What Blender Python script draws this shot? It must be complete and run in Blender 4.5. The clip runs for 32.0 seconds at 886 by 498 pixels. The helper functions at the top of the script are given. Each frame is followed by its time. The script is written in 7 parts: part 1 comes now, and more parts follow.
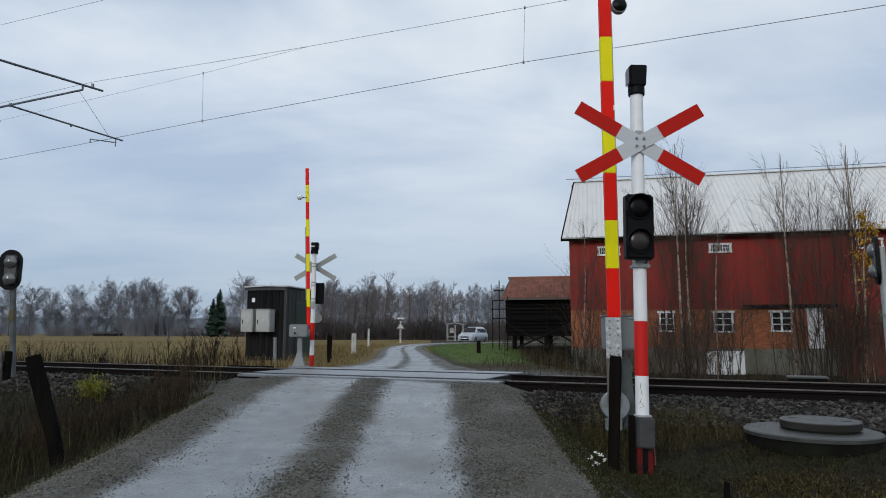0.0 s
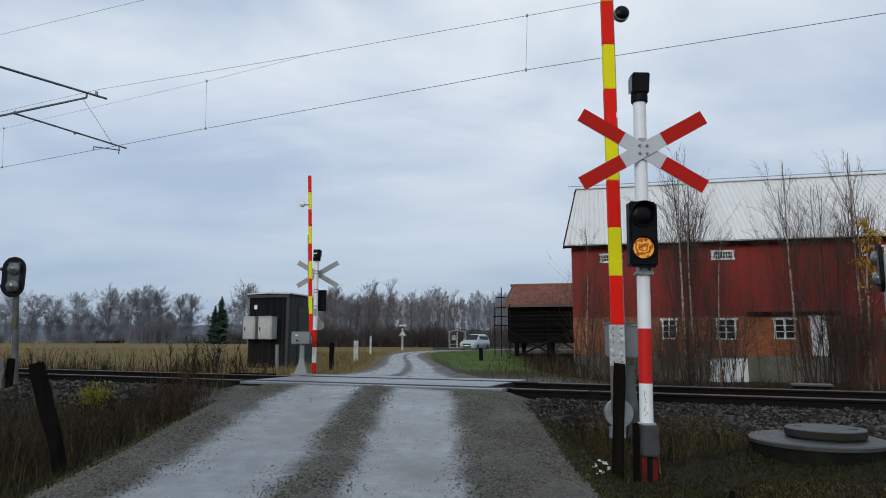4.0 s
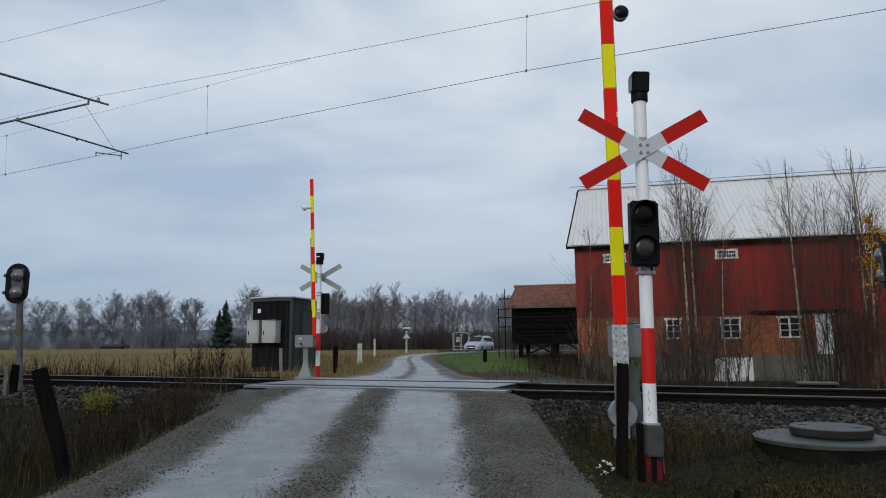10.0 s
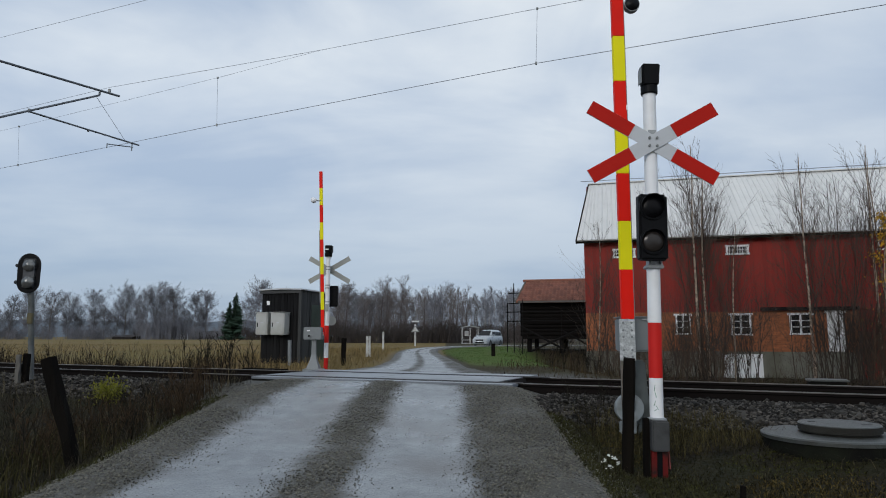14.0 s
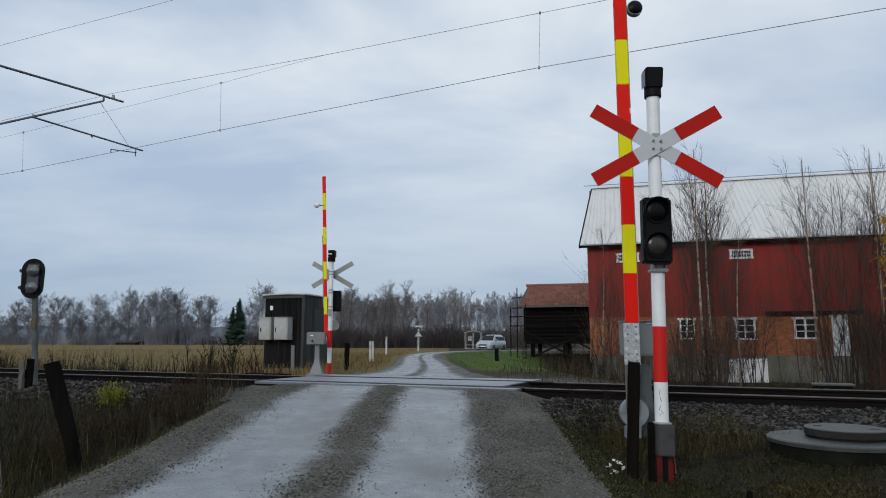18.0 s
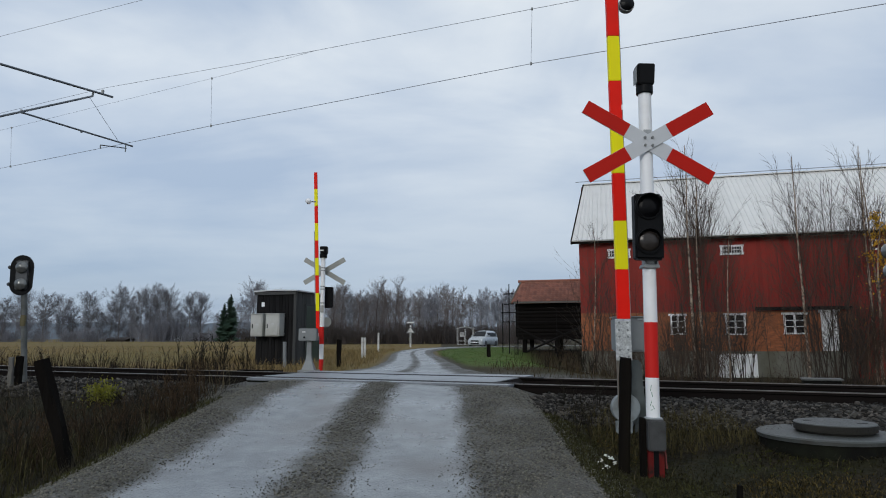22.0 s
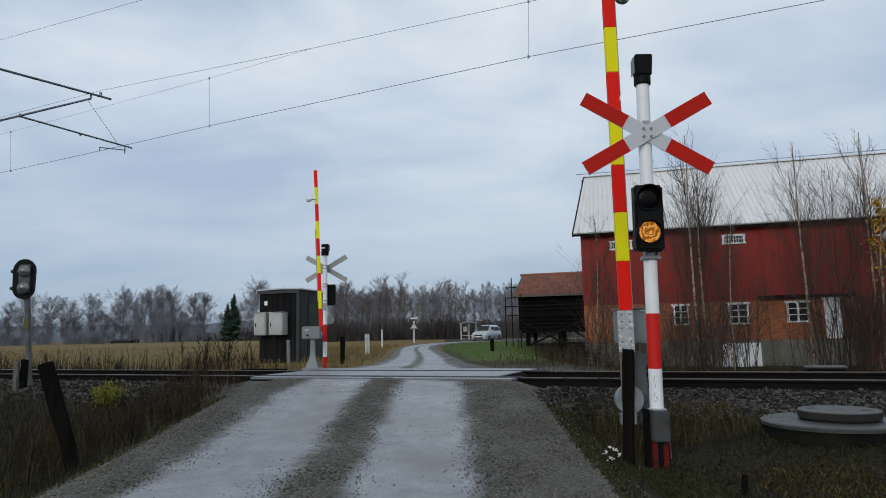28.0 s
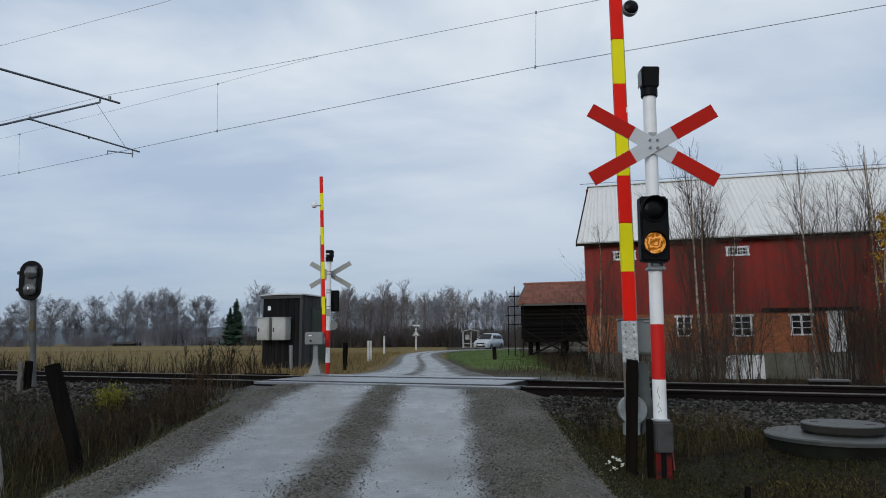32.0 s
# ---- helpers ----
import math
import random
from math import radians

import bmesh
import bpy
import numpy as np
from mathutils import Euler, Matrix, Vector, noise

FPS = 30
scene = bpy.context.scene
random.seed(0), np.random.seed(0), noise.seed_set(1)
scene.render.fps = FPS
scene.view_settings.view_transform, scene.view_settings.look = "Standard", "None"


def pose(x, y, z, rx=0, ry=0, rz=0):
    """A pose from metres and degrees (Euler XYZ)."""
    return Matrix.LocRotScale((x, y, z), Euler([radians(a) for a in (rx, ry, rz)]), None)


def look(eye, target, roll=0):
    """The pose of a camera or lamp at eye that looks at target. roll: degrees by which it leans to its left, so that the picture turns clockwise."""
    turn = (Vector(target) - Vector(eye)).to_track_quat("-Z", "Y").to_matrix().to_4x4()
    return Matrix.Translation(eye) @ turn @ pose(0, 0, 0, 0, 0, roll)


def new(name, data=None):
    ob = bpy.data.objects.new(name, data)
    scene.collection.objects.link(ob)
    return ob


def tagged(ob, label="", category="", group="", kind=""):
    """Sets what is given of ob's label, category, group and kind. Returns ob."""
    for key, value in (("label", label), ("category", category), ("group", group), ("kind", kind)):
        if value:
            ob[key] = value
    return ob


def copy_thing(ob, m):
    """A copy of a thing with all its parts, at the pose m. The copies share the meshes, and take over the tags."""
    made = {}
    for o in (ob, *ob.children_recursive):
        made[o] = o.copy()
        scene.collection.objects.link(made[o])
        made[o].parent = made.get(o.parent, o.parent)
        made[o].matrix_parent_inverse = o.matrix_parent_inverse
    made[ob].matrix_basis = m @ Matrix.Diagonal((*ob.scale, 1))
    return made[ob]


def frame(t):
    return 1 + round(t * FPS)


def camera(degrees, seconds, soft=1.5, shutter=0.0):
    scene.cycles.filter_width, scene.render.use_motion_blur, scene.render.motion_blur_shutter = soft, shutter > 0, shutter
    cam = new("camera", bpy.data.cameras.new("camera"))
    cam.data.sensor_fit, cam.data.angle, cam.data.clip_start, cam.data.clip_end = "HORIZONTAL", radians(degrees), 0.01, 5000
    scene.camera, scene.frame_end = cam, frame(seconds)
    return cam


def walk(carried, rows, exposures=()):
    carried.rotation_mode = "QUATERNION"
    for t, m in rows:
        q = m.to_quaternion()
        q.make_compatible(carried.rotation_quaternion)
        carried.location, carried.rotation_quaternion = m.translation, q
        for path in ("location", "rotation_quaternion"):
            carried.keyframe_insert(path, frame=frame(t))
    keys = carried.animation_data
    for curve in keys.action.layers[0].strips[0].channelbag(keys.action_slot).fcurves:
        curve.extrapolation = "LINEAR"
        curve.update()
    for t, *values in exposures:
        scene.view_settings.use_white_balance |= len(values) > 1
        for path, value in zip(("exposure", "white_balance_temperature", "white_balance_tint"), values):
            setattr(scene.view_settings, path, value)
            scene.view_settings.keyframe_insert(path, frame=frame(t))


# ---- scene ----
cam = camera(68.5, 32.0, soft=1.0)
PATH = [
    (0, (-0.0398, -0.0181, 1.4046), (-0.003, 1.9649, 1.6622), 0.05),
    (0.5, (-0.0411, -0.0116, 1.4025), (-0.002, 1.9713, 1.6606), -0.09),
    (1, (-0.0507, -0.0297, 1.4041), (-0.0102, 1.9526, 1.6658), 0.19),
    (1.5, (-0.0541, -0.0256, 1.3991), (-0.0156, 1.9549, 1.6754), 0.31),
    (2, (-0.0466, -0.0198, 1.4051), (-0.0163, 1.9604, 1.6843), 0.23),
    (2.5, (-0.055, -0.0224, 1.4069), (-0.0276, 1.9584, 1.6822), 0.02),
    (3, (-0.0569, -0.0232, 1.4021), (-0.0266, 1.9581, 1.6735), 0.06),
    (3.5, (-0.0529, -0.0178, 1.4036), (-0.0208, 1.9629, 1.6793), 0.1),
    (5.5, (-0.0545, -0.0146, 1.4065), (-0.0316, 1.9652, 1.6893), -0.06),
    (6, (-0.0521, -0.0111, 1.4039), (-0.032, 1.9683, 1.6892), 0.2),
    (6.5, (-0.0556, -0.0072, 1.401), (-0.0376, 1.9721, 1.6873), 0.12),
    (7, (-0.0576, -0.0023, 1.4016), (-0.0387, 1.9767, 1.6899), -0.07),
    (7.5, (-0.059, 0.0068, 1.4025), (-0.0393, 1.9878, 1.6767), 0.36),
    (8, (-0.063, 0.006, 1.401), (-0.039, 1.9864, 1.6791), 0.5),
    (8.5, (-0.0601, -0.0012, 1.4034), (-0.036, 1.9779, 1.6912), 0.41),
    (9, (-0.0411, 0.0097, 1.3974), (-0.021, 1.9896, 1.6795), 0.06),
    (9.5, (-0.0398, 0.0023, 1.4008), (-0.0175, 1.9812, 1.6897), -0.38),
    (10, (-0.0346, -0.0072, 1.4027), (-0.0136, 1.9722, 1.6883), -0.52),
    (10.5, (0.0003, -0.018, 1.3998), (0.0156, 1.9622, 1.6798), -0.46),
    (11, (0.0429, -0.0343, 1.399), (0.0536, 1.945, 1.6857), -1.06),
    (11.5, (0.0701, -0.0194, 1.3978), (0.0599, 1.9627, 1.665), -1.47),
    (12, (0.0675, -0.0315, 1.3961), (0.0476, 1.9499, 1.6671), -1.38),
    (12.5, (0.0465, -0.0204, 1.3922), (0.0345, 1.9596, 1.6738), -1.38),
    (13, (0.0055, -0.012, 1.394), (0.0039, 1.9689, 1.6699), -0.05),
    (13.5, (-0.0045, -0.0003, 1.389), (-0.0119, 1.9816, 1.6576), 0.26),
    (14, (-0.0049, 0.0114, 1.3909), (-0.0137, 1.9934, 1.6582), 0.03),
    (14.5, (-0.0101, -0.0033, 1.3894), (-0.0221, 1.9772, 1.6682), -0.05),
    (16.5, (-0.0129, 0.0083, 1.3869), (-0.0353, 1.9895, 1.6595), 0.05),
    (17, (-0.0117, 0.02, 1.3885), (-0.0369, 2.0008, 1.6639), -0.13),
    (17.5, (-0.0074, 0.0271, 1.3838), (-0.0317, 2.0068, 1.6675), -0.18),
    (18, (-0.01, 0.0261, 1.3835), (-0.0279, 2.006, 1.6657), -0.05),
    (18.5, (-0.0147, 0.0195, 1.3866), (-0.035, 1.999, 1.6714), -0.08),
    (19, (-0.0085, 0.0077, 1.3859), (-0.0243, 1.9865, 1.6759), -0.19),
    (19.5, (-0.0112, 0.004, 1.3848), (-0.0272, 1.9811, 1.6866), -0.19),
    (20, (-0.0081, 0.0147, 1.3882), (-0.0186, 1.9925, 1.6855), -0.35),
    (20.5, (-0.0094, 0.0254, 1.3852), (-0.0088, 2.0037, 1.6792), 0.01),
    (21, (-0.0151, 0.0312, 1.3846), (-0.0048, 2.011, 1.6676), 0.2),
    (21.5, (-0.0104, 0.0345, 1.3846), (0.0053, 2.0162, 1.6544), -0.14),
    (22, (-0.013, 0.0279, 1.3848), (-0.0063, 2.0096, 1.6552), -0.18),
    (22.5, (-0.0079, 0.0312, 1.3869), (-0.0029, 2.012, 1.6636), -0.77),
    (23, (-0.0016, 0.0342, 1.3889), (0.0124, 2.0141, 1.6714), -0.96),
    (23.5, (0.0015, 0.0405, 1.3825), (0.0119, 2.0205, 1.6646), -0.91),
    (24, (0.0059, 0.0597, 1.3851), (0.0232, 2.0415, 1.6536), -0.73),
    (24.5, (-0.0026, 0.0574, 1.3839), (0.0064, 2.04, 1.647), -0.67),
    (25, (-0.0081, 0.0518, 1.379), (-0.0088, 2.0359, 1.6305), -0.67),
    (25.5, (-0.0048, 0.0387, 1.3828), (-0.0047, 2.0232, 1.6314), -0.98),
    (27.5, (0.0034, 0.0203, 1.3828), (0.0151, 2.0028, 1.6467), -1.18),
    (28, (-0.0005, 0.0297, 1.3874), (0.0004, 2.0133, 1.6432), -1.34),
    (28.5, (-0.0143, 0.0211, 1.3858), (-0.018, 2.0049, 1.6392), -1.23),
    (29, (-0.0111, 0.0244, 1.3865), (-0.0193, 2.0078, 1.6437), -1.0),
    (29.5, (-0.0142, 0.0216, 1.3896), (-0.0255, 2.0044, 1.651), -0.83),
    (30, (-0.0218, 0.0021, 1.3879), (-0.0262, 1.9843, 1.6536), -1.02),
    (30.5, (-0.0171, 0.0086, 1.3821), (-0.0114, 1.9915, 1.6434), -0.55),
    (31, (-0.0206, 0.0116, 1.3886), (-0.0151, 1.9957, 1.6398), -0.57),
    (31.5, (-0.0231, 0.0087, 1.3892), (-0.0251, 1.9908, 1.656), -0.47),
    (32, (-0.029, -0.0087, 1.386), (-0.0372, 1.9717, 1.665), -0.47),
]
walk(cam, [(t, look(eye, target, roll)) for t, eye, target, roll in PATH],
     [(0, 0.06), (9, 0.07), (9.9, -0.05), (11.2, -0.06), (12.6, 0.0), (20, 0.02), (32, 0.01)])

# ---- world: an overcast November sky, soft light ----
world = bpy.data.worlds.new("overcast_sky")
scene.world = world
world.use_nodes = True
wn, wl = world.node_tree.nodes, world.node_tree.links
wn.clear()
SUN_EL, SUN_ROT = radians(24), radians(150)
w_out = wn.new("ShaderNodeOutputWorld")
w_bg = wn.new("ShaderNodeBackground")
w_sky = wn.new("ShaderNodeTexSky")
w_sky.sky_type, w_sky.sun_disc, w_sky.sun_elevation, w_sky.sun_rotation = "NISHITA", False, SUN_EL, SUN_ROT
w_tc = wn.new("ShaderNodeTexCoord")
w_sep = wn.new("ShaderNodeSeparateXYZ")
w_add = wn.new("ShaderNodeMath")
w_add.operation, w_add.inputs[1].default_value = "ADD", 0.16
w_abs = wn.new("ShaderNodeMath")
w_abs.operation = "ABSOLUTE"
w_div = wn.new("ShaderNodeVectorMath")
w_div.operation = "DIVIDE"
w_cmb = wn.new("ShaderNodeCombineXYZ")
w_flat = wn.new("ShaderNodeCombineXYZ")
wl.new(w_tc.outputs["Generated"], w_sep.inputs[0])
wl.new(w_sep.outputs[2], w_abs.inputs[0])
wl.new(w_abs.outputs[0], w_add.inputs[0])
for k in range(3):
    wl.new(w_add.outputs[0], w_cmb.inputs[k])
wl.new(w_sep.outputs[0], w_flat.inputs[0])
wl.new(w_sep.outputs[1], w_flat.inputs[1])
wl.new(w_flat.outputs[0], w_div.inputs[0])
wl.new(w_cmb.outputs[0], w_div.inputs[1])
w_map = wn.new("ShaderNodeMapping")
w_map.inputs["Location"].default_value = (3.1, 1.35, 0)
w_map.inputs["Scale"].default_value = (0.75, 1.25, 1)
wl.new(w_div.outputs[0], w_map.inputs[0])
w_n1 = wn.new("ShaderNodeTexNoise")
w_n1.inputs["Scale"].default_value, w_n1.inputs["Detail"].default_value, w_n1.inputs["Roughness"].default_value = 0.85, 7, 0.52
w_n1.inputs["Distortion"].default_value = 0.25
wl.new(w_map.outputs[0], w_n1.inputs["Vector"])
w_ramp = wn.new("ShaderNodeValToRGB")
w_ramp.color_ramp.elements[0].position, w_ramp.color_ramp.elements[0].color = 0.38, (0.47, 0.57, 0.72, 1)
w_ramp.color_ramp.elements[1].position, w_ramp.color_ramp.elements[1].color = 0.60, (0.825, 0.885, 0.935, 1)
w_n2 = wn.new("ShaderNodeTexNoise")
w_n2.inputs["Scale"].default_value, w_n2.inputs["Detail"].default_value, w_n2.inputs["Roughness"].default_value = 3.2, 5, 0.5
w_n2.inputs["Distortion"].default_value = 0.6
w_map2 = wn.new("ShaderNodeMapping")
w_map2.inputs["Scale"].default_value = (1.0, 1.0, 2.0)
wl.new(w_tc.outputs["Generated"], w_map2.inputs[0])
wl.new(w_map2.outputs[0], w_n2.inputs["Vector"])
w_sum = wn.new("ShaderNodeMix")
w_sum.inputs["Factor"].default_value = 0.32
wl.new(w_n1.outputs["Fac"], w_sum.inputs["A"])
wl.new(w_n2.outputs["Fac"], w_sum.inputs["B"])
w_sq = wn.new("ShaderNodeMath")
w_sq.operation = "MULTIPLY"
wl.new(w_sep.outputs[0], w_sq.inputs[0])
wl.new(w_sep.outputs[0], w_sq.inputs[1])
w_thin = wn.new("ShaderNodeMath")
w_thin.operation, w_thin.inputs[1].default_value, w_thin.inputs[2].default_value = "MULTIPLY_ADD", -0.52, 0.06
wl.new(w_sq.outputs[0], w_thin.inputs[0])
w_tot = wn.new("ShaderNodeMath")
w_tot.operation = "ADD"
wl.new(w_sum.outputs["Result"], w_tot.inputs[0])
wl.new(w_thin.outputs[0], w_tot.inputs[1])
wl.new(w_tot.outputs[0], w_ramp.inputs[0])
w_hor = wn.new("ShaderNodeMapRange")
w_hor.inputs["From Min"].default_value, w_hor.inputs["From Max"].default_value = 0.02, 0.33
w_hor.inputs["To Min"].default_value, w_hor.inputs["To Max"].default_value = 0.86, 0.0
wl.new(w_abs.outputs[0], w_hor.inputs["Value"])
w_mix0 = wn.new("ShaderNodeMix")
w_mix0.data_type = "RGBA"
w_mix0.inputs["B"].default_value = (0.29, 0.39, 0.55, 1)
wl.new(w_hor.outputs[0], w_mix0.inputs["Factor"])
wl.new(w_ramp.outputs[0], w_mix0.inputs["A"])
w_sc = wn.new("ShaderNodeVectorMath")
w_sc.operation, w_sc.inputs["Scale"].default_value = "SCALE", 0.10
wl.new(w_sky.outputs[0], w_sc.inputs[0])
w_mix = wn.new("ShaderNodeMix")
w_mix.data_type = "RGBA"
w_mix.inputs["Factor"].default_value = 0.88
wl.new(w_sc.outputs[0], w_mix.inputs["A"])
wl.new(w_mix0.outputs["Result"], w_mix.inputs["B"])
wl.new(w_mix.outputs["Result"], w_bg.inputs["Color"])
w_bg.inputs["Strength"].default_value = 1.0
wl.new(w_bg.outputs[0], w_out.inputs[0])

sun = new("sun", bpy.data.lights.new("sun", "SUN"))
sun.data.energy, sun.data.angle, sun.data.color = 1.05, radians(25), (1.0, 0.96, 0.9)
sun.matrix_world = look((-40, -66, 38), (0, 10, 0))


# ---- small builders ----
def part(name, bm, material, parent=None, label="", smooth=False):
    """Link a bmesh as one mesh object under a thing or part."""
    me = bpy.data.meshes.new(name)
    bm.to_mesh(me)
    bm.free()
    me.materials.append(material)
    if smooth:
        me.polygons.foreach_set("use_smooth", [len(f.vertices) <= 4 for f in me.polygons])
    ob = new(name, me)
    ob.parent = parent
    if label:
        ob["label"] = label
    return ob


def thing(name, m, label, category, group="", kind=""):
    ob = new(name)
    ob.empty_display_size = 0.2
    ob.matrix_world = m
    return tagged(ob, label, category, group, kind)


def box(bm, c, size, rot=None, bevel=0.0):
    """A box round c, turned by rot (a Matrix or degrees about z), its edges rounded by bevel."""
    m = Matrix.Translation(c)
    if rot is not None:
        m = m @ (rot.to_4x4() if isinstance(rot, Matrix) else pose(0, 0, 0, 0, 0, rot))
    r = bmesh.ops.create_cube(bm, size=1, matrix=m @ Matrix.Diagonal((*size, 1)))
    if bevel:
        edges = {e for v in r["verts"] for e in v.link_edges}
        bmesh.ops.bevel(bm, geom=list(edges), offset=bevel, segments=2, affect="EDGES")
    return bm


def tube(bm, a, b, r0, r1=None, seg=12, caps=True):
    """A tapered round bar from a to b."""
    a, b = Vector(a), Vector(b)
    r1 = r0 if r1 is None else r1
    q = (b - a).to_track_quat("Z", "Y").to_matrix()
    rings = []
    for p, r in ((a, r0), (b, r1)):
        rings.append([bm.verts.new(p + q @ Vector((r * math.cos(k * math.tau / seg), r * math.sin(k * math.tau / seg), 0))) for k in range(seg)])
    for k in range(seg):
        bm.faces.new((rings[0][k], rings[0][(k + 1) % seg], rings[1][(k + 1) % seg], rings[1][k]))
    if caps:
        bm.faces.new([bm.verts.new(v.co) for v in rings[0][::-1]])
        bm.faces.new([bm.verts.new(v.co) for v in rings[1]])
    return bm


def lathe(bm, profile, m=None, seg=24):
    """Turn a profile of (radius, height) round z."""
    m = m or Matrix()
    rings = [[bm.verts.new(m @ Vector((r * math.cos(k * math.tau / seg), r * math.sin(k * math.tau / seg), z))) for k in range(seg)] for r, z in profile]
    for p, q in zip(rings, rings[1:]):
        for k in range(seg):
            bm.faces.new((p[k], p[(k + 1) % seg], q[(k + 1) % seg], q[k]))
    if profile[0][0] > 1e-4:
        bm.faces.new([bm.verts.new(v.co) for v in rings[0][::-1]])
    if profile[-1][0] > 1e-4:
        bm.faces.new([bm.verts.new(v.co) for v in rings[-1]])
    return bm


def slab(bm, pts, depth, m=None):
    """A flat outline in x, z given thickness along y (from 0 to depth)."""
    m = m or Matrix()
    f = [bm.verts.new(m @ Vector((x, 0, z))) for x, z in pts]
    b = [bm.verts.new(m @ Vector((x, depth, z))) for x, z in pts]
    n = len(pts)
    bm.faces.new(f)
    bm.faces.new(b[::-1])
    for k in range(n):
        bm.faces.new((f[k], b[k], b[(k + 1) % n], f[(k + 1) % n]))
    bmesh.ops.recalc_face_normals(bm, faces=bm.faces)
    return bm


def raw(name, verts, faces, material, parent=None, smooth=False):
    me = bpy.data.meshes.new(name)
    me.from_pydata(verts, [], faces)
    me.materials.append(material)
    if smooth:
        me.polygons.foreach_set("use_smooth", [True] * len(me.polygons))
    ob = new(name, me)
    ob.parent = parent
    return ob


def B():
    return bmesh.new()

# ---- materials ----
def material(name, base, rough=0.7, metal=0.0, vary=0.25, scale=6.0, bump=0.2, bump_scale=60.0, tint=None, tint_scale=1.2, stretch=(1, 1, 1), rand=0.0, spec=0.5, emit=None):
    """A surface: base colour broken by grain and by larger stains towards tint, with fine relief."""
    mt = bpy.data.materials.new(name)
    mt.use_nodes = True
    n, l = mt.node_tree.nodes, mt.node_tree.links
    bsdf = n["Principled BSDF"]
    tc = n.new("ShaderNodeTexCoord")
    mp = n.new("ShaderNodeMapping")
    mp.inputs["Scale"].default_value = stretch
    l.new(tc.outputs["Object"], mp.inputs[0])
    fine = n.new("ShaderNodeTexNoise")
    fine.inputs["Scale"].default_value, fine.inputs["Detail"].default_value = scale, 5
    l.new(mp.outputs[0], fine.inputs["Vector"])
    lo, hi = [c * (1 - vary) for c in base], [min(1, c * (1 + vary)) for c in base]
    mx = n.new("ShaderNodeMix")
    mx.data_type = "RGBA"
    mx.inputs["A"].default_value, mx.inputs["B"].default_value = (*lo, 1), (*hi, 1)
    l.new(fine.outputs["Fac"], mx.inputs["Factor"])
    col = mx.outputs["Result"]
    if tint:
        big = n.new("ShaderNodeTexNoise")
        big.inputs["Scale"].default_value, big.inputs["Detail"].default_value = tint_scale, 6
        l.new(mp.outputs[0], big.inputs["Vector"])
        rp = n.new("ShaderNodeMapRange")
        rp.inputs["From Min"].default_value, rp.inputs["From Max"].default_value = 0.48, 0.68
        l.new(big.outputs["Fac"], rp.inputs["Value"])
        m2 = n.new("ShaderNodeMix")
        m2.data_type = "RGBA"
        m2.inputs["B"].default_value = (*tint, 1)
        l.new(rp.outputs[0], m2.inputs["Factor"])
        l.new(col, m2.inputs["A"])
        col = m2.outputs["Result"]
    if rand:
        oi = n.new("ShaderNodeObjectInfo")
        hs = n.new("ShaderNodeHueSaturation")
        mr = n.new("ShaderNodeMapRange")
        mr.inputs["To Min"].default_value, mr.inputs["To Max"].default_value = 1 - rand, 1 + rand
        l.new(oi.outputs["Random"], mr.inputs["Value"])
        l.new(mr.outputs[0], hs.inputs["Value"])
        l.new(col, hs.inputs["Color"])
        col = hs.outputs["Color"]
    l.new(col, bsdf.inputs["Base Color"])
    rr = n.new("ShaderNodeMapRange")
    rr.inputs["To Min"].default_value, rr.inputs["To Max"].default_value = max(0.02, rough - 0.12), min(1, rough + 0.12)
    l.new(fine.outputs["Fac"], rr.inputs["Value"])
    l.new(rr.outputs[0], bsdf.inputs["Roughness"])
    bsdf.inputs["Metallic"].default_value = metal
    bsdf.inputs["Specular IOR Level"].default_value = spec
    if bump:
        bn = n.new("ShaderNodeTexNoise")
        bn.inputs["Scale"].default_value, bn.inputs["Detail"].default_value = bump_scale, 4
        l.new(mp.outputs[0], bn.inputs["Vector"])
        bp = n.new("ShaderNodeBump")
        bp.inputs["Strength"].default_value, bp.inputs["Distance"].default_value = bump, 0.02
        l.new(bn.outputs["Fac"], bp.inputs["Height"])
        l.new(bp.outputs[0], bsdf.inputs["Normal"])
    if emit:
        bsdf.inputs["Emission Color"].default_value = (*emit[:3], 1)
        bsdf.inputs["Emission Strength"].default_value = emit[3]
    return mt


def island(mt, amount, skew=False):
    """Let each joined piece of a mesh differ in brightness."""
    n, l = mt.node_tree.nodes, mt.node_tree.links
    sock = n["Principled BSDF"].inputs["Base Color"]
    src = sock.links[0].from_socket
    g = n.new("ShaderNodeNewGeometry")
    mr = n.new("ShaderNodeMapRange")
    mr.inputs["To Min"].default_value, mr.inputs["To Max"].default_value = 1 - amount, 1 + amount
    hs = n.new("ShaderNodeHueSaturation")
    if skew:
        pw = n.new("ShaderNodeMath")
        pw.operation, pw.inputs[1].default_value = "POWER", 2.6
        l.new(g.outputs["Random Per Island"], pw.inputs[0])
        l.new(pw.outputs[0], mr.inputs["Value"])
        mr.inputs["To Min"].default_value, mr.inputs["To Max"].default_value = 0.30, 3.2
    else:
        l.new(g.outputs["Random Per Island"], mr.inputs["Value"])
    l.new(mr.outputs[0], hs.inputs["Value"])
    l.new(src, hs.inputs["Color"])
    l.new(hs.outputs["Color"], sock)
    return mt


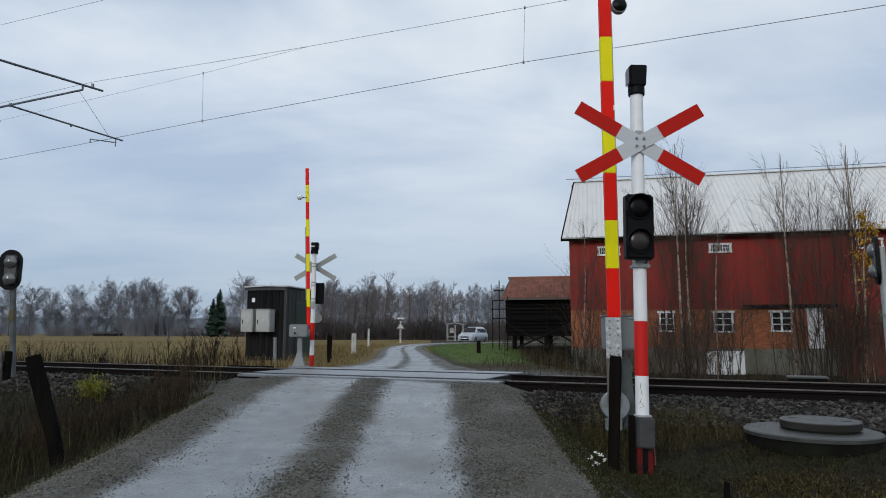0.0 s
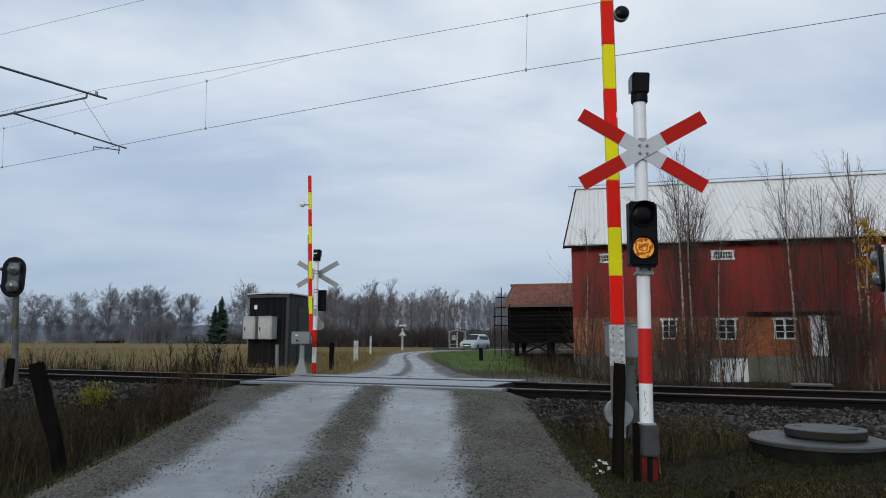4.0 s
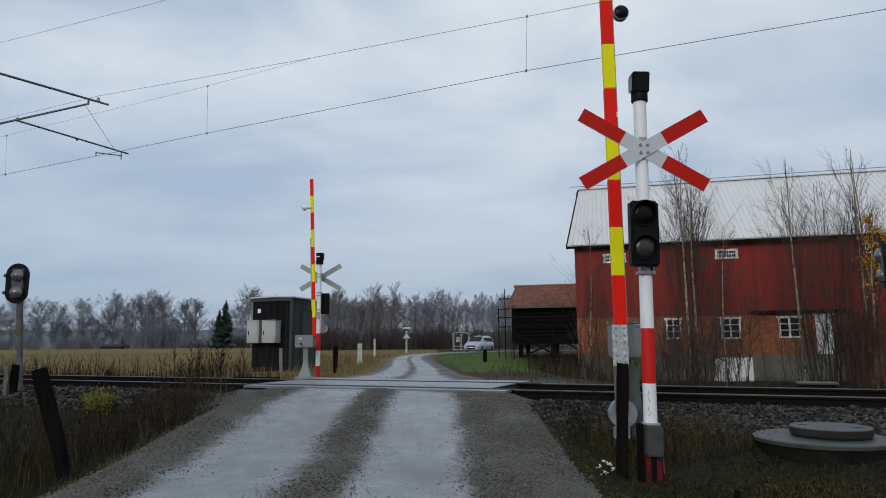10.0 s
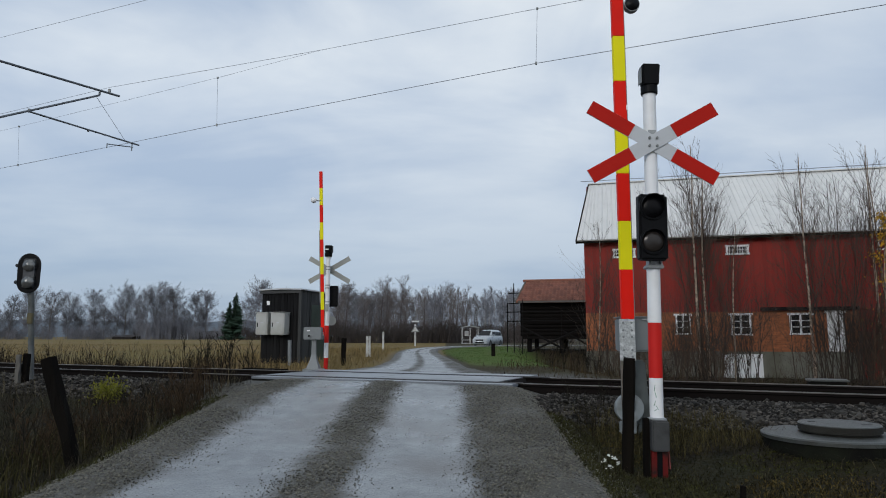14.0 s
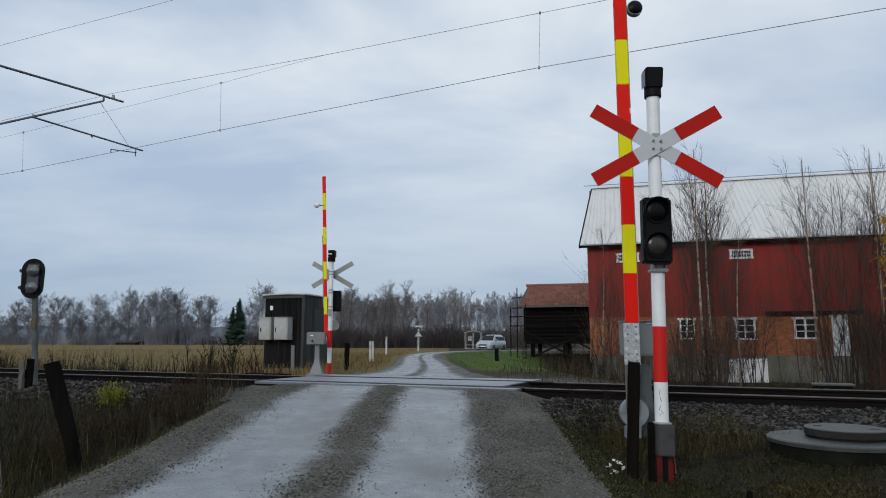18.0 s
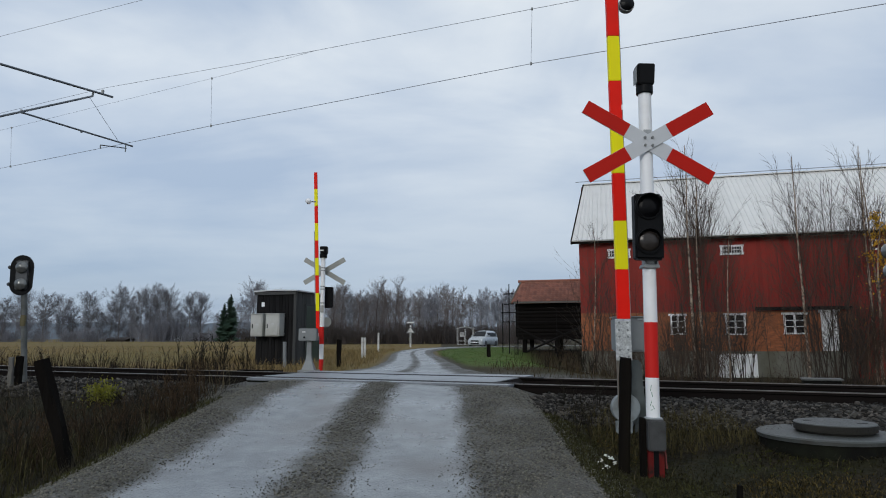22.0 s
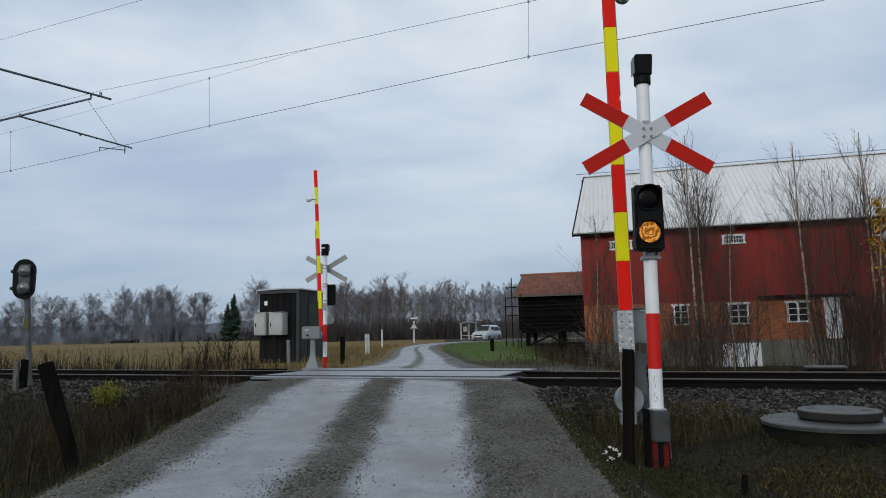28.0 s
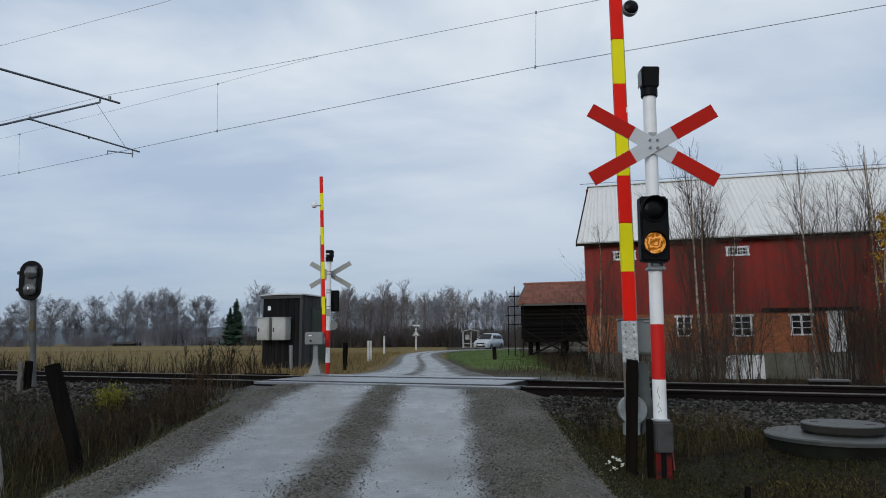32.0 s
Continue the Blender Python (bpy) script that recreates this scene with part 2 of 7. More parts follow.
M_WHITE = material("white_paint", (0.82, 0.83, 0.84), 0.45, vary=0.06, bump=0.05, tint=(0.70, 0.70, 0.68), tint_scale=2.5)
M_RED = material("red_paint", (0.56, 0.016, 0.012), 0.5, vary=0.12, bump=0.05, spec=0.2)
M_BOOMRED = material("red_film", (0.78, 0.014, 0.006), 0.5, vary=0.08, bump=0.03, spec=0.12)
M_BOOMYEL = material("yellow_film", (0.84, 0.76, 0.008), 0.5, vary=0.06, bump=0.03, spec=0.12)
M_DARKRED = material("red_reflective_film", (0.45, 0.014, 0.008), 0.5, vary=0.1, bump=0.03, spec=0.1)
M_SIGNGREY = material("sign_white_film", (0.50, 0.52, 0.54), 0.45, vary=0.06, bump=0.03)
M_ALU = material("weathered_aluminium", (0.30, 0.31, 0.29), 0.55, metal=0.35, vary=0.15, bump=0.08)
M_GALV = material("galvanised_steel", (0.33, 0.345, 0.345), 0.55, metal=0.4, vary=0.35, scale=28, bump=0.05)
M_SPANGLE = material("spangled_zinc", (0.40, 0.42, 0.42), 0.5, metal=0.25, vary=0.8, scale=55, bump=0.1, tint=(0.62, 0.64, 0.64), tint_scale=22)
M_STEEL = material("grey_painted_steel", (0.20, 0.215, 0.215), 0.55, metal=0.2, vary=0.15, bump=0.06, tint=(0.20, 0.21, 0.20))
M_BLACK = material("black_plastic", (0.005, 0.0055, 0.0065), 0.5, vary=0.25, bump=0.05, spec=0.10)
M_RUBBER = material("black_rubber", (0.02, 0.02, 0.021), 0.6, vary=0.3, bump=0.2)
M_DARKWOOD = material("dark_tarred_wood", (0.0065, 0.0056, 0.0047), 0.95, vary=0.6, scale=9, stretch=(1, 1, 0.12), bump=0.3, bump_scale=40, spec=0.06, tint=(0.012, 0.010, 0.007), tint_scale=4)
M_GREYWOOD = material("weathered_wood", (0.125, 0.118, 0.104), 0.8, vary=0.4, scale=9, stretch=(1, 1, 0.12), bump=0.5, bump_scale=40)
M_CONC = material("wet_concrete", (0.052, 0.057, 0.053), 0.42, spec=0.5, vary=0.45, scale=11, bump=0.3, bump_scale=90, tint=(0.040, 0.040, 0.034), tint_scale=4)
# Lid rim: the upright side's shade is put into a darker concrete colour.
M_CONCSIDE = material("shaded_concrete_rim", (0.020, 0.019, 0.016), 0.8, vary=0.4, scale=16, bump=0.4, bump_scale=70, tint=(0.032, 0.031, 0.026), tint_scale=5, spec=0.2)
# Dark mossy concrete; also colours the shade below the deck panels.
M_CONCDARK = material("mossy_shaded_concrete", (0.007, 0.007, 0.006), 0.9, spec=0.08, vary=0.3, scale=14, bump=0.3, bump_scale=80, tint=(0.014, 0.016, 0.010), tint_scale=3)
M_RAIL = material("rail_steel", (0.009, 0.0072, 0.0065), 0.9, spec=0.08, metal=0.0, vary=0.3, bump=0.1)
M_RAILTOP = material("worn_rail_head", (0.13, 0.12, 0.112), 0.36, metal=0.6, vary=0.12, bump=0.02)
M_SLEEPER = material("sleeper_concrete", (0.11, 0.105, 0.10), 0.8, vary=0.3, bump=0.3)
M_STONE = island(material("ballast_stone", (0.036, 0.0335, 0.030), 0.85, vary=0.4, scale=25, bump=0.3, bump_scale=120, tint=(0.047, 0.042, 0.037), tint_scale=2, spec=0.12), 0.85, True)
M_WIRE = material("copper_wire", (0.27, 0.29, 0.33), 0.6, metal=0.3, vary=0.1, bump=0)
M_GLASS = material("dark_window_glass", (0.008, 0.009, 0.011), 0.12, vary=0.1, bump=0.02, spec=0.3)
M_DECK = material("wet_deck_rubber", (0.185, 0.20, 0.22), 0.33, vary=0.15, scale=3, bump=0.03, bump_scale=30, tint=(0.12, 0.13, 0.14), tint_scale=0.8)

# ---- the plan: s runs across the railway, a runs along it ----
NX, NY = 0.414, 0.910
RAIL_S = (9.40, 10.905)
RAIL_Z = 0.71


def sa(s, a):
    """The place in x, y at s across and a along the railway."""
    return s * NX + a * NY, s * NY - a * NX


TRACK_DEG = math.degrees(math.atan2(-NX, NY))


def smooth(e0, e1, v):
    k = np.clip((v - e0) / (e1 - e0), 0, 1)
    return k * k * (3 - 2 * k)


def road_z(y):
    """Height of the road's crown along y on the near side, and level beyond the rails."""
    return np.interp(y, [-60, -6, 3.5, 6, 8.6, 10.2, 13.2, 16, 26, 60, 400], [-0.3, 0.0, 0.24, 0.38, 0.62, 0.69, 0.69, 0.64, 0.58, 0.55, 0.5])


ROAD = [(-0.95, -40), (-0.95, -10), (-0.92, 0), (-0.90, 5), (-0.86, 10), (-0.72, 14), (-0.66, 18), (-0.95, 25), (-1.5, 34), (-1.65, 42), (-0.9, 50), (1.2, 57), (4.6, 62.5), (9.5, 65.5), (20, 67), (60, 70), (140, 74)]


def road_x(y):
    ys = [p[1] for p in ROAD[:11]]
    return np.interp(y, ys, [p[0] for p in ROAD[:11]])


def ground_z(x, y):
    x, y = np.asarray(x, float), np.asarray(y, float)
    s, a = x * NX + y * NY, x * NY - y * NX
    right = 0.12 + 0.02 * np.sin(x * 0.9)
    left = -0.05 - 0.22 * smooth(-4.2, -7.5, x)
    near = np.where(x > -1, right, left)
    far = 0.52 - 0.16 * smooth(11.9, 12.8, s) * smooth(17, 14.5, s)
    z = np.where(s < 10.15, near, far)
    # ballast bank
    z = np.maximum(z, np.where(x > -1, np.interp(s, [4.0, 6.3, 7.2, 8.0, 8.8, 9.2, 11.1, 11.75, 12.4], [-0.1, 0.10, 0.26, 0.43, 0.55, 0.56, 0.55, 0.52, 0.2]), np.interp(s, [5.6, 7.0, 8.0, 8.8, 9.2, 11.1, 11.75, 12.4], [-0.4, 0.12, 0.42, 0.545, 0.55, 0.55, 0.52, 0.2])))
    z = z + 0.16 * np.exp(-((x - 3.75) ** 2 + (y - 5.95) ** 2) / 0.9)
    # road bank with its shoulders
    d = np.abs(x - road_x(y))
    wide = np.where(x < 0, np.interp(y, [8.5, 10.5, 12.2, 16], [0.0, -0.6, -0.6, 0.75]), np.interp(y, [10, 16], [0.0, 0.75]))
    bank = road_z(y) - 0.05 - 0.42 * smooth(2.0, 3.1, d + wide) - 5 * smooth(3.0, 4.5, d + wide)
    z = np.where(y < 44, np.maximum(z, bank), z)
    # low ground by the barn
    low = smooth(13.5, 22, s) * smooth(2.5, 7.0, x) * smooth(46, 36, y)
    z = z - 1.0 * low
    return z


def rough_z(x, y):
    """Small unevenness of the ground off the road."""
    x, y = np.asarray(x, float), np.asarray(y, float)
    s = x * NX + y * NY
    bumps = 0.022 * np.sin(1.7 * x + 1.1 * np.sin(1.3 * y)) * np.sin(1.9 * y + 0.8 * np.sin(1.1 * x)) + 0.012 * np.sin(5.3 * x + 2 * np.sin(3.1 * y)) * np.sin(4.7 * y)
    flat = (np.abs(x - road_x(y)) < 2.3) | ((s > 7.9) & (s < 12.2)) | (np.abs(x) > 40) | (y > 60)
    return np.where(flat, 0.0, bumps)


def ground_at(x, y):
    return float(ground_z(x, y) + rough_z(x, y))


def ground_material():
    """Rough grass, bare earth, stubble field beyond the rails and a lawn by the far road."""
    mt = bpy.data.materials.new("grass_and_soil")
    mt.use_nodes = True
    n, l = mt.node_tree.nodes, mt.node_tree.links
    bsdf = n["Principled BSDF"]
    tc = n.new("ShaderNodeTexCoord")

    def noise_node(scale, detail=6):
        t = n.new("ShaderNodeTexNoise")
        t.inputs["Scale"].default_value, t.inputs["Detail"].default_value = scale, detail
        l.new(tc.outputs["Object"], t.inputs["Vector"])
        return t.outputs["Fac"]

    def mixed(f, a, b):
        m = n.new("ShaderNodeMix")
        m.data_type = "RGBA"
        for key, v in (("A", a), ("B", b)):
            if isinstance(v, tuple):
                m.inputs[key].default_value = (*v, 1)
            else:
                l.new(v, m.inputs[key])
        l.new(f, m.inputs["Factor"])
        return m.outputs["Result"]

    def span(v, a, b, c=0.0, d=1.0):
        m = n.new("ShaderNodeMapRange")
        for key, val in (("From Min", a), ("From Max", b), ("To Min", c), ("To Max", d)):
            m.inputs[key].default_value = val
        l.new(v, m.inputs["Value"])
        return m.outputs[0]

    rough = mixed(span(noise_node(1.3), 0.4, 0.65), mixed(span(noise_node(9), 0.35, 0.7), (0.006, 0.005, 0.003), (0.029, 0.022, 0.010)), (0.016, 0.017, 0.005))
    field = mixed(span(noise_node(0.09), 0.42, 0.62), mixed(span(noise_node(2.5), 0.35, 0.7), (0.125, 0.082, 0.030), (0.215, 0.147, 0.050)), (0.130, 0.104, 0.031))
    lawn = mixed(span(noise_node(1.1), 0.35, 0.7), mixed(span(noise_node(14), 0.3, 0.7), (0.042, 0.086, 0.014), (0.076, 0.14, 0.024)), (0.09, 0.108, 0.024))
    at = n.new("ShaderNodeAttribute")
    at.attribute_name = "cover"
    sp = n.new("ShaderNodeSeparateXYZ")
    l.new(at.outputs["Vector"], sp.inputs[0])
    col = mixed(sp.outputs[0], rough, field)
    col = mixed(sp.outputs[1], col, lawn)
    gravel = mixed(span(noise_node(22), 0.3, 0.7), (0.045, 0.045, 0.041), (0.125, 0.122, 0.113))
    col = mixed(sp.outputs[2], col, gravel)
    l.new(col, bsdf.inputs["Base Color"])
    bsdf.inputs["Roughness"].default_value = 0.9
    bsdf.inputs["Specular IOR Level"].default_value = 0.2
    bp = n.new("ShaderNodeBump")
    bp.inputs["Strength"].default_value, bp.inputs["Distance"].default_value = 0.7, 0.06
    l.new(noise_node(14), bp.inputs["Height"])
    l.new(bp.outputs[0], bsdf.inputs["Normal"])
    return mt


def build_ground():
    def axis(lo, hi, step, reach):
        core = list(np.arange(lo, hi, step))
        out, g, d = [], hi, step
        while g < reach:
            out.append(g)
            d *= 1.25
            g += d
        back, g, d = [], lo, step
        while g > -reach:
            d *= 1.25
            g -= d
            back.append(g)
        return np.array(back[::-1] + core + out + [reach])

    xs, ys = axis(-14, 24, 0.22, 2800), axis(-3, 46, 0.22, 2800)
    gx, gy = np.meshgrid(xs, ys)
    z = ground_z(gx, gy)
    cover = np.zeros((gx.size, 3), np.float32)
    verts = np.stack([gx, gy, z + rough_z(gx, gy)], -1).reshape(-1, 3).tolist()
    s, a = gx * NX + gy * NY, gx * NY - gy * NX
    d = np.abs(gx - road_x(gy))
    cover[:, 0] = (smooth(13.2, 15.5, s) * np.where(gx < 0.0, 1, 0.15)).ravel()
    lawn = smooth(15.5, 17.5, s) * smooth(0.1, 0.7, gx - road_x(gy) - 1.15) * smooth(6.5, 4.6, gx) * smooth(64, 60, gy) * smooth(19, 22, gy + 0.25 * gx)
    cover[:, 1] = lawn.ravel()
    grav = np.maximum(smooth(2.75, 2.2, d + np.where((gx > 0) & (gy < 9), 0.35, 0.0) + np.interp(gy, [10, 16], [0.0, 1.3])) * (gy < 46), smooth(7.8, 8.2, s) * smooth(12.6, 12.2, s))
    grav = np.maximum(grav, smooth(5.4, 4.0, np.abs(a + 4.8)) * smooth(7.6, 8.4, s) * smooth(15.2, 14.0, s))
    flare = (gx - road_x(gy)) - (1.5 + 0.6 * (20.5 - gy))
    grav = np.maximum(grav, smooth(0.7, 0.0, flare) * (gx > road_x(gy)) * smooth(11.5, 12.2, gy) * smooth(21, 19, gy) * smooth(16.8, 15.6, s))
    cover[:, 2] = grav.ravel()
    r = np.arange(gx.size).reshape(gx.shape)
    faces = np.stack([r[:-1, :-1], r[:-1, 1:], r[1:, 1:], r[1:, :-1]], -1).reshape(-1, 4).tolist()
    ob = raw("ground", verts, faces, ground_material(), smooth=True)
    at = ob.data.attributes.new("cover", "FLOAT_VECTOR", "POINT")
    at.data.foreach_set("vector", cover.ravel())
    return tagged(ob, "rough autumn grass, stubble field and gravel banks", "ground", kind="structure")


build_ground()


def road_material():
    """Wet gravel: smooth pale wheel tracks between coarse stony strips."""
    mt = bpy.data.materials.new("wet_gravel")
    mt.use_nodes = True
    n, l = mt.node_tree.nodes, mt.node_tree.links
    bsdf = n["Principled BSDF"]
    tc = n.new("ShaderNodeTexCoord")
    at = n.new("ShaderNodeAttribute")
    at.attribute_name = "across"

    def noise_node(scale, detail=6):
        t = n.new("ShaderNodeTexNoise")
        t.inputs["Scale"].default_value, t.inputs["Detail"].default_value = scale, detail
        l.new(tc.outputs["Object"], t.inputs["Vector"])
        return t.outputs["Fac"]

    def math_node(op, a, b):
        m = n.new("ShaderNodeMath")
        m.operation = op
        for k, v in enumerate((a, b)):
            if isinstance(v, (int, float)):
                m.inputs[k].default_value = v
            else:
                l.new(v, m.inputs[k])
        return m.outputs[0]

    def span(v, a, b, c=0.0, d=1.0):
        m = n.new("ShaderNodeMapRange")
        for key, val in (("From Min", a), ("From Max", b), ("To Min", c), ("To Max", d)):
            m.inputs[key].default_value = val
        l.new(v, m.inputs["Value"])
        return m.outputs[0]

    def mixed(f, a, b):
        m = n.new("ShaderNodeMix")
        m.data_type = "RGBA"
        for key, v in (("A", a), ("B", b)):
            if isinstance(v, tuple):
                m.inputs[key].default_value = (*v, 1)
            else:
                l.new(v, m.inputs[key])
        l.new(f, m.inputs["Factor"])
        return m.outputs["Result"]

    wob = math_node("MULTIPLY", math_node("SUBTRACT", noise_node(2.4, 10), 0.5), 0.8)
    rut = span(math_node("ADD", at.outputs["Fac"], wob), 0.25, 0.75)
    vor = n.new("ShaderNodeTexVoronoi")
    vor.inputs["Scale"].default_value = 58
    l.new(tc.outputs["Object"], vor.inputs["Vector"])
    grit = mixed(span(vor.outputs["Color"], 0.2, 0.9), (0.032, 0.031, 0.027), (0.138, 0.132, 0.114))
    grit = mixed(span(noise_node(2.2), 0.42, 0.68), grit, (0.054, 0.050, 0.036))
    fine = mixed(span(noise_node(5), 0.35, 0.7), (0.175, 0.190, 0.200), (0.27, 0.288, 0.30))
    fine = mixed(span(noise_node(120, 3), 0.52, 0.66), fine, (0.085, 0.085, 0.082))
    fine = mixed(span(noise_node(0.9, 5), 0.5, 0.72), fine, (0.14, 0.14, 0.138))
    l.new(mixed(rut, grit, fine), bsdf.inputs["Base Color"])
    wet = span(noise_node(1.1), 0.35, 0.6, 0.24, 0.42)
    rgh = n.new("ShaderNodeMix")
    l.new(rut, rgh.inputs["Factor"])
    rgh.inputs["A"].default_value = 0.72
    l.new(wet, rgh.inputs["B"])
    l.new(rgh.outputs[0], bsdf.inputs["Roughness"])
    bp = n.new("ShaderNodeBump")
    bp.inputs["Distance"].default_value = 0.02
    l.new(span(rut, 0, 1, 1.0, 0.30), bp.inputs["Strength"])
    h = n.new("ShaderNodeMix")
    h.inputs["Factor"].default_value = 0.5
    l.new(vor.outputs["Distance"], h.inputs["A"])
    l.new(noise_node(70, 4), h.inputs["B"])
    l.new(h.outputs[0], bp.inputs["Height"])
    l.new(bp.outputs[0], bsdf.inputs["Normal"])
    return mt


def lane_at(u):
    """How worn the road is at u across it: 1 in a wheel track."""
    return np.maximum(np.exp(-(np.abs(u + 0.385) / 0.27) ** 4), np.exp(-(np.abs(u - 0.30) / 0.235) ** 4))


def build_road():
    """The gravel road: up to the rails, over them and round to the parked car."""
    pts = []
    for (x0, y0), (x1, y1) in zip(ROAD, ROAD[1:]):
        k = max(2, int(math.dist((x0, y0), (x1, y1)) / 0.35)) if y0 < 70 else 8
        pts += [(x0 + (x1 - x0) * i / k, y0 + (y1 - y0) * i / k) for i in range(k)]
    pts = np.array(pts)
    for _ in range(30):
        pts[1:-1] = (pts[:-2] + 2 * pts[1:-1] + pts[2:]) / 4
    d = np.gradient(pts, axis=0)
    d /= np.linalg.norm(d, axis=1)[:, None]
    us = np.linspace(-1, 1, 33)
    verts, across = [], []
    for (x, y), (dx, dy) in zip(pts, d):
        half = np.interp(y, [9, 12, 16, 22], [2.15, 2.0, 1.3, 1.15])
        for u in us:
            px, py = x + dy * u * half, y - dx * u * half
            edge = max(0, abs(u) - 0.82) / 0.18
            lane = lane_at(u)
            z = float(road_z(py)) + 0.03 - 0.035 * lane - 0.10 * edge ** 1.5 + 0.012 * noise.noise((px * 1.7, py * 1.7, 2))
            s = px * NX + py * NY
            if 9.30 < s < 11.40:
                z = min(z, 0.60)
            elif 8.0 < s < 12.8:
                z = min(z, 0.702)
            verts.append((px, py, max(z, ground_at(px, py) + 0.006) if abs(u) < 0.97 else z - 0.05))
            across.append(float(lane) if y < 13 else 0.30 + 0.68 * float(lane))
    w = len(us)
    faces = [(j * w + i, j * w + i + 1, (j + 1) * w + i + 1, (j + 1) * w + i) for j in range(len(pts) - 1) for i in range(w - 1)]
    ob = raw("road", verts, faces, road_material(), smooth=True)
    at = ob.data.attributes.new("across", "FLOAT", "POINT")
    at.data.foreach_set("value", across)
    return tagged(ob, "wet gravel lane with two pale worn wheel tracks", "road", kind="structure")


build_road()

# ---- railway: rails, sleepers, crossing panels ----
def rail(s):
    a0, a1 = -90, 60
    m = pose(*sa(s, 0), RAIL_Z - 0.172, 0, 0, TRACK_DEG)
    t = thing("rail", m, "dark steel running rail with a bright worn head", "rail", "rails of the track")
    prof = [(-0.075, 0), (0.075, 0), (0.075, 0.012), (0.012, 0.032), (0.010, 0.12), (0.035, 0.135), (0.035, 0.160), (-0.035, 0.160), (-0.035, 0.135), (-0.010, 0.12), (-0.012, 0.032), (-0.075, 0.012)]
    bm = B()
    f = [bm.verts.new((a0, y, z)) for y, z in prof]
    g = [bm.verts.new((a1, y, z)) for y, z in prof]
    for k in range(len(prof)):
        bm.faces.new((f[k], g[k], g[(k + 1) % len(prof)], f[(k + 1) % len(prof)]))
    part("rail_body", bm, M_RAIL, t)
    bm = box(B(), ((a0 + a1) / 2, 0, 0.166), (a1 - a0, 0.052, 0.012))
    part("rail_head", bm, M_RAILTOP, t, "bright polished running surface")
    return t


for rs in RAIL_S:
    rail(rs)


def sleepers():
    bm = box(B(), (0, 0, 0), (0.24, 2.5, 0.18), bevel=0.02)
    first = part("sleeper", bm, M_SLEEPER)
    tagged(first, "grey concrete sleeper bedded in crushed stone", "sleeper", "sleepers of the track")
    m0 = None
    for k in range(-70, 60):
        a = k * 0.6 + 0.2
        x, y = sa(10.15, a)
        m = pose(x, y, RAIL_Z - 0.172 - 0.09 - 0.004, 0, 0, TRACK_DEG)
        if m0 is None:
            first.matrix_world = m0 = m
        else:
            copy_thing(first, m)


sleepers()


def crossing_panels():
    t = thing("crossing_deck", pose(*sa(10.15, -5.5), 0.5, 0, 0, TRACK_DEG), "wet grey crossing deck panels laid between the rails", "level crossing", kind="structure")
    spans = [(-1.10, -0.80, -2.34, 2.42), (-0.685, 0.685, -2.48, 2.02), (0.80, 1.45, -2.7, 2.05)]
    for lo, hi, a0, a1 in spans:
        k = 2
        for i in range(k):
            p, q = a0 + (a1 - a0) * i / k, a0 + (a1 - a0) * (i + 1) / k
            bm = box(B(), ((p + q) / 2, (lo + hi) / 2, 0.190), (q - p - 0.006, hi - lo, 0.04), bevel=0.008)
            part("deck_panel", bm, M_DECK, t)
            # Added dark box that draws the shadow line beneath each panel.
            part("panel_undershade", box(B(), ((p + q) / 2, (lo + hi) / 2, 0.125), (q - p - 0.03, hi - lo - 0.03, 0.089)), M_CONCDARK, t, "added dark box for the shade under a deck panel")
    for y in (-0.815, -0.70, 0.70, 0.815):
        part("rubber_seal", box(B(), (0.0, y, 0.2135), (4.9, 0.045, 0.009)), M_RUBBER, t, "dark rubber flangeway seal")
    for e in (-1, 1):
        bm = B()
        pts = [(0, 0.02), (e * 0.16, 0.0), (e * 0.16, 0.03), (0, 0.19)]
        slab(bm, pts, 1.36, Matrix.Translation((2.03 if e > 0 else -2.49, -0.68, 0.01)))
        part("end_ramp", bm, M_RAIL, t, "bevelled steel end plate")



crossing_panels()

# ---- near side: crossing signal, barrier, posts, manhole ----
M_TERMINAL = material("dark_grey_enamel", (0.046, 0.048, 0.048), 0.6, vary=0.3, bump=0.1, tint=(0.022, 0.022, 0.022), tint_scale=6)
M_OLDRED = material("dirty_old_red", (0.115, 0.010, 0.009), 0.7, vary=0.5, scale=20, bump=0.2, tint=(0.02, 0.012, 0.01), tint_scale=9, spec=0.15)
M_PALERED = material("faded_red", (0.26, 0.075, 0.07), 0.7, vary=0.4, scale=15, bump=0.2, tint=(0.10, 0.03, 0.03), tint_scale=8, spec=0.15)
M_PEDESTAL = material("dark_weathered_steel", (0.085, 0.097, 0.095), 0.65, vary=0.25, scale=9, bump=0.12, tint=(0.05, 0.055, 0.05), tint_scale=5, spec=0.25)
M_GREENPEN = material("green_pen", (0.08, 0.22, 0.14), 0.6, vary=0.3, bump=0)
M_AMBER = material("amber_lens", (0.026, 0.022, 0.020), 0.2, vary=0.3, scale=60, bump=0.12, bump_scale=60, spec=0.35)
M_DARKLENS = material("unlit_dark_lens", (0.004, 0.004, 0.005), 0.3, vary=0.2, bump=0.1, spec=0.12)


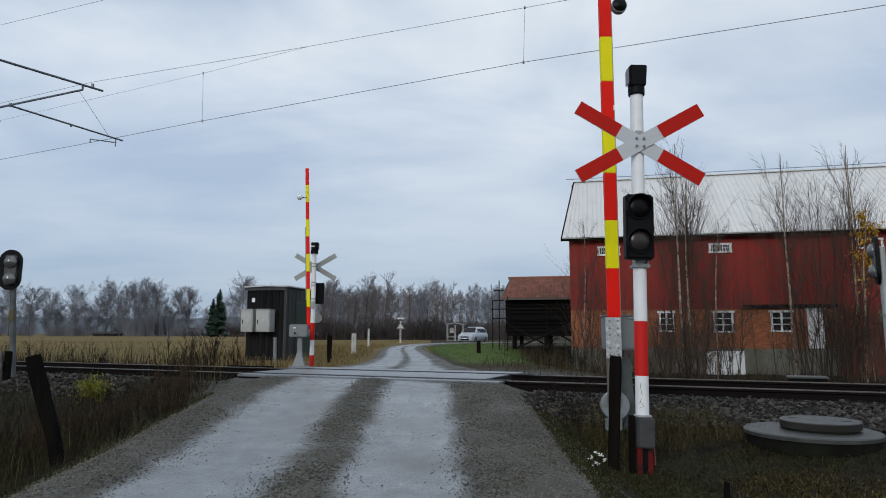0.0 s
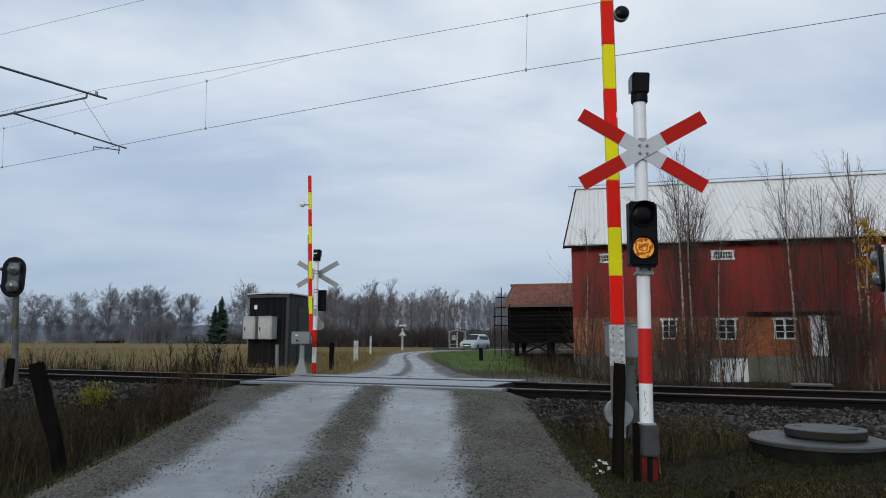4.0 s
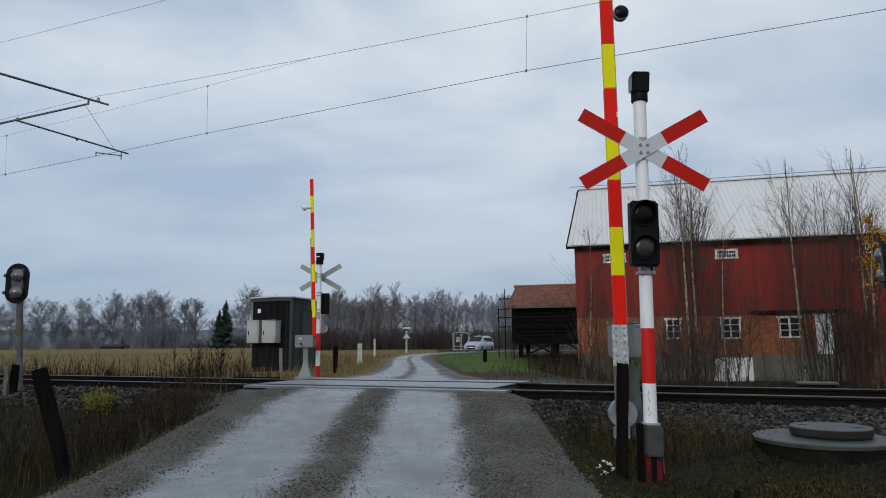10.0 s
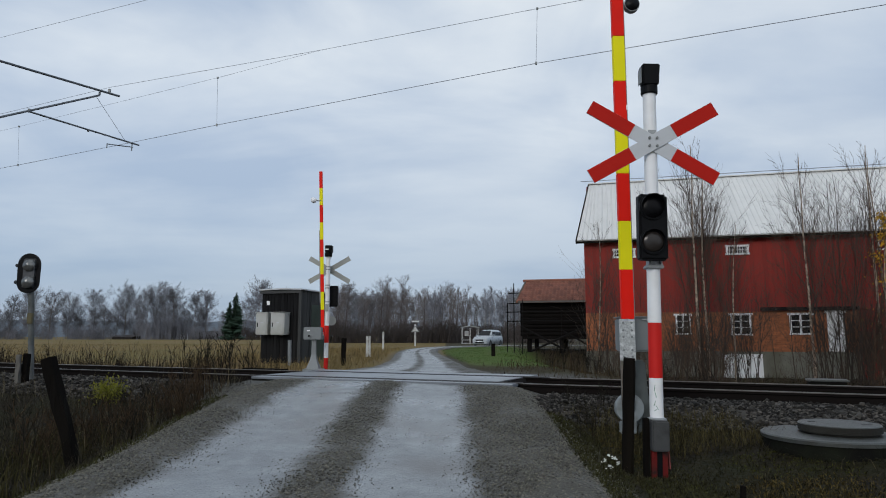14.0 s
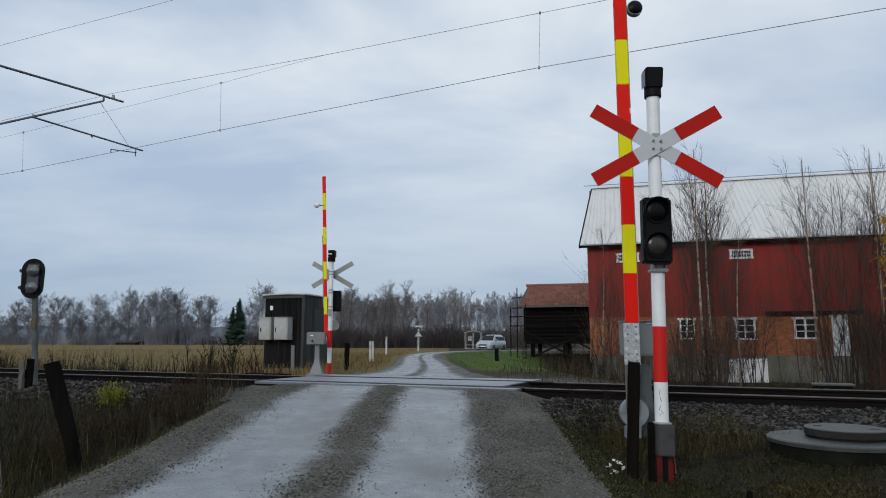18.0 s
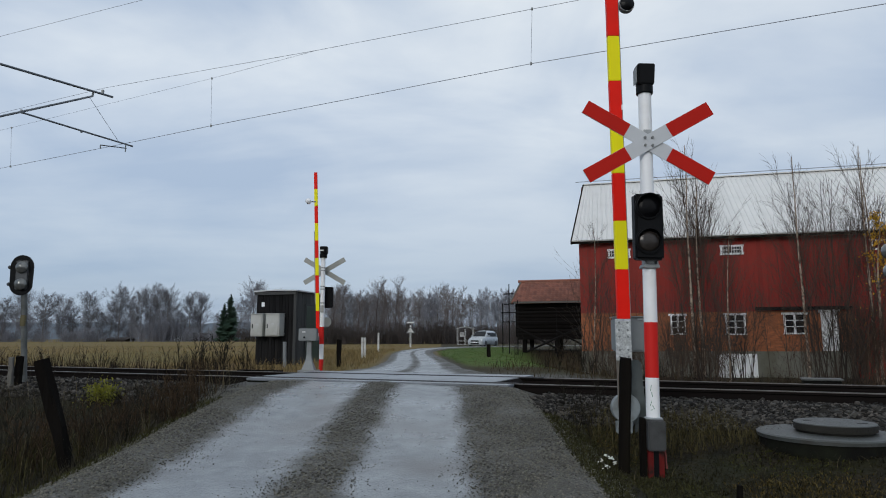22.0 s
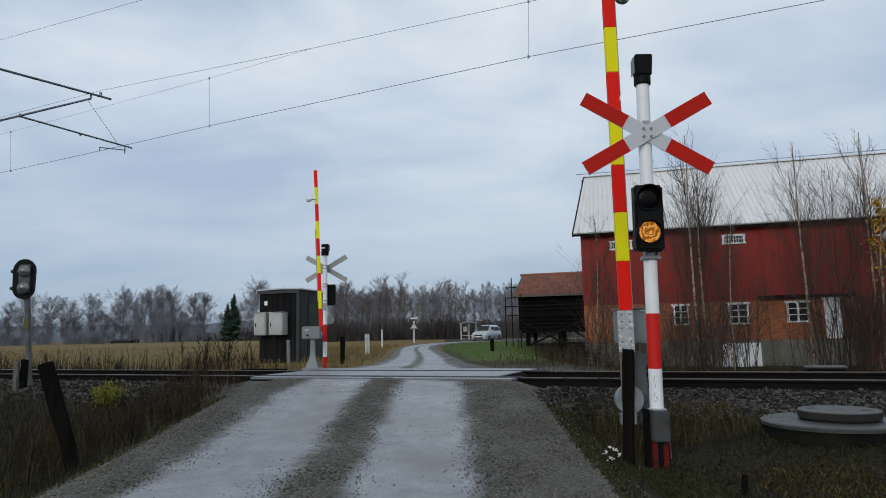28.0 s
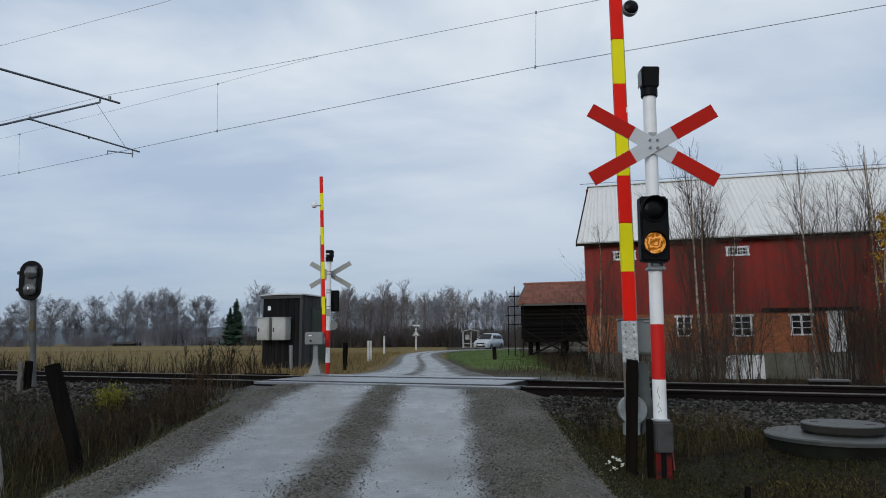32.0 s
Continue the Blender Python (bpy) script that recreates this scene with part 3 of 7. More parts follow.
def glow_material():
    """The lit amber glass: brighter facets round the bulb."""
    mt = material("lit_amber_glass", (0.10, 0.03, 0.003), 0.4, bump=0.3, spec=0.08)
    n, l = mt.node_tree.nodes, mt.node_tree.links
    bsdf = n["Principled BSDF"]
    tc = n.new("ShaderNodeTexCoord")
    v = n.new("ShaderNodeTexWave")
    v.wave_type, v.rings_direction = "RINGS", "SPHERICAL"
    v.inputs["Scale"].default_value, v.inputs["Distortion"].default_value, v.inputs["Detail"].default_value, v.inputs["Detail Scale"].default_value = 8, 11, 3, 2.0
    l.new(tc.outputs["Object"], v.inputs["Vector"])
    r = n.new("ShaderNodeValToRGB")
    r.color_ramp.elements[0].position, r.color_ramp.elements[0].color = 0.0, (0.20, 0.055, 0.004, 1)
    mid = r.color_ramp.elements.new(0.62)
    mid.color = (0.50, 0.165, 0.014, 1)
    r.color_ramp.elements[1].position, r.color_ramp.elements[1].color = 1.0, (1.0, 0.42, 0.05, 1)
    l.new(v.outputs["Fac"], r.inputs[0])
    l.new(r.outputs[0], bsdf.inputs["Emission Color"])
    bsdf.inputs["Emission Strength"].default_value = 0.62
    return mt


M_GLOW = glow_material()


def cross_sign(t, z, y, back=False):
    """Two crossed sign plates with dark red ends, four bolts."""
    for k, (ang, dy) in enumerate(((30.1, 0.0), (-30.1, 0.012))):
        m = pose(0.0, y + dy, z, 0, -ang, 0)
        arm = part("sign_arm", slab(B(), [(-0.684, -0.07), (0.684, -0.07), (0.684, 0.07), (-0.684, 0.07)], 0.008, m), M_ALU if back else M_SIGNGREY, t)
        if not back:
            for e in (-1, 1):
                q = m @ Matrix.Translation((e * 0.455, -0.004, 0))
                part("red_end", slab(B(), [(-0.227, -0.068), (0.227, -0.068), (0.227, 0.068), (-0.227, 0.068)], 0.004, q), M_DARKRED, arm, "dark red reflective end field")
    if not back:
        for sx in (-1, 1):
            for sz in (-1, 1):
                bm = tube(B(), (sx * 0.035, y - 0.018, z + sz * 0.038 + 0.005), (sx * 0.035, y + 0.02, z + sz * 0.038 + 0.005), 0.012, seg=8)
                part("bolt", bm, M_STEEL, t)


def visor(bm, r, length, m, seg=20):
    """An open hood over a lamp, longer at the top."""
    prev = None
    for k in range(seg + 1):
        ang = radians(-55 + 290 * k / seg)
        c, s_ = math.cos(ang), math.sin(ang)
        ln = length * (0.45 + 0.55 * max(0, s_))
        ring = [bm.verts.new(m @ Vector(p)) for p in ((r * c, 0, r * s_), (r * c, -ln, r * s_ * 0.99), ((r - 0.006) * c, -ln, (r - 0.006) * s_), ((r - 0.006) * c, 0, (r - 0.006) * s_))]
        if prev:
            for i in range(3):
                bm.faces.new((prev[i], ring[i], ring[i + 1], prev[i + 1]))
        prev = ring
    return bm


def crossing_signal():
    """The near signal: banded post, crossed boards, two-lamp head, siren box."""
    x0, y0, z0 = 1.891, 6.06, 0.08
    t = thing("crossing_signal", pose(x0, y0, 0, 0, 1.1, 0), "white and red banded post with crossing sign and amber lamp", "crossing signal", "road signals of the crossing")
    r = 0.061
    for name, a, b, mt in (("post_base", z0, 0.40, M_OLDRED), ("post_band", 0.40, 1.02, M_WHITE), ("post_band", 1.02, 1.52, M_RED), ("post_band", 1.52, 3.73, M_WHITE)):
        part(name, tube(B(), (0, 0, a), (0, 0, b), r, seg=32), mt, t, smooth=True)
    part("post_flange", lathe(B(), [(0.085, 0), (0.085, 0.02), (0.07, 0.03)], pose(0, 0, 0.64)), M_GALV, t)
    part("collar", lathe(B(), [(0.074, 0), (0.079, 0.008), (0.079, 0.075), (0.072, 0.083), (0.0, 0.083)], pose(0, 0, 3.712)), M_BLACK, t, "black plastic collar")
    bm = box(B(), (0, 0, 0), (0.158, 0.13, 0.205), bevel=0.010)
    for v in bm.verts:
        k = 1.06 if v.co.z > 0 else 0.94
        v.co.x *= k
        v.co.y *= k
    bmesh.ops.transform(bm, matrix=Matrix.Translation((0.0, -0.02, 3.893)), verts=bm.verts)
    horn = part("siren_box", bm, M_BLACK, t, "black sounder box")
    part("side_plate", box(B(), (-0.090, -0.01, 3.888), (0.006, 0.10, 0.15)), M_STEEL, horn)
    cross_sign(t, 3.212, -0.085)
    part("sign_bracket", box(B(), (0.0, -0.035, 3.23), (0.07, 0.06, 0.22)), M_GALV, t)
    # lamp head
    hx, hy = -0.047, -0.14
    shell = box(B(), (hx, hy, 2.385), (0.262, 0.11, 0.61), bevel=0.02)
    head = part("lamp_housing", shell, M_BLACK, t, "black two-lamp signal head")
    part("back_lip", box(B(), (hx + 0.012, hy + 0.068, 2.39), (0.272, 0.022, 0.60), bevel=0.008), M_RUBBER, head)
    for name, z, mt in (("upper_lens", 2.57, M_DARKLENS), ("lower_lens", 2.25, M_AMBER)):
        fr = pose(hx - 0.01, hy - 0.056, z, 90, 0, 0)
        part("lens_rim", lathe(B(), [(0.122, -0.004), (0.122, 0.014), (0.106, 0.016), (0.106, -0.004)], fr, 32), M_BLACK, head)
        if name == "upper_lens":
            part(name, lathe(B(), [(0.104, 0.0), (0.09, 0.012), (0.05, 0.022), (0.0, 0.025)], fr, 32), mt, head, smooth=True)
        part("visor", visor(B(), 0.112, 0.075 if z > 2.4 else 0.05, pose(hx - 0.01, hy - 0.06, z)), M_BLACK, head, "black lamp visor")
    part("clamp", box(B(), (0, -0.01, 2.035), (0.142, 0.15, 0.036), bevel=0.006), M_GALV, t, "galvanised clamp")
    for e in (-1, 1):
        part("clamp_bolt", tube(B(), (e * 0.062, -0.09, 2.03), (e * 0.062, 0.07, 2.03), 0.012, seg=8), M_GALV, t)
        part("clamp_strap", box(B(), (e * 0.055, -0.03, 2.06), (0.014, 0.10, 0.07)), M_GALV, t)
    part("clamp", box(B(), (0, -0.01, 2.64), (0.14, 0.15, 0.04), bevel=0.006), M_BLACK, t)
    # terminal box and striped guard at the foot
    part("terminal_box", box(B(), (-0.015, -0.10, 0.525), (0.155, 0.12, 0.265), bevel=0.012), M_TERMINAL, t, "dark grey terminal box")
    part("back_board", box(B(), (-0.118, -0.06, 0.38), (0.05, 0.06, 0.58), bevel=0.006), M_DARKWOOD, t)
    for k, mt in enumerate((M_OLDRED, M_BLACK, M_OLDRED)):
        part("foot_strip", box(B(), (-0.062 + 0.048 * k, -0.095, 0.235), (0.046, 0.02, 0.31)), mt, t)
    part("foot_guard", box(B(), (0.082, -0.02, 0.36), (0.010, 0.09, 0.26), Matrix.Rotation(radians(-4), 4, "Y")), M_PALERED, t, "bent red guard plate")
    for dx, dz, hh, tilt in ((-0.030, 0.93, 0.07, 8), (-0.022, 0.87, 0.06, -14), (-0.030, 0.80, 0.07, 20), (-0.012, 0.76, 0.05, -30), (-0.024, 0.74, 0.04, 60)):
        part("scribble", box(B(), (dx, -0.0605 * math.cos(math.asin(dx / 0.061)) - 0.001, dz), (0.004, 0.004, hh * 0.75), Matrix.Rotation(radians(tilt), 4, "Y")), M_GREENPEN, t, "green pen scribble on the white band")
    return t, (hx - 0.01, hy - 0.056, 2.25)


signal_near, LAMP_AT = crossing_signal()
# the flashing lamp: one drum with a lit amber face, turned towards the road at each flash
lamp_drum = part("lower_lens", lathe(B(), [(0.097, -0.006), (0.097, 0.0), (0.084, 0.011), (0.047, 0.020), (0.0, 0.023)], pose(0, 0, 0, 90, 0, 0), 32), M_AMBER, signal_near, "flashing amber lens of the signal head", smooth=True)
lamp_drum.location = LAMP_AT
lit = part("lit_face", lathe(B(), [(0.097, 0.0), (0.084, 0.011), (0.047, 0.020), (0.0, 0.023)], pose(0, 0.008, 0, -90, 0, 0), 32), M_GLOW, lamp_drum, "glowing amber glass", smooth=True)


def boom_bands(t, zs, w, d, m, first_red=True):
    for k, (a, b) in enumerate(zip(zs, zs[1:])):
        mt = M_BOOMRED if (k % 2 == 0) == first_red else M_BOOMYEL
        part("boom_band", box(B(), m @ Vector((0, 0, (a + b) / 2)), (w, d, b - a), m.to_3x3(), bevel=0.006), mt, t)


def boom_lamp(t, x, y, z, side):
    part("boom_lamp", lathe(B(), [(0.086, -0.02), (0.090, 0.0), (0.088, 0.05), (0.05, 0.085), (0, 0.09)], pose(x, y - 0.045, z, -90, 0, 0), 24), M_GALV, t, "round boom lamp", smooth=True)
    part("lamp_glass", lathe(B(), [(0.084, -0.004), (0.06, 0.015), (0, 0.022)], pose(x, y - 0.067, z, 90, 0, 0), 24), M_DARKLENS, t, smooth=True)
    part("lamp_arm", box(B(), (x - side * 0.09, y, z), (0.07, 0.025, 0.03)), M_STEEL, t)


def near_barrier():
    x0, y0 = 2.072, 7.42
    t = thing("barrier", pose(x0, y0, 0.08), "raised red and yellow barrier boom on grey drive housing", "barrier", "barriers of the crossing")
    # pedestal and drive housing
    part("base_plate", box(B(), (0.02, 0.05, 0.18), (0.46, 0.40, 0.05), bevel=0.006), M_PEDESTAL, t)
    bm = box(B(), (0.075, 0.10, 0.62), (0.17, 0.20, 0.86), bevel=0.02)
    for v in bm.verts:
        if v.co.z < 0.4:
            v.co.x = 0.075 + (v.co.x - 0.075) * 1.5
            v.co.y = 0.10 + (v.co.y - 0.10) * 1.5
    part("pedestal", bm, M_PEDESTAL, t, "grey painted steel pedestal")
    hs = part("drive_housing", box(B(), (0.055, 0.12, 1.335), (0.30, 0.36, 0.38), bevel=0.018), M_STEEL, t, "grey drive housing")
    part("housing_lid", box(B(), (0.055, 0.12, 1.532), (0.32, 0.38, 0.014), bevel=0.004), M_STEEL, hs)
    part("hinge", tube(B(), (0.12, -0.065, 1.50), (0.20, -0.065, 1.50), 0.012, seg=8), M_GALV, hs)
    # lever with counterweight disc
    lean = pose(-0.121, -0.30, 0, 0, 0.13, 0)
    part("lever", box(B(), lean @ Vector((0.0, 0.05, 0.92)), (0.13, 0.05, 0.75), bevel=0.01), M_GREYSTEEL, t, "weathered steel lever arm")
    disc = part("counterweight", lathe(B(), [(0.0, 0.0), (0.0, 0.0), (0.148, 0.0), (0.154, 0.006), (0.154, 0.08), (0.0, 0.086)][1:], pose(-0.085, -0.20, 0.545, -90, 0, 0), 40), M_DISC, t, "round grey counterweight disc")
    part("weight_foot", box(B(), (-0.11, -0.18, 0.345), (0.17, 0.08, 0.13), bevel=0.01), M_DISC, t)
    part("hub", lathe(B(), [(0.0, 0.0), (0.03, 0.0), (0.03, 0.02)], pose(-0.085, -0.214, 0.545, -90, 0, 0), 16), M_STEEL, disc)
    # mounting plate and boom
    plate = part("mounting_plate", box(B(), lean @ Vector((-0.015, -0.065, 1.28)), (0.165, 0.03, 0.44), lean.to_3x3(), bevel=0.004), M_SPANGLE, t, "spangled galvanised mounting plate")
    for dx in (-0.045, 0.045):
        for dz in (-0.18, -0.11, 0.03, 0.10, 0.18):
            c = lean @ Vector((-0.015 + dx, -0.084, 1.28 + dz))
            part("bolt", tube(B(), c, c + Vector((0, 0.02, 0)), 0.013, seg=6), M_STEEL, plate)
    zs = [1.50 + 0.535 * k for k in range(9)]
    boom_bands(t, zs, 0.132, 0.07, lean @ Matrix.Translation((0, -0.045, 0)))
    part("edge_channel", box(B(), lean @ Vector((0.070, -0.03, 3.64)), (0.012, 0.075, 4.28), lean.to_3x3()), M_STEEL, t)
    boom_lamp(t, 0.055, -0.33, 5.09, 1)
    part("reflector", box(B(), lean @ Vector((0.065, -0.086, 3.86)), (0.016, 0.006, 0.06)), M_WHITE, t)


M_GREYSTEEL = material("rusty_grey_steel", (0.17, 0.15, 0.125), 0.6, metal=0.2, vary=0.3, bump=0.15, tint=(0.12, 0.09, 0.07), tint_scale=4)
M_DISC = material("pale_grey_cast_iron", (0.22, 0.25, 0.26), 0.65, vary=0.25, scale=12, bump=0.15, tint=(0.12, 0.125, 0.115), tint_scale=5)
near_barrier()


def wood_post(name, foot, top, w, mt, label, group="", chips=0.012, seg=8):
    """A worn square-ish post from foot to top."""
    foot, top = Vector(foot), Vector(top)
    t = thing(name, Matrix.Translation(foot), label, "post", group)
    rnd = random.Random(int(foot.x * 991) + 7)
    bm = B()
    v = top - foot
    q = v.to_track_quat("Z", "Y").to_matrix()
    rings = []
    for k in range(seg + 1):
        c = v * (k / seg)
        ring = []
        for sx, sy in ((-1, -0.7), (-0.7, -1), (0.7, -1), (1, -0.7), (1, 0.7), (0.7, 1), (-0.7, 1), (-1, 0.7)):
            off = Vector((sx * w / 2 + rnd.uniform(-1, 1) * chips, sy * w / 2 + rnd.uniform(-1, 1) * chips, rnd.uniform(0, chips * 2.5) if k == seg else 0))
            ring.append(bm.verts.new(c + q @ off))
        rings.append(ring)
    for p, r_ in zip(rings, rings[1:]):
        for i in range(8):
            bm.faces.new((p[i], p[(i + 1) % 8], r_[(i + 1) % 8], r_[i]))
    bm.faces.new(rings[-1])
    bm.faces.new(rings[0][::-1])
    part("timber", bm, mt, t)
    return t


wood_post("marker_post", (1.66, 6.22, 0.05), (1.715, 6.2, 1.19), 0.104, M_DARKWOOD, "dark tarred timber post beside the barrier", chips=0.004)
lp = wood_post("leaning_post", (-3.56, 6.6, -0.12), (-4.0, 6.62, 1.165), 0.115, M_DARKWOOD, "dark weathered timber post leaning over the ditch")
wood_post("marker_post", (-8.30, 12.8, 0.05), (-8.31, 12.8, 1.02), 0.08, M_GREYWOOD, "grey weathered timber post by the track")
wood_post("marker_post", (-8.21, 12.9, 0.05), (-8.22, 12.9, 1.04), 0.105, M_DARKWOOD, "dark timber post by the track")
wood_post("fence_stake", (2.16, 5.0, 0.02), (2.18, 5.0, 0.30), 0.035, M_DARKWOOD, "short dark stake in the grass", chips=0.004, seg=3)
wood_post("fence_stake", (-3.72, 5.6, 0.0), (-3.95, 5.8, 0.55), 0.05, M_GREYWOOD, "thin grey leaning stake in the weeds", chips=0.006, seg=4)


def manhole():
    x, y = 3.755, 6.42
    t = thing("manhole", pose(x, y, 0.0), "wet grey concrete manhole with round lid in the grass", "manhole")
    part("ring", lathe(B(), [(0.600, 0.436), (0.603, 0.468), (0.590, 0.480), (0.25, 0.484), (0.25, 0.36)], pose(-0.09, 0, 0), 56), M_CONC, t, "broad concrete ring")
    part("shaft_wall", lathe(B(), [(0.580, -0.1), (0.580, 0.437)], pose(-0.09, 0, 0), 56), M_CONCDARK, t, "dark mossy shaft wall")
    lid = part("lid", lathe(B(), [(0.0, 0.486), (0.325, 0.486), (0.325, 0.500), (0.352, 0.505), (0.352, 0.566)], None, 56), M_CONCSIDE, t, "round concrete lid with shade painted into its rim")
    part("lid_top", lathe(B(), [(0.3525, 0.566), (0.346, 0.574), (0.0, 0.577)], None, 56), M_CONC, lid, "wet pale lid surface")
    part("lifting_slot", box(B(), (-0.20, 0.12, 0.576), (0.07, 0.024, 0.008)), M_RUBBER, lid)
    part("lifting_slot", box(B(), (0.18, -0.14, 0.575), (0.10, 0.010, 0.008)), M_RUBBER, lid)


manhole()


def cover_slab():
    x, y = 6.24, 10.9
    t = thing("cable_cover", pose(x, y, 0.36, 0, 0, TRACK_DEG), "flat grey concrete cable pit cover beyond the rails", "cover")
    part("pit_wall", box(B(), (0, 0, 0.135), (0.54, 0.36, 0.36), bevel=0.01), M_CONCDARK, t)
    part("cover_plate", box(B(), (0, 0, 0.330), (0.60, 0.42, 0.028), bevel=0.008), M_CONC, t, "wet concrete cover plate")


cover_slab()


def lamp_signal(name, x, y, z0, zt, r, turn, label, mpost):
    """A slim post with an oval two-lamp signal board."""
    t = thing(name, pose(x, y, z0, 0, 0, turn), label, "signal", "track-side signals")
    h = zt - z0
    lean = 0.0667 * turn / 8 * 3 if turn < 90 else 0.0
    part("post", tube(B(), (0, 0, 0), (-lean, 0, h - 0.2), r, seg=20), mpost, t, "grey galvanised post", smooth=True)
    pts = []
    for k in range(24):
        ang = k * math.tau / 24
        pts.append((0.212 * math.cos(ang), (0.17 if math.sin(ang) >= 0 else -0.17) + 0.235 * math.sin(ang)))
    zc = h - 0.42
    bd = part("back_board", slab(B(), pts, 0.05, pose(-lean, -0.10, zc)), M_BLACK, t, "black oval backing board")
    part("face_plate", box(B(), (-lean + 0.02, -0.11, zc), (0.24, 0.04, 0.60), bevel=0.02), M_FACE, t, "grey face plate")
    for dz in (0.155, -0.185):
        fr = pose(-lean + 0.02, -0.13, zc + dz, 90, 0, 0)
        part("lamp", lathe(B(), [(0.118, 0), (0.118, 0.03), (0.105, 0.04), (0.095, 0.045), (0.06, 0.07), (0, 0.08)], fr, 28), M_SILVER, bd, "domed glass lamp", smooth=True)
        part("side_lamp", lathe(B(), [(0.03, 0), (0.04, 0.02), (0.03, 0.04), (0, 0.045)], pose(-0.212 - lean, -0.08, zc + dz, 0, -90, 0), 12), M_FACE, bd)
    part("clamp", tube(B(), (-lean, 0, h - 1.35), (-lean, 0, h - 1.31), r + 0.012, seg=20), M_STEEL, t)
    part("junction_box", box(B(), (-0.12, -0.03, h - 1.33), (0.10, 0.09, 0.22), bevel=0.01), M_BROWNBOX, t, "small brown junction box")
    part("post_strap", tube(B(), (-lean, 0, h - 0.80), (-lean, 0, h - 0.72), r + 0.01, seg=20), M_GALV, t)


M_FACE = material("grey_signal_face", (0.075, 0.08, 0.085), 0.5, vary=0.15, bump=0.05, spec=0.3)
M_SILVER = material("glass_over_reflector", (0.17, 0.175, 0.17), 0.15, metal=0.5, vary=0.3, scale=20, bump=0.15, bump_scale=30)
M_BROWNBOX = material("brown_enamel", (0.09, 0.075, 0.03), 0.6, vary=0.2, bump=0.1)
M_DULLPOST = material("dull_zinc_post", (0.13, 0.138, 0.138), 0.7, metal=0.2, vary=0.35, scale=20, bump=0.1, tint=(0.08, 0.085, 0.075), tint_scale=3, spec=0.2)
lamp_signal("track_signal", -8.26, 13.2, 0.1, 3.08, 0.056, 8, "grey post with a black two-lamp signal by the track", M_DULLPOST)
lamp_signal("track_signal", 7.46, 10.6, 0.3, 3.04, 0.058, 243, "grey post with a two-lamp signal facing along the rails", M_GALV)

# ---- far side of the rails: signal, barrier, hut, markers ----
def far_signal():
    x0, y0 = -3.37, 18.5
    t = thing("crossing_signal", pose(x0, y0, 0.42), "white and red banded post with crossing sign seen from behind", "crossing signal", "road signals of the crossing")
    r = 0.062
    for name, a, b, mt in (("post_base", 0.0, 0.38, M_RED), ("post_band", 0.38, 0.80, M_WHITE), ("post_band", 0.80, 1.28, M_RED), ("post_band", 1.28, 3.34, M_WHITE)):
        part(name, tube(B(), (0, 0, a), (-0.0, 0, b), r, seg=20), mt, t, smooth=True)
    part("collar", lathe(B(), [(0.105, 0), (0.11, 0.12), (0.0, 0.12)], pose(0, 0, 3.24), 20), M_BLACK, t)
    part("siren_box", box(B(), (0.02, -0.02, 3.46), (0.20, 0.24, 0.19), bevel=0.012), M_BLACK, t, "black sounder box")
    part("type_plate", box(B(), (-0.02, -0.154, 3.44), (0.10, 0.006, 0.03)), M_WHITE, t)
    for k, (ang, dy) in enumerate(((30.5, 0.11), (-30.5, 0.13))):
        m = pose(0.02, dy, 2.87, 0, -ang, 0)
        part("sign_arm", slab(B(), [(-0.67, -0.07), (0.67, -0.07), (0.67, 0.07), (-0.67, 0.07)], 0.01, m), M_ALU, t, "bare grey back of a sign arm")
    for z in (2.87, 2.95, 2.42, 2.34, 1.95):
        part("band_clamp", tube(B(), (0, 0, z - 0.014), (0, 0, z + 0.014), r + 0.012, seg=20), M_GALV, t)
    part("lamp_housing", box(B(), (0.12, 0.20, 2.12), (0.30, 0.13, 0.60), bevel=0.02), M_BLACK, t, "black back of the signal head")
    part("identity_plate", box(B(), (0.0, -0.095, 1.78), (0.11, 0.008, 0.20)), M_ALU, t)
    pts = [(0.14 * math.cos(k * math.tau / 8 + 0.39), 0.14 * math.sin(k * math.tau / 8 + 0.39)) for k in range(8)]
    part("sign_back", slab(B(), pts, 0.01, pose(0.09, 0.22, 1.42)), M_ALU, t, "grey back of an eight-sided sign")


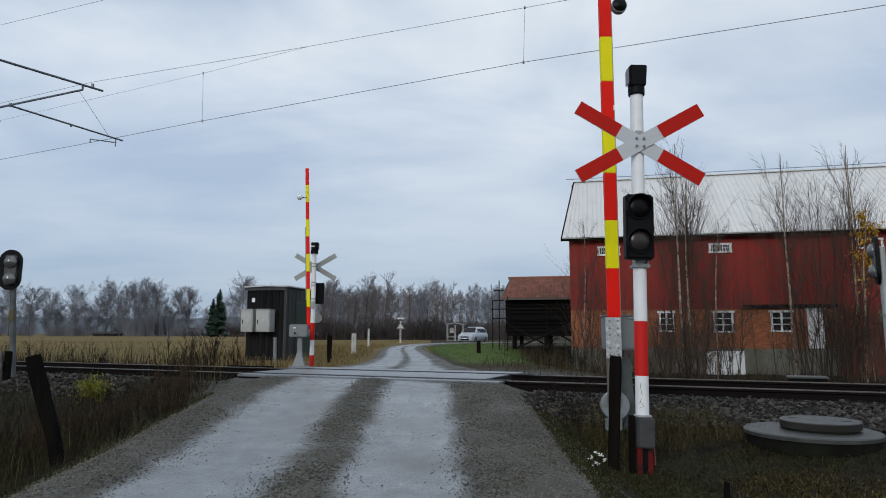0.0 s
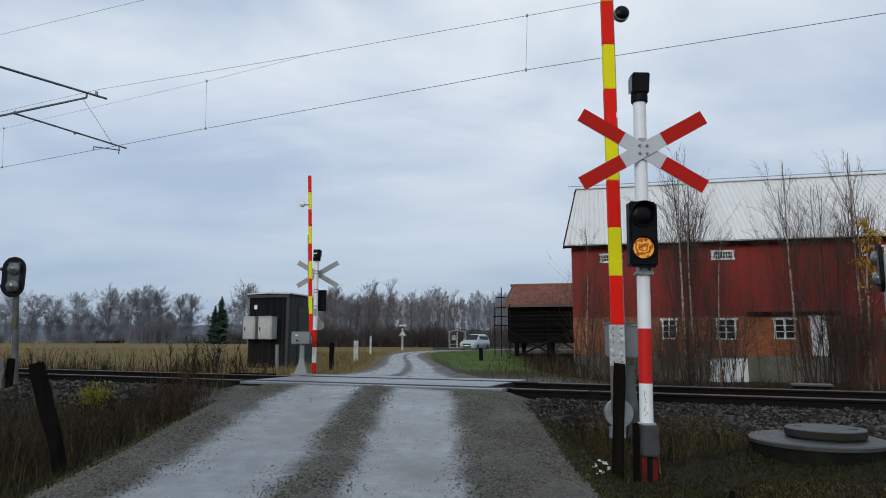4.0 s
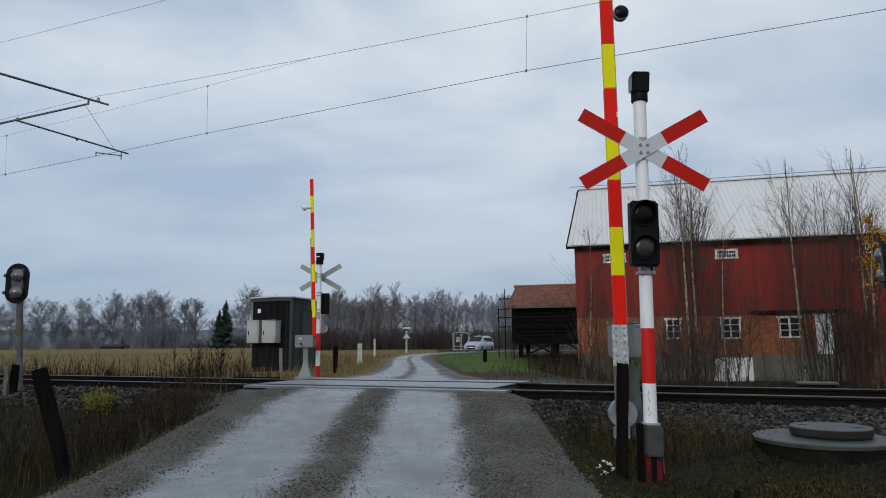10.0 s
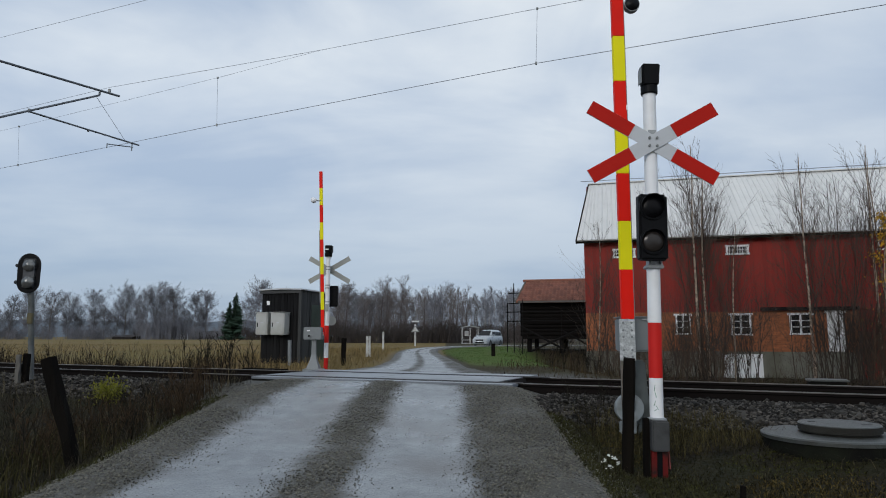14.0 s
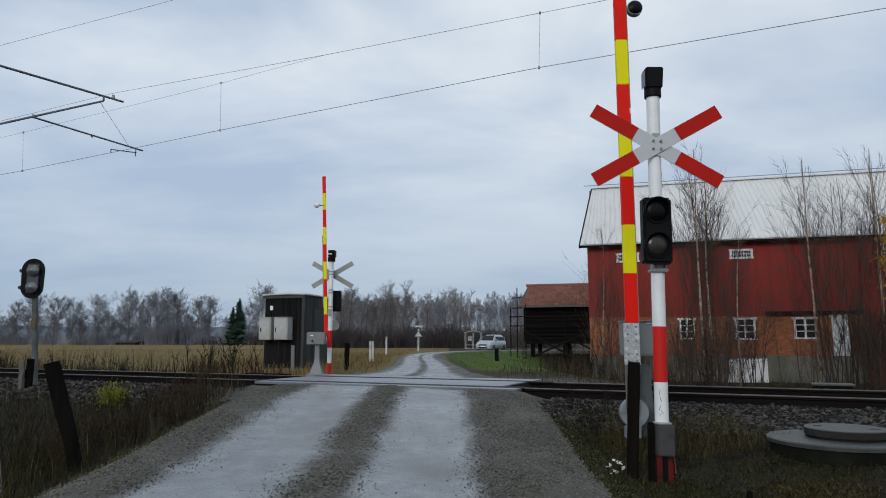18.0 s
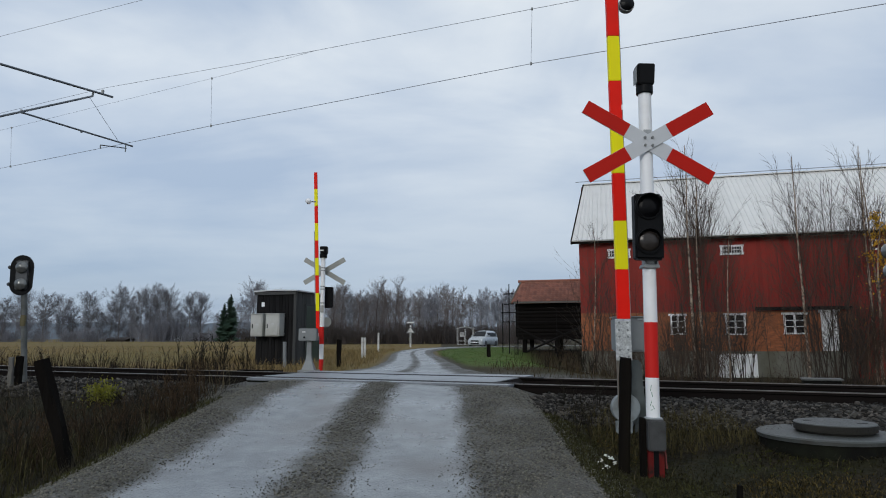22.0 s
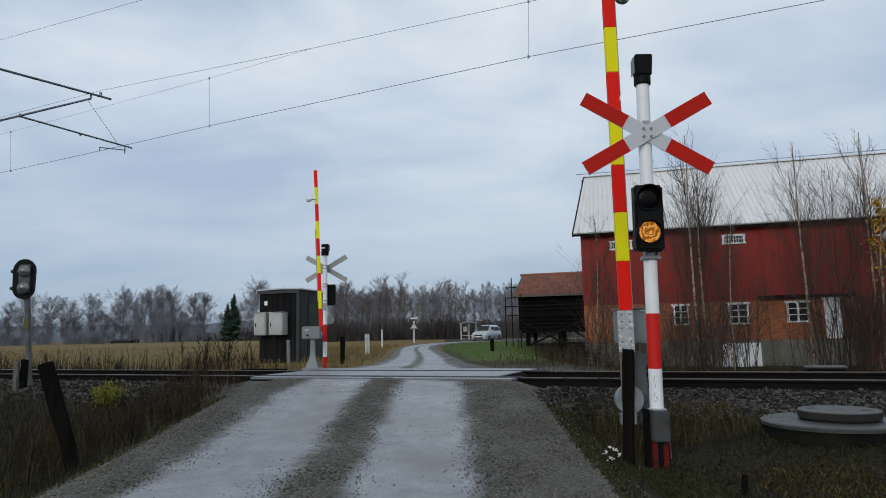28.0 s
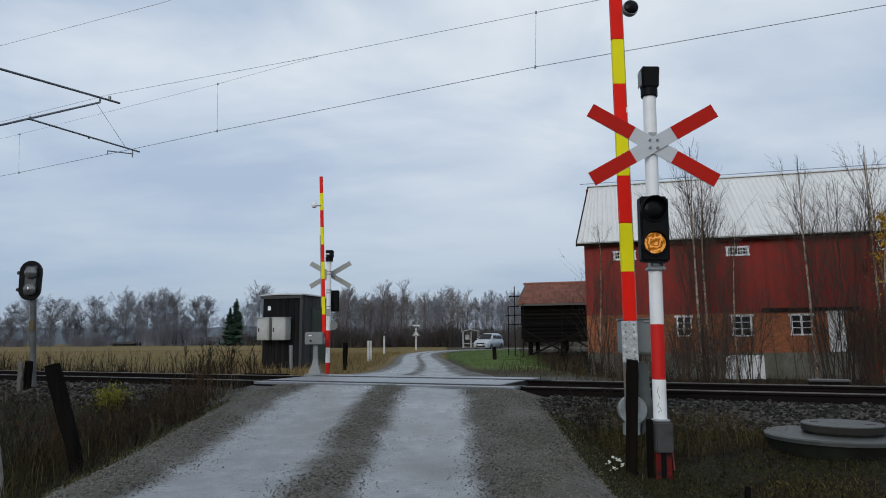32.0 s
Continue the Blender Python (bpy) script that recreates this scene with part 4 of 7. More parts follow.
def far_barrier():
    x0, y0 = -3.42, 17.75
    t = thing("barrier", pose(x0, y0, 0.42), "raised red and yellow barrier boom on grey steel pedestal", "barrier", "barriers of the crossing")
    bm = lathe(B(), [(0.24, 0.12), (0.22, 0.16), (0.13, 0.34), (0.085, 0.50), (0.08, 0.92)], pose(-0.14, 0, 0, 0, 0, 45), 4)
    part("pedestal", bm, M_GALV2, t, "flared galvanised pedestal")
    part("base_plate", box(B(), (-0.14, 0, 0.10), (0.5, 0.5, 0.04)), M_STEEL, t)
    hs = part("drive_housing", box(B(), (-0.17, 0.05, 1.06), (0.48, 0.40, 0.33), bevel=0.015), M_GALV2, t, "grey drive housing")
    part("type_plate", box(B(), (-0.27, -0.153, 1.13), (0.08, 0.006, 0.025)), M_WHITE, hs)
    part("lock", tube(B(), (-0.25, -0.15, 0.99), (-0.25, -0.20, 0.99), 0.025, seg=10), M_BLACK, hs)
    lean = pose(0.10, 0.12, 0, 0, -2.1, 0)
    zs = [1.02] + [1.22 + 0.485 * k for k in range(1, 10)]
    boom_bands(t, zs, 0.092, 0.05, lean)
    part("back_channel", box(B(), lean @ Vector((-0.056, 0.0, 2.9)), (0.022, 0.06, 2.0), lean.to_3x3()), M_ALU, t, "pale slotted edge strip")
    part("lamp_glass", lathe(B(), [(0.05, 0), (0.08, 0.02), (0.08, 0.07), (0, 0.09)], pose(-0.27, 0.08, 4.74, 90, 0, 0), 16), M_WHITE, t, "small white boom lamp", smooth=True)
    part("lamp_arm", box(B(), (-0.16, 0.10, 4.74), (0.16, 0.03, 0.03)), M_STEEL, t)
    part("foot_plate", box(B(), lean @ Vector((-0.01, -0.03, 1.05)), (0.06, 0.01, 0.10)), M_WHITE, t)


M_GALV2 = material("dull_zinc", (0.20, 0.215, 0.22), 0.6, metal=0.3, vary=0.2, bump=0.08)
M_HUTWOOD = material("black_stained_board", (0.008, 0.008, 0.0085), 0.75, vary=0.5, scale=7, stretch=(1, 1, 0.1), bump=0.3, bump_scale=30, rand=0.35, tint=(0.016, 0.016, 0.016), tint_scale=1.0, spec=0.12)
# Paler than the front boards; used for side wall, corner and trim.
M_HUTSIDE = material("grey_hut_board", (0.062, 0.064, 0.064), 0.75, vary=0.4, scale=7, stretch=(1, 1, 0.1), bump=0.3, bump_scale=30, rand=0.25, spec=0.15)
M_GREEN = material("dark_green_door", (0.034, 0.056, 0.043), 0.5, vary=0.2, bump=0.1)
M_CABINET = material("light_grey_enamel", (0.44, 0.45, 0.43), 0.5, vary=0.08, bump=0.05, tint=(0.36, 0.36, 0.33), tint_scale=2.5)
M_FELT = material("pale_roof_sheet", (0.55, 0.57, 0.60), 0.5, vary=0.15, bump=0.1)
far_signal()
far_barrier()


def hut():
    m = pose(-6.20, 22.0, 0.38, 0, 0, -16.6)
    t = thing("relay_hut", m, "small black boarded hut with two grey cabinets", "hut")
    w, d, h = 1.44, 1.95, 2.54
    part("core", box(B(), (w / 2, d / 2, h / 2), (w - 0.06, d - 0.06, h)), M_BLACK, t)
    n = 12
    bw = w / n
    me = None
    wall_front = part("front_wall", box(B(), (w / 2, 0.02, 0.05), (w, 0.04, 0.10)), M_HUTWOOD, t)
    for k in range(n):
        p = part("board", box(B(), (0, 0, 0), (bw - 0.012, 0.028, h - 0.10)), M_HUTWOOD, wall_front) if me is None else new("board", me)
        me = p.data
        p.parent = wall_front
        p.location = (bw * (k + 0.5), 0.0 - 0.006 * (k % 2), h / 2 + 0.04)
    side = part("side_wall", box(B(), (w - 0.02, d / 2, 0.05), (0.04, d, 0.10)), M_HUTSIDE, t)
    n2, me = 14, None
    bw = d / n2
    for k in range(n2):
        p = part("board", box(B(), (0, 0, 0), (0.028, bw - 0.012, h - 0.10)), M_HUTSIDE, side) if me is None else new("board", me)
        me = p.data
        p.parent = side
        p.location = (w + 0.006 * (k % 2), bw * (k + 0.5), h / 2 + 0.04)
    part("corner_board", box(B(), (w + 0.01, 0.0, h / 2), (0.10, 0.10, h)), M_HUTSIDE, t)
    dr = part("door", box(B(), (w + 0.035, 1.15, 1.12), (0.03, 0.92, 1.95), bevel=0.006), M_GREEN, t, "dark green steel door")
    part("door_frame", box(B(), (w + 0.025, 1.15, 2.13), (0.035, 1.05, 0.07)), M_HUTSIDE, dr)
    for yy in (0.655, 1.645):
        part("door_frame", box(B(), (w + 0.025, yy, 1.12), (0.035, 0.07, 1.98)), M_HUTSIDE, dr)
    part("door_handle", box(B(), (w + 0.07, 1.5, 1.1), (0.03, 0.11, 0.02)), M_GALV, dr)
    bm = B()
    slab(bm, [(-0.08, 0.03), (w * 0.55, 0.055), (w + 0.09, 0.03), (w + 0.09, 0.07), (w * 0.55, 0.10), (-0.08, 0.07)], d + 0.2, pose(0, -0.10, h - 0.02))
    part("roof", bm, M_FELT, t, "pale low-pitched sheet roof")
    part("fascia", box(B(), (w / 2, -0.06, h - 0.05), (w + 0.1, 0.04, 0.09)), M_HUTSIDE, t)
    part("notice", box(B(), (0.25, -0.035, 2.13), (0.11, 0.01, 0.14)), M_WHITE, t, "small white notice")


hut()


def cabinet(x, m, w):
    c = thing("wall_cabinet", m @ pose(x, -0.16, 1.07), "light grey metal cabinet with black handle on the hut wall", "cabinet", "cabinets on the hut")
    part("body", box(B(), (w / 2, -0.04, 0.36), (w, 0.34, 0.72), bevel=0.012), M_CABINET, c)
    door = part("door", box(B(), (w * 0.47, -0.22, 0.36), (w * 0.9, 0.02, 0.66), bevel=0.006), M_CABINET, c)
    part("handle", box(B(), (0.08, -0.245, 0.33), (0.025, 0.03, 0.14), bevel=0.006), M_BLACK, door)
    part("label_plate", box(B(), (w * 0.55, -0.232, 0.40), (0.10, 0.004, 0.025)), M_SIGNGREY, door)
    part("rain_lid", box(B(), (w / 2, -0.05, 0.735), (w + 0.03, 0.39, 0.02), bevel=0.004), M_CABINET, c)
    for z in (0.08, 0.66):
        part("bracket", box(B(), (w + 0.02, 0.05, z), (0.05, 0.08, 0.03)), M_GALV, c)


HUT_M = pose(-6.20, 22.0, 0.38, 0, 0, -16.6)
cabinet(0.02, HUT_M, 0.43)
cabinet(0.575, HUT_M, 0.50)

t = thing("edge_beam", pose(-4.35, 16.15, 0.42, 0, 0, TRACK_DEG), "dark timber edge beam beside the crossing", "beam")
part("timber", box(B(), (-0.1, 0, 0.10), (1.3, 0.16, 0.20), bevel=0.012), M_DARKWOOD, t)
t = thing("cable_pipe", pose(-4.86, 20.5, 0.35), "short grey steel cable pipe beside the hut", "pipe")
part("pipe", tube(B(), (0, 0, 0), (-0.02, 0, 0.93), 0.055, seg=14), M_GALV2, t, smooth=True)
wood_post("marker_post", (-3.10, 20.0, 0.30), (-3.11, 20.0, 1.33), 0.125, M_DARKWOOD, "dark tarred timber post by the far road")
wood_post("marker_post", (2.15, 30.0, 0.25), (2.16, 30.0, 1.06), 0.17, M_DARKWOOD, "dark tarred timber post by the lawn")


def white_post(x, y, z0, z1, w, gap=0.0):
    t = thing("white_post", pose(x, y, z0), "weathered white timber edge post beside the lane", "post", "white posts by the lane")
    for k in (0, 1) if gap else (0,):
        part("timber", box(B(), (k * gap, 0, (z1 - z0) / 2), (w, w, z1 - z0), bevel=0.012), M_OLDWHITE, t)
        part("cap", box(B(), (k * gap, 0, z1 - z0 + 0.01), (w * 1.08, w * 1.08, 0.03), bevel=0.01), M_GREYWOOD, t)


M_OLDWHITE = material("flaking_white_paint", (0.52, 0.53, 0.52), 0.7, vary=0.15, scale=10, bump=0.3, bump_scale=40, tint=(0.30, 0.29, 0.26), tint_scale=3)
white_post(-3.46, 28.85, 0.42, 1.41, 0.09, 0.11)
white_post(-3.82, 40.0, 0.42, 1.69, 0.11)


def crossing_notice():
    t = thing("warning_sign", pose(-2.9, 62, 0.45), "small triangular warning sign with plate on white post", "road sign")
    part("post", box(B(), (0, 0, 1.05), (0.16, 0.06, 2.1), bevel=0.01), M_OLDWHITE, t)
    part("stripe", box(B(), (0, -0.035, 1.0), (0.05, 0.01, 1.2)), M_STEEL, t)
    tri = part("triangle", slab(B(), [(-0.40, 0), (0.40, 0), (0, 0.62)], 0.02, pose(0, -0.06, 1.38)), M_STEEL, t, "grey back of a triangular sign")
    part("rim", slab(B(), [(-0.26, 0.08), (0.26, 0.08), (0, 0.5)], 0.01, pose(0, -0.075, 1.38)), M_OLDWHITE, tri)
    part("top_plate", box(B(), (0, -0.05, 2.38), (0.66, 0.02, 0.14), bevel=0.005), M_OLDWHITE, t)


crossing_notice()


def bus_shelter():
    t = thing("bus_shelter", pose(2.05, 80, 0.45, 0, 0, 4), "small grey glass and metal roadside shelter", "shelter")
    for x in (0, 0.95, 1.9):
        for y in (0, 1.2):
            part("post", box(B(), (x, y, 1.0), (0.055, 0.055, 2.0)), M_OLDWHITE, t)
    part("roof", slab(B(), [(-0.15, 2.0), (0.95, 2.22), (2.05, 2.0), (2.05, 2.08), (0.95, 2.32), (-0.15, 2.08)], 1.5, pose(0, -0.15, 0)), M_ALU, t, "shallow grey roof")
    for x in (0.0, 0.95):
        part("rail", box(B(), (x + 0.475, 0, 0.55), (0.9, 0.03, 0.06)), M_OLDWHITE, t)
        part("rail", box(B(), (x + 0.475, 0, 0.15), (0.9, 0.03, 0.06)), M_OLDWHITE, t)
    part("poster", box(B(), (0.6, 1.15, 1.35), (0.5, 0.02, 0.6)), M_OLDWHITE, t, "pale notice in the shelter")


bus_shelter()


def loft(bm, rings):
    """Skin rings of points with equal counts."""
    vs = [[bm.verts.new(p) for p in r] for r in rings]
    n = len(rings[0])
    for p, q in zip(vs, vs[1:]):
        for k in range(n):
            bm.faces.new((p[k], p[(k + 1) % n], q[(k + 1) % n], q[k]))
    bm.faces.new(vs[0][::-1])
    bm.faces.new(vs[-1])
    bmesh.ops.recalc_face_normals(bm, faces=bm.faces)
    return bm


def car():
    """A silver people carrier, nose towards -y."""
    t = thing("car", pose(4.10, 64.2, 0.47, 0, 0, -28), "silver-grey compact people carrier with headlights on", "car")

    def ring(y, w, z0, z1, top=0.86):
        hw = w / 2
        return [(-hw, y, z0), (-hw, y, z0 + (z1 - z0) * 0.6), (-hw * 0.97, y, z0 + (z1 - z0) * 0.85), (-hw * top, y, z1), (hw * top, y, z1), (hw * 0.97, y, z0 + (z1 - z0) * 0.85), (hw, y, z0 + (z1 - z0) * 0.6), (hw, y, z0)]

    body = [ring(-2.2, 1.45, 0.32, 0.70), ring(-2.1, 1.66, 0.22, 0.80), ring(-1.75, 1.78, 0.2, 0.92), ring(-1.1, 1.8, 0.2, 1.02), ring(0.5, 1.8, 0.2, 1.05), ring(1.7, 1.8, 0.2, 1.06), ring(2.1, 1.7, 0.25, 1.02), ring(2.2, 1.55, 0.35, 0.95)]
    part("body", loft(B(), body), M_CAR, t, "silver painted bodywork", smooth=True)
    cab = [ring(-1.15, 1.55, 0.98, 1.04, 0.9), ring(-0.35, 1.52, 0.98, 1.56, 0.78), ring(0.3, 1.52, 0.98, 1.64, 0.78), ring(1.3, 1.52, 0.98, 1.62, 0.78), ring(1.9, 1.5, 0.98, 1.48, 0.78), ring(2.12, 1.5, 0.98, 1.05, 0.8)]
    part("roof", loft(B(), cab), M_CAR, t, smooth=True)
    bm = B()
    vs = [bm.verts.new(p) for p in ((-0.66, -1.10, 1.08), (0.66, -1.10, 1.08), (0.57, -0.42, 1.53), (-0.57, -0.42, 1.53))]
    bm.faces.new(vs)
    r = bmesh.ops.extrude_face_region(bm, geom=bm.faces[:])
    bmesh.ops.translate(bm, vec=(0, -0.05, 0.04), verts=[v for v in r["geom"] if isinstance(v, bmesh.types.BMVert)])
    part("windscreen", bm, M_CARGLASS, t, "dark windscreen")
    for e in (-1, 1):
        for y0, y1 in ((-0.55, 0.35), (0.42, 1.22), (1.28, 1.75)):
            part("side_window", box(B(), (e * 0.752, (y0 + y1) / 2, 1.27), (0.05, y1 - y0, 0.34), Matrix.Rotation(radians(-e * 7), 4, "Y"), bevel=0.02), M_CARGLASS, t)
        part("headlight", box(B(), (e * 0.62, -2.08, 0.70), (0.30, 0.16, 0.13), bevel=0.04), M_HEADLIGHT, t, "lit headlight")
        part("wing_mirror", box(B(), (e * 0.98, -0.72, 1.10), (0.2, 0.1, 0.14), bevel=0.03), M_CAR, t)
        for y in (-1.35, 1.35):
            wheel = part("wheel", lathe(B(), [(0.20, -0.10), (0.31, -0.10), (0.32, -0.05), (0.32, 0.05), (0.31, 0.10), (0.20, 0.10)], pose(e * 0.82, y, 0.32, 0, 90, 0), 20), M_RUBBER, t, smooth=True)
            part("rim", lathe(B(), [(0.20, -0.095), (0.20, 0.095)], pose(e * 0.825, y, 0.32, 0, 90, 0), 16), M_ALU, wheel)
    part("grille", box(B(), (0, -2.19, 0.62), (0.85, 0.05, 0.12), bevel=0.01), M_BLACK, t)
    part("bumper_intake", box(B(), (0, -2.18, 0.38), (1.0, 0.08, 0.14), bevel=0.02), M_BLACK, t)
    t.scale = (0.92, 0.88, 0.97)
    part("plate_bar", box(B(), (0, -2.23, 0.50), (0.5, 0.02, 0.11)), M_WHITE, t)


M_CARGLASS = material("tinted_car_glass", (0.010, 0.012, 0.014), 0.3, vary=0.1, bump=0, spec=0.15)
M_CAR = material("silver_car_paint", (0.42, 0.45, 0.47), 0.3, metal=0.3, vary=0.05, bump=0)
M_HEADLIGHT = material("lit_headlight", (0.9, 0.9, 0.9), 0.2, bump=0, emit=(1, 0.97, 0.9, 0.6))
car()

# ---- overhead line ----
def span_wire(name, pts, r, label, sag=0.0):
    """One wire through points given as (across, along, height)."""
    bm = B()
    ps = [Vector((*sa(s, a), z)) for s, a, z in pts]
    for p, q in zip(ps, ps[1:]):
        k = 6 if sag else 1
        prev = p
        for i in range(1, k + 1):
            u = i / k
            c = p.lerp(q, u) - Vector((0, 0, sag * 4 * u * (1 - u)))
            tube(bm, prev, c, r, seg=6, caps=False)
            prev = c
    ob = part(name, bm, M_WIRE)
    return tagged(ob, label, "wire", "overhead wires")


span_wire("contact_wire", [(11.6, -75, 5.95), (10.85, -40, 5.85), (10.45, -17.1, 5.85), (10.45, -12.88, 5.93), (10.45, -10.28, 5.99), (10.45, -3.04, 6.09), (10.45, 2.12, 6.03), (10.3, 40, 5.9)], 0.0056, "grooved copper contact wire above the track")
span_wire("messenger_wire", [(10.45, -60, 6.9), (10.45, -13.78, 7.43), (10.45, -7.6, 7.2), (10.45, -1.87, 7.06), (10.45, 12, 6.98), (10.45, 40, 7.4)], 0.0043, "stranded messenger wire above the contact wire")
span_wire("stitch_wire", [(10.45, -45, 6.85), (10.45, -17.84, 6.9), (10.45, -17.2, 6.91), (10.45, -10.32, 7.08), (10.45, -7.6, 7.195)], 0.0028, "thin stitch wire below the messenger wire")
for top, foot in (((10.45, -17.2, 6.91), (10.45, -17.1, 5.85)), ((10.45, -10.32, 7.08), (10.45, -10.28, 5.99)), ((10.45, -3.0, 7.09), (10.45, -3.04, 6.09)), ((10.45, 6.0, 7.02), (10.45, 6.0, 6.0))):
    ob = span_wire("dropper", [top, foot], 0.0034, "thin dropper tying contact wire to messenger")
    x, y = sa(foot[0], foot[1])
    cl = part("clip", box(B(), (x, y, foot[2]), (0.03, 0.03, 0.05)), M_STEEL, ob)
    x, y = sa(top[0], top[1])
    part("clip", box(B(), (x, y, top[2]), (0.03, 0.03, 0.04)), M_STEEL, ob)
span_wire("feeder_wire", [(12.5, -60, 12.2), (12.5, -21.8, 11.25), (12.5, -14.7, 11.03), (12.5, 30, 10.8)], 0.0052, "heavy feeder wire carried high along the railway")


def feeder_mast():
    x, y = sa(12.5, -30)
    t = thing("catenary_mast", pose(x, y, 0.3, 0, 0, TRACK_DEG), "grey steel mast carrying the feeder wire", "mast")
    part("mast", tube(B(), (0, 0.16, 0), (0, 0.16, 11.6), 0.13, 0.10, seg=12), M_GALV2, t, smooth=True)
    part("insulator", tube(B(), (0, 0.0, 11.15), (0, 0.16, 11.15), 0.05, seg=10), M_WINPORC, t)


M_WINPORC = material("brown_porcelain", (0.09, 0.04, 0.02), 0.25, vary=0.1, bump=0)
feeder_mast()


M_TUBE = material("dark_weathered_tube", (0.15, 0.165, 0.18), 0.55, metal=0.3, vary=0.2, bump=0.05)


def cantilever():
    a = -13.6
    x0, y0 = sa(5.6, a)
    t = thing("cantilever", pose(x0, y0, 0, 0, 0, 0), "grey tubular catenary cantilever reaching over the track", "catenary support")

    def at(s, z, da=0.0):
        x, y = sa(s, a + da)
        return Vector((x - x0, y - y0, z))

    part("mast", tube(B(), at(5.6, 0.0), at(5.6, 8.2), 0.11, 0.09, seg=12), M_TUBE, t, "grey steel mast", smooth=True)
    part("top_tube", tube(B(), at(5.6, 6.83), at(10.58, 7.22), 0.026, seg=10), M_TUBE, t, smooth=True)
    part("diagonal_tube", tube(B(), at(5.6, 4.56), at(10.05, 7.06), 0.024, seg=10), M_TUBE, t, smooth=True)
    part("steady_tube", tube(B(), at(8.44, 6.14), at(11.23, 6.16), 0.020, seg=10), M_TUBE, t, smooth=True)
    part("registration_arm", tube(B(), at(10.34, 5.95), at(11.05, 6.06), 0.013, seg=8), M_TUBE, t)
    for s, z0, z1 in ((10.34, 5.86, 5.96), (11.03, 5.96, 6.17)):
        part("drop_bracket", tube(B(), at(s, z0), at(s, z1), 0.013, seg=8), M_STEEL, t)
    part("support_wire", tube(B(), at(9.95, 7.02), at(10.82, 6.17), 0.005, seg=6), M_WIRE, t)
    part("saddle", box(B(), at(10.30, 7.255), (0.05, 0.05, 0.09)), M_STEEL, t)
    part("knuckle", box(B(), at(10.05, 7.11), (0.035, 0.035, 0.07)), M_STEEL, t)
    part("hinge", box(B(), at(8.44, 6.16), (0.035, 0.035, 0.08)), M_STEEL, t)
    part("clip", box(B(), at(9.83, 6.13), (0.035, 0.035, 0.06)), M_STEEL, t)


cantilever()

# ---- the barn ----
def brick_material():
    mt = material("old_red_brick", (0.29, 0.100, 0.040), 0.85, vary=0.3, scale=5, bump=0.2)
    n, l = mt.node_tree.nodes, mt.node_tree.links
    bsdf = n["Principled BSDF"]
    src = bsdf.inputs["Base Color"].links[0].from_socket
    tc = n.new("ShaderNodeTexCoord")
    sp = n.new("ShaderNodeSeparateXYZ")
    cb = n.new("ShaderNodeCombineXYZ")
    l.new(tc.outputs["Object"], sp.inputs[0])
    l.new(sp.outputs[0], cb.inputs[0])
    l.new(sp.outputs[2], cb.inputs[1])
    br = n.new("ShaderNodeTexBrick")
    br.inputs["Scale"].default_value = 1.0
    br.inputs["Brick Width"].default_value, br.inputs["Row Height"].default_value, br.inputs["Mortar Size"].default_value = 0.24, 0.077, 0.008
    br.inputs["Color1"].default_value, br.inputs["Color2"].default_value, br.inputs["Mortar"].default_value = (1.25, 1.15, 1.1, 1), (0.7, 0.68, 0.66, 1), (0.95, 1.1, 1.2, 1)
    l.new(cb.outputs[0], br.inputs["Vector"])
    m = n.new("ShaderNodeMix")
    m.data_type, m.blend_type = "RGBA", "MULTIPLY"
    m.inputs["Factor"].default_value = 1
    l.new(src, m.inputs["A"])
    l.new(br.outputs["Color"], m.inputs["B"])
    l.new(m.outputs["Result"], bsdf.inputs["Base Color"])
    return mt


M_BARNRED = material("falu_red_board", (0.225, 0.019, 0.011), 0.8, vary=0.25, scale=4, stretch=(1, 1, 0.15), bump=0.3, bump_scale=25, rand=0.12, tint=(0.17, 0.015, 0.010), tint_scale=0.5)
M_BRICK = brick_material()
M_ROOF = material("pale_roof_metal", (0.66, 0.655, 0.635), 0.5, metal=0.0, vary=0.07, scale=2, bump=0.03, tint=(0.60, 0.595, 0.575), tint_scale=0.7, rand=0.05)
M_BASE = material("damp_foundation", (0.15, 0.148, 0.122), 0.85, vary=0.25, scale=3, bump=0.3, tint=(0.10, 0.098, 0.07), tint_scale=1.0)
M_WINWHITE = material("white_window_paint", (0.80, 0.81, 0.81), 0.6, vary=0.1, bump=0.1)


def barn_window(t, u0, u1, z0, z1, name="window"):
    """A white casement of two sashes, each with three panes."""
    w = part(name, box(B(), ((u0 + u1) / 2, 0.06, (z0 + z1) / 2), (u1 - u0, 0.04, z1 - z0)), M_GLASS, t, "white-framed small-paned window")
    for zz, hh in ((z0 - 0.03, 0.07), (z1 + 0.02, 0.10)):
        part("casing", box(B(), ((u0 + u1) / 2, -0.03, zz), (u1 - u0 + (0.22 if zz > z0 else 0.14), 0.07, hh)), M_WINWHITE, w)
    for uu in (u0, u1):
        part("casing", box(B(), (uu, -0.02, (z0 + z1) / 2), (0.08, 0.06, z1 - z0)), M_WINWHITE, w)
    mid = (u0 + u1) / 2
    part("mullion", box(B(), (mid, 0.0, (z0 + z1) / 2), (0.08, 0.05, z1 - z0)), M_WINWHITE, w)
    for k in (1, 2):
        for a, b in ((u0, mid), (mid, u1)):
            part("glazing_bar", box(B(), ((a + b) / 2, 0.015, z0 + (z1 - z0) * k / 3), (b - a, 0.04, 0.035)), M_WINWHITE, w)
    return w


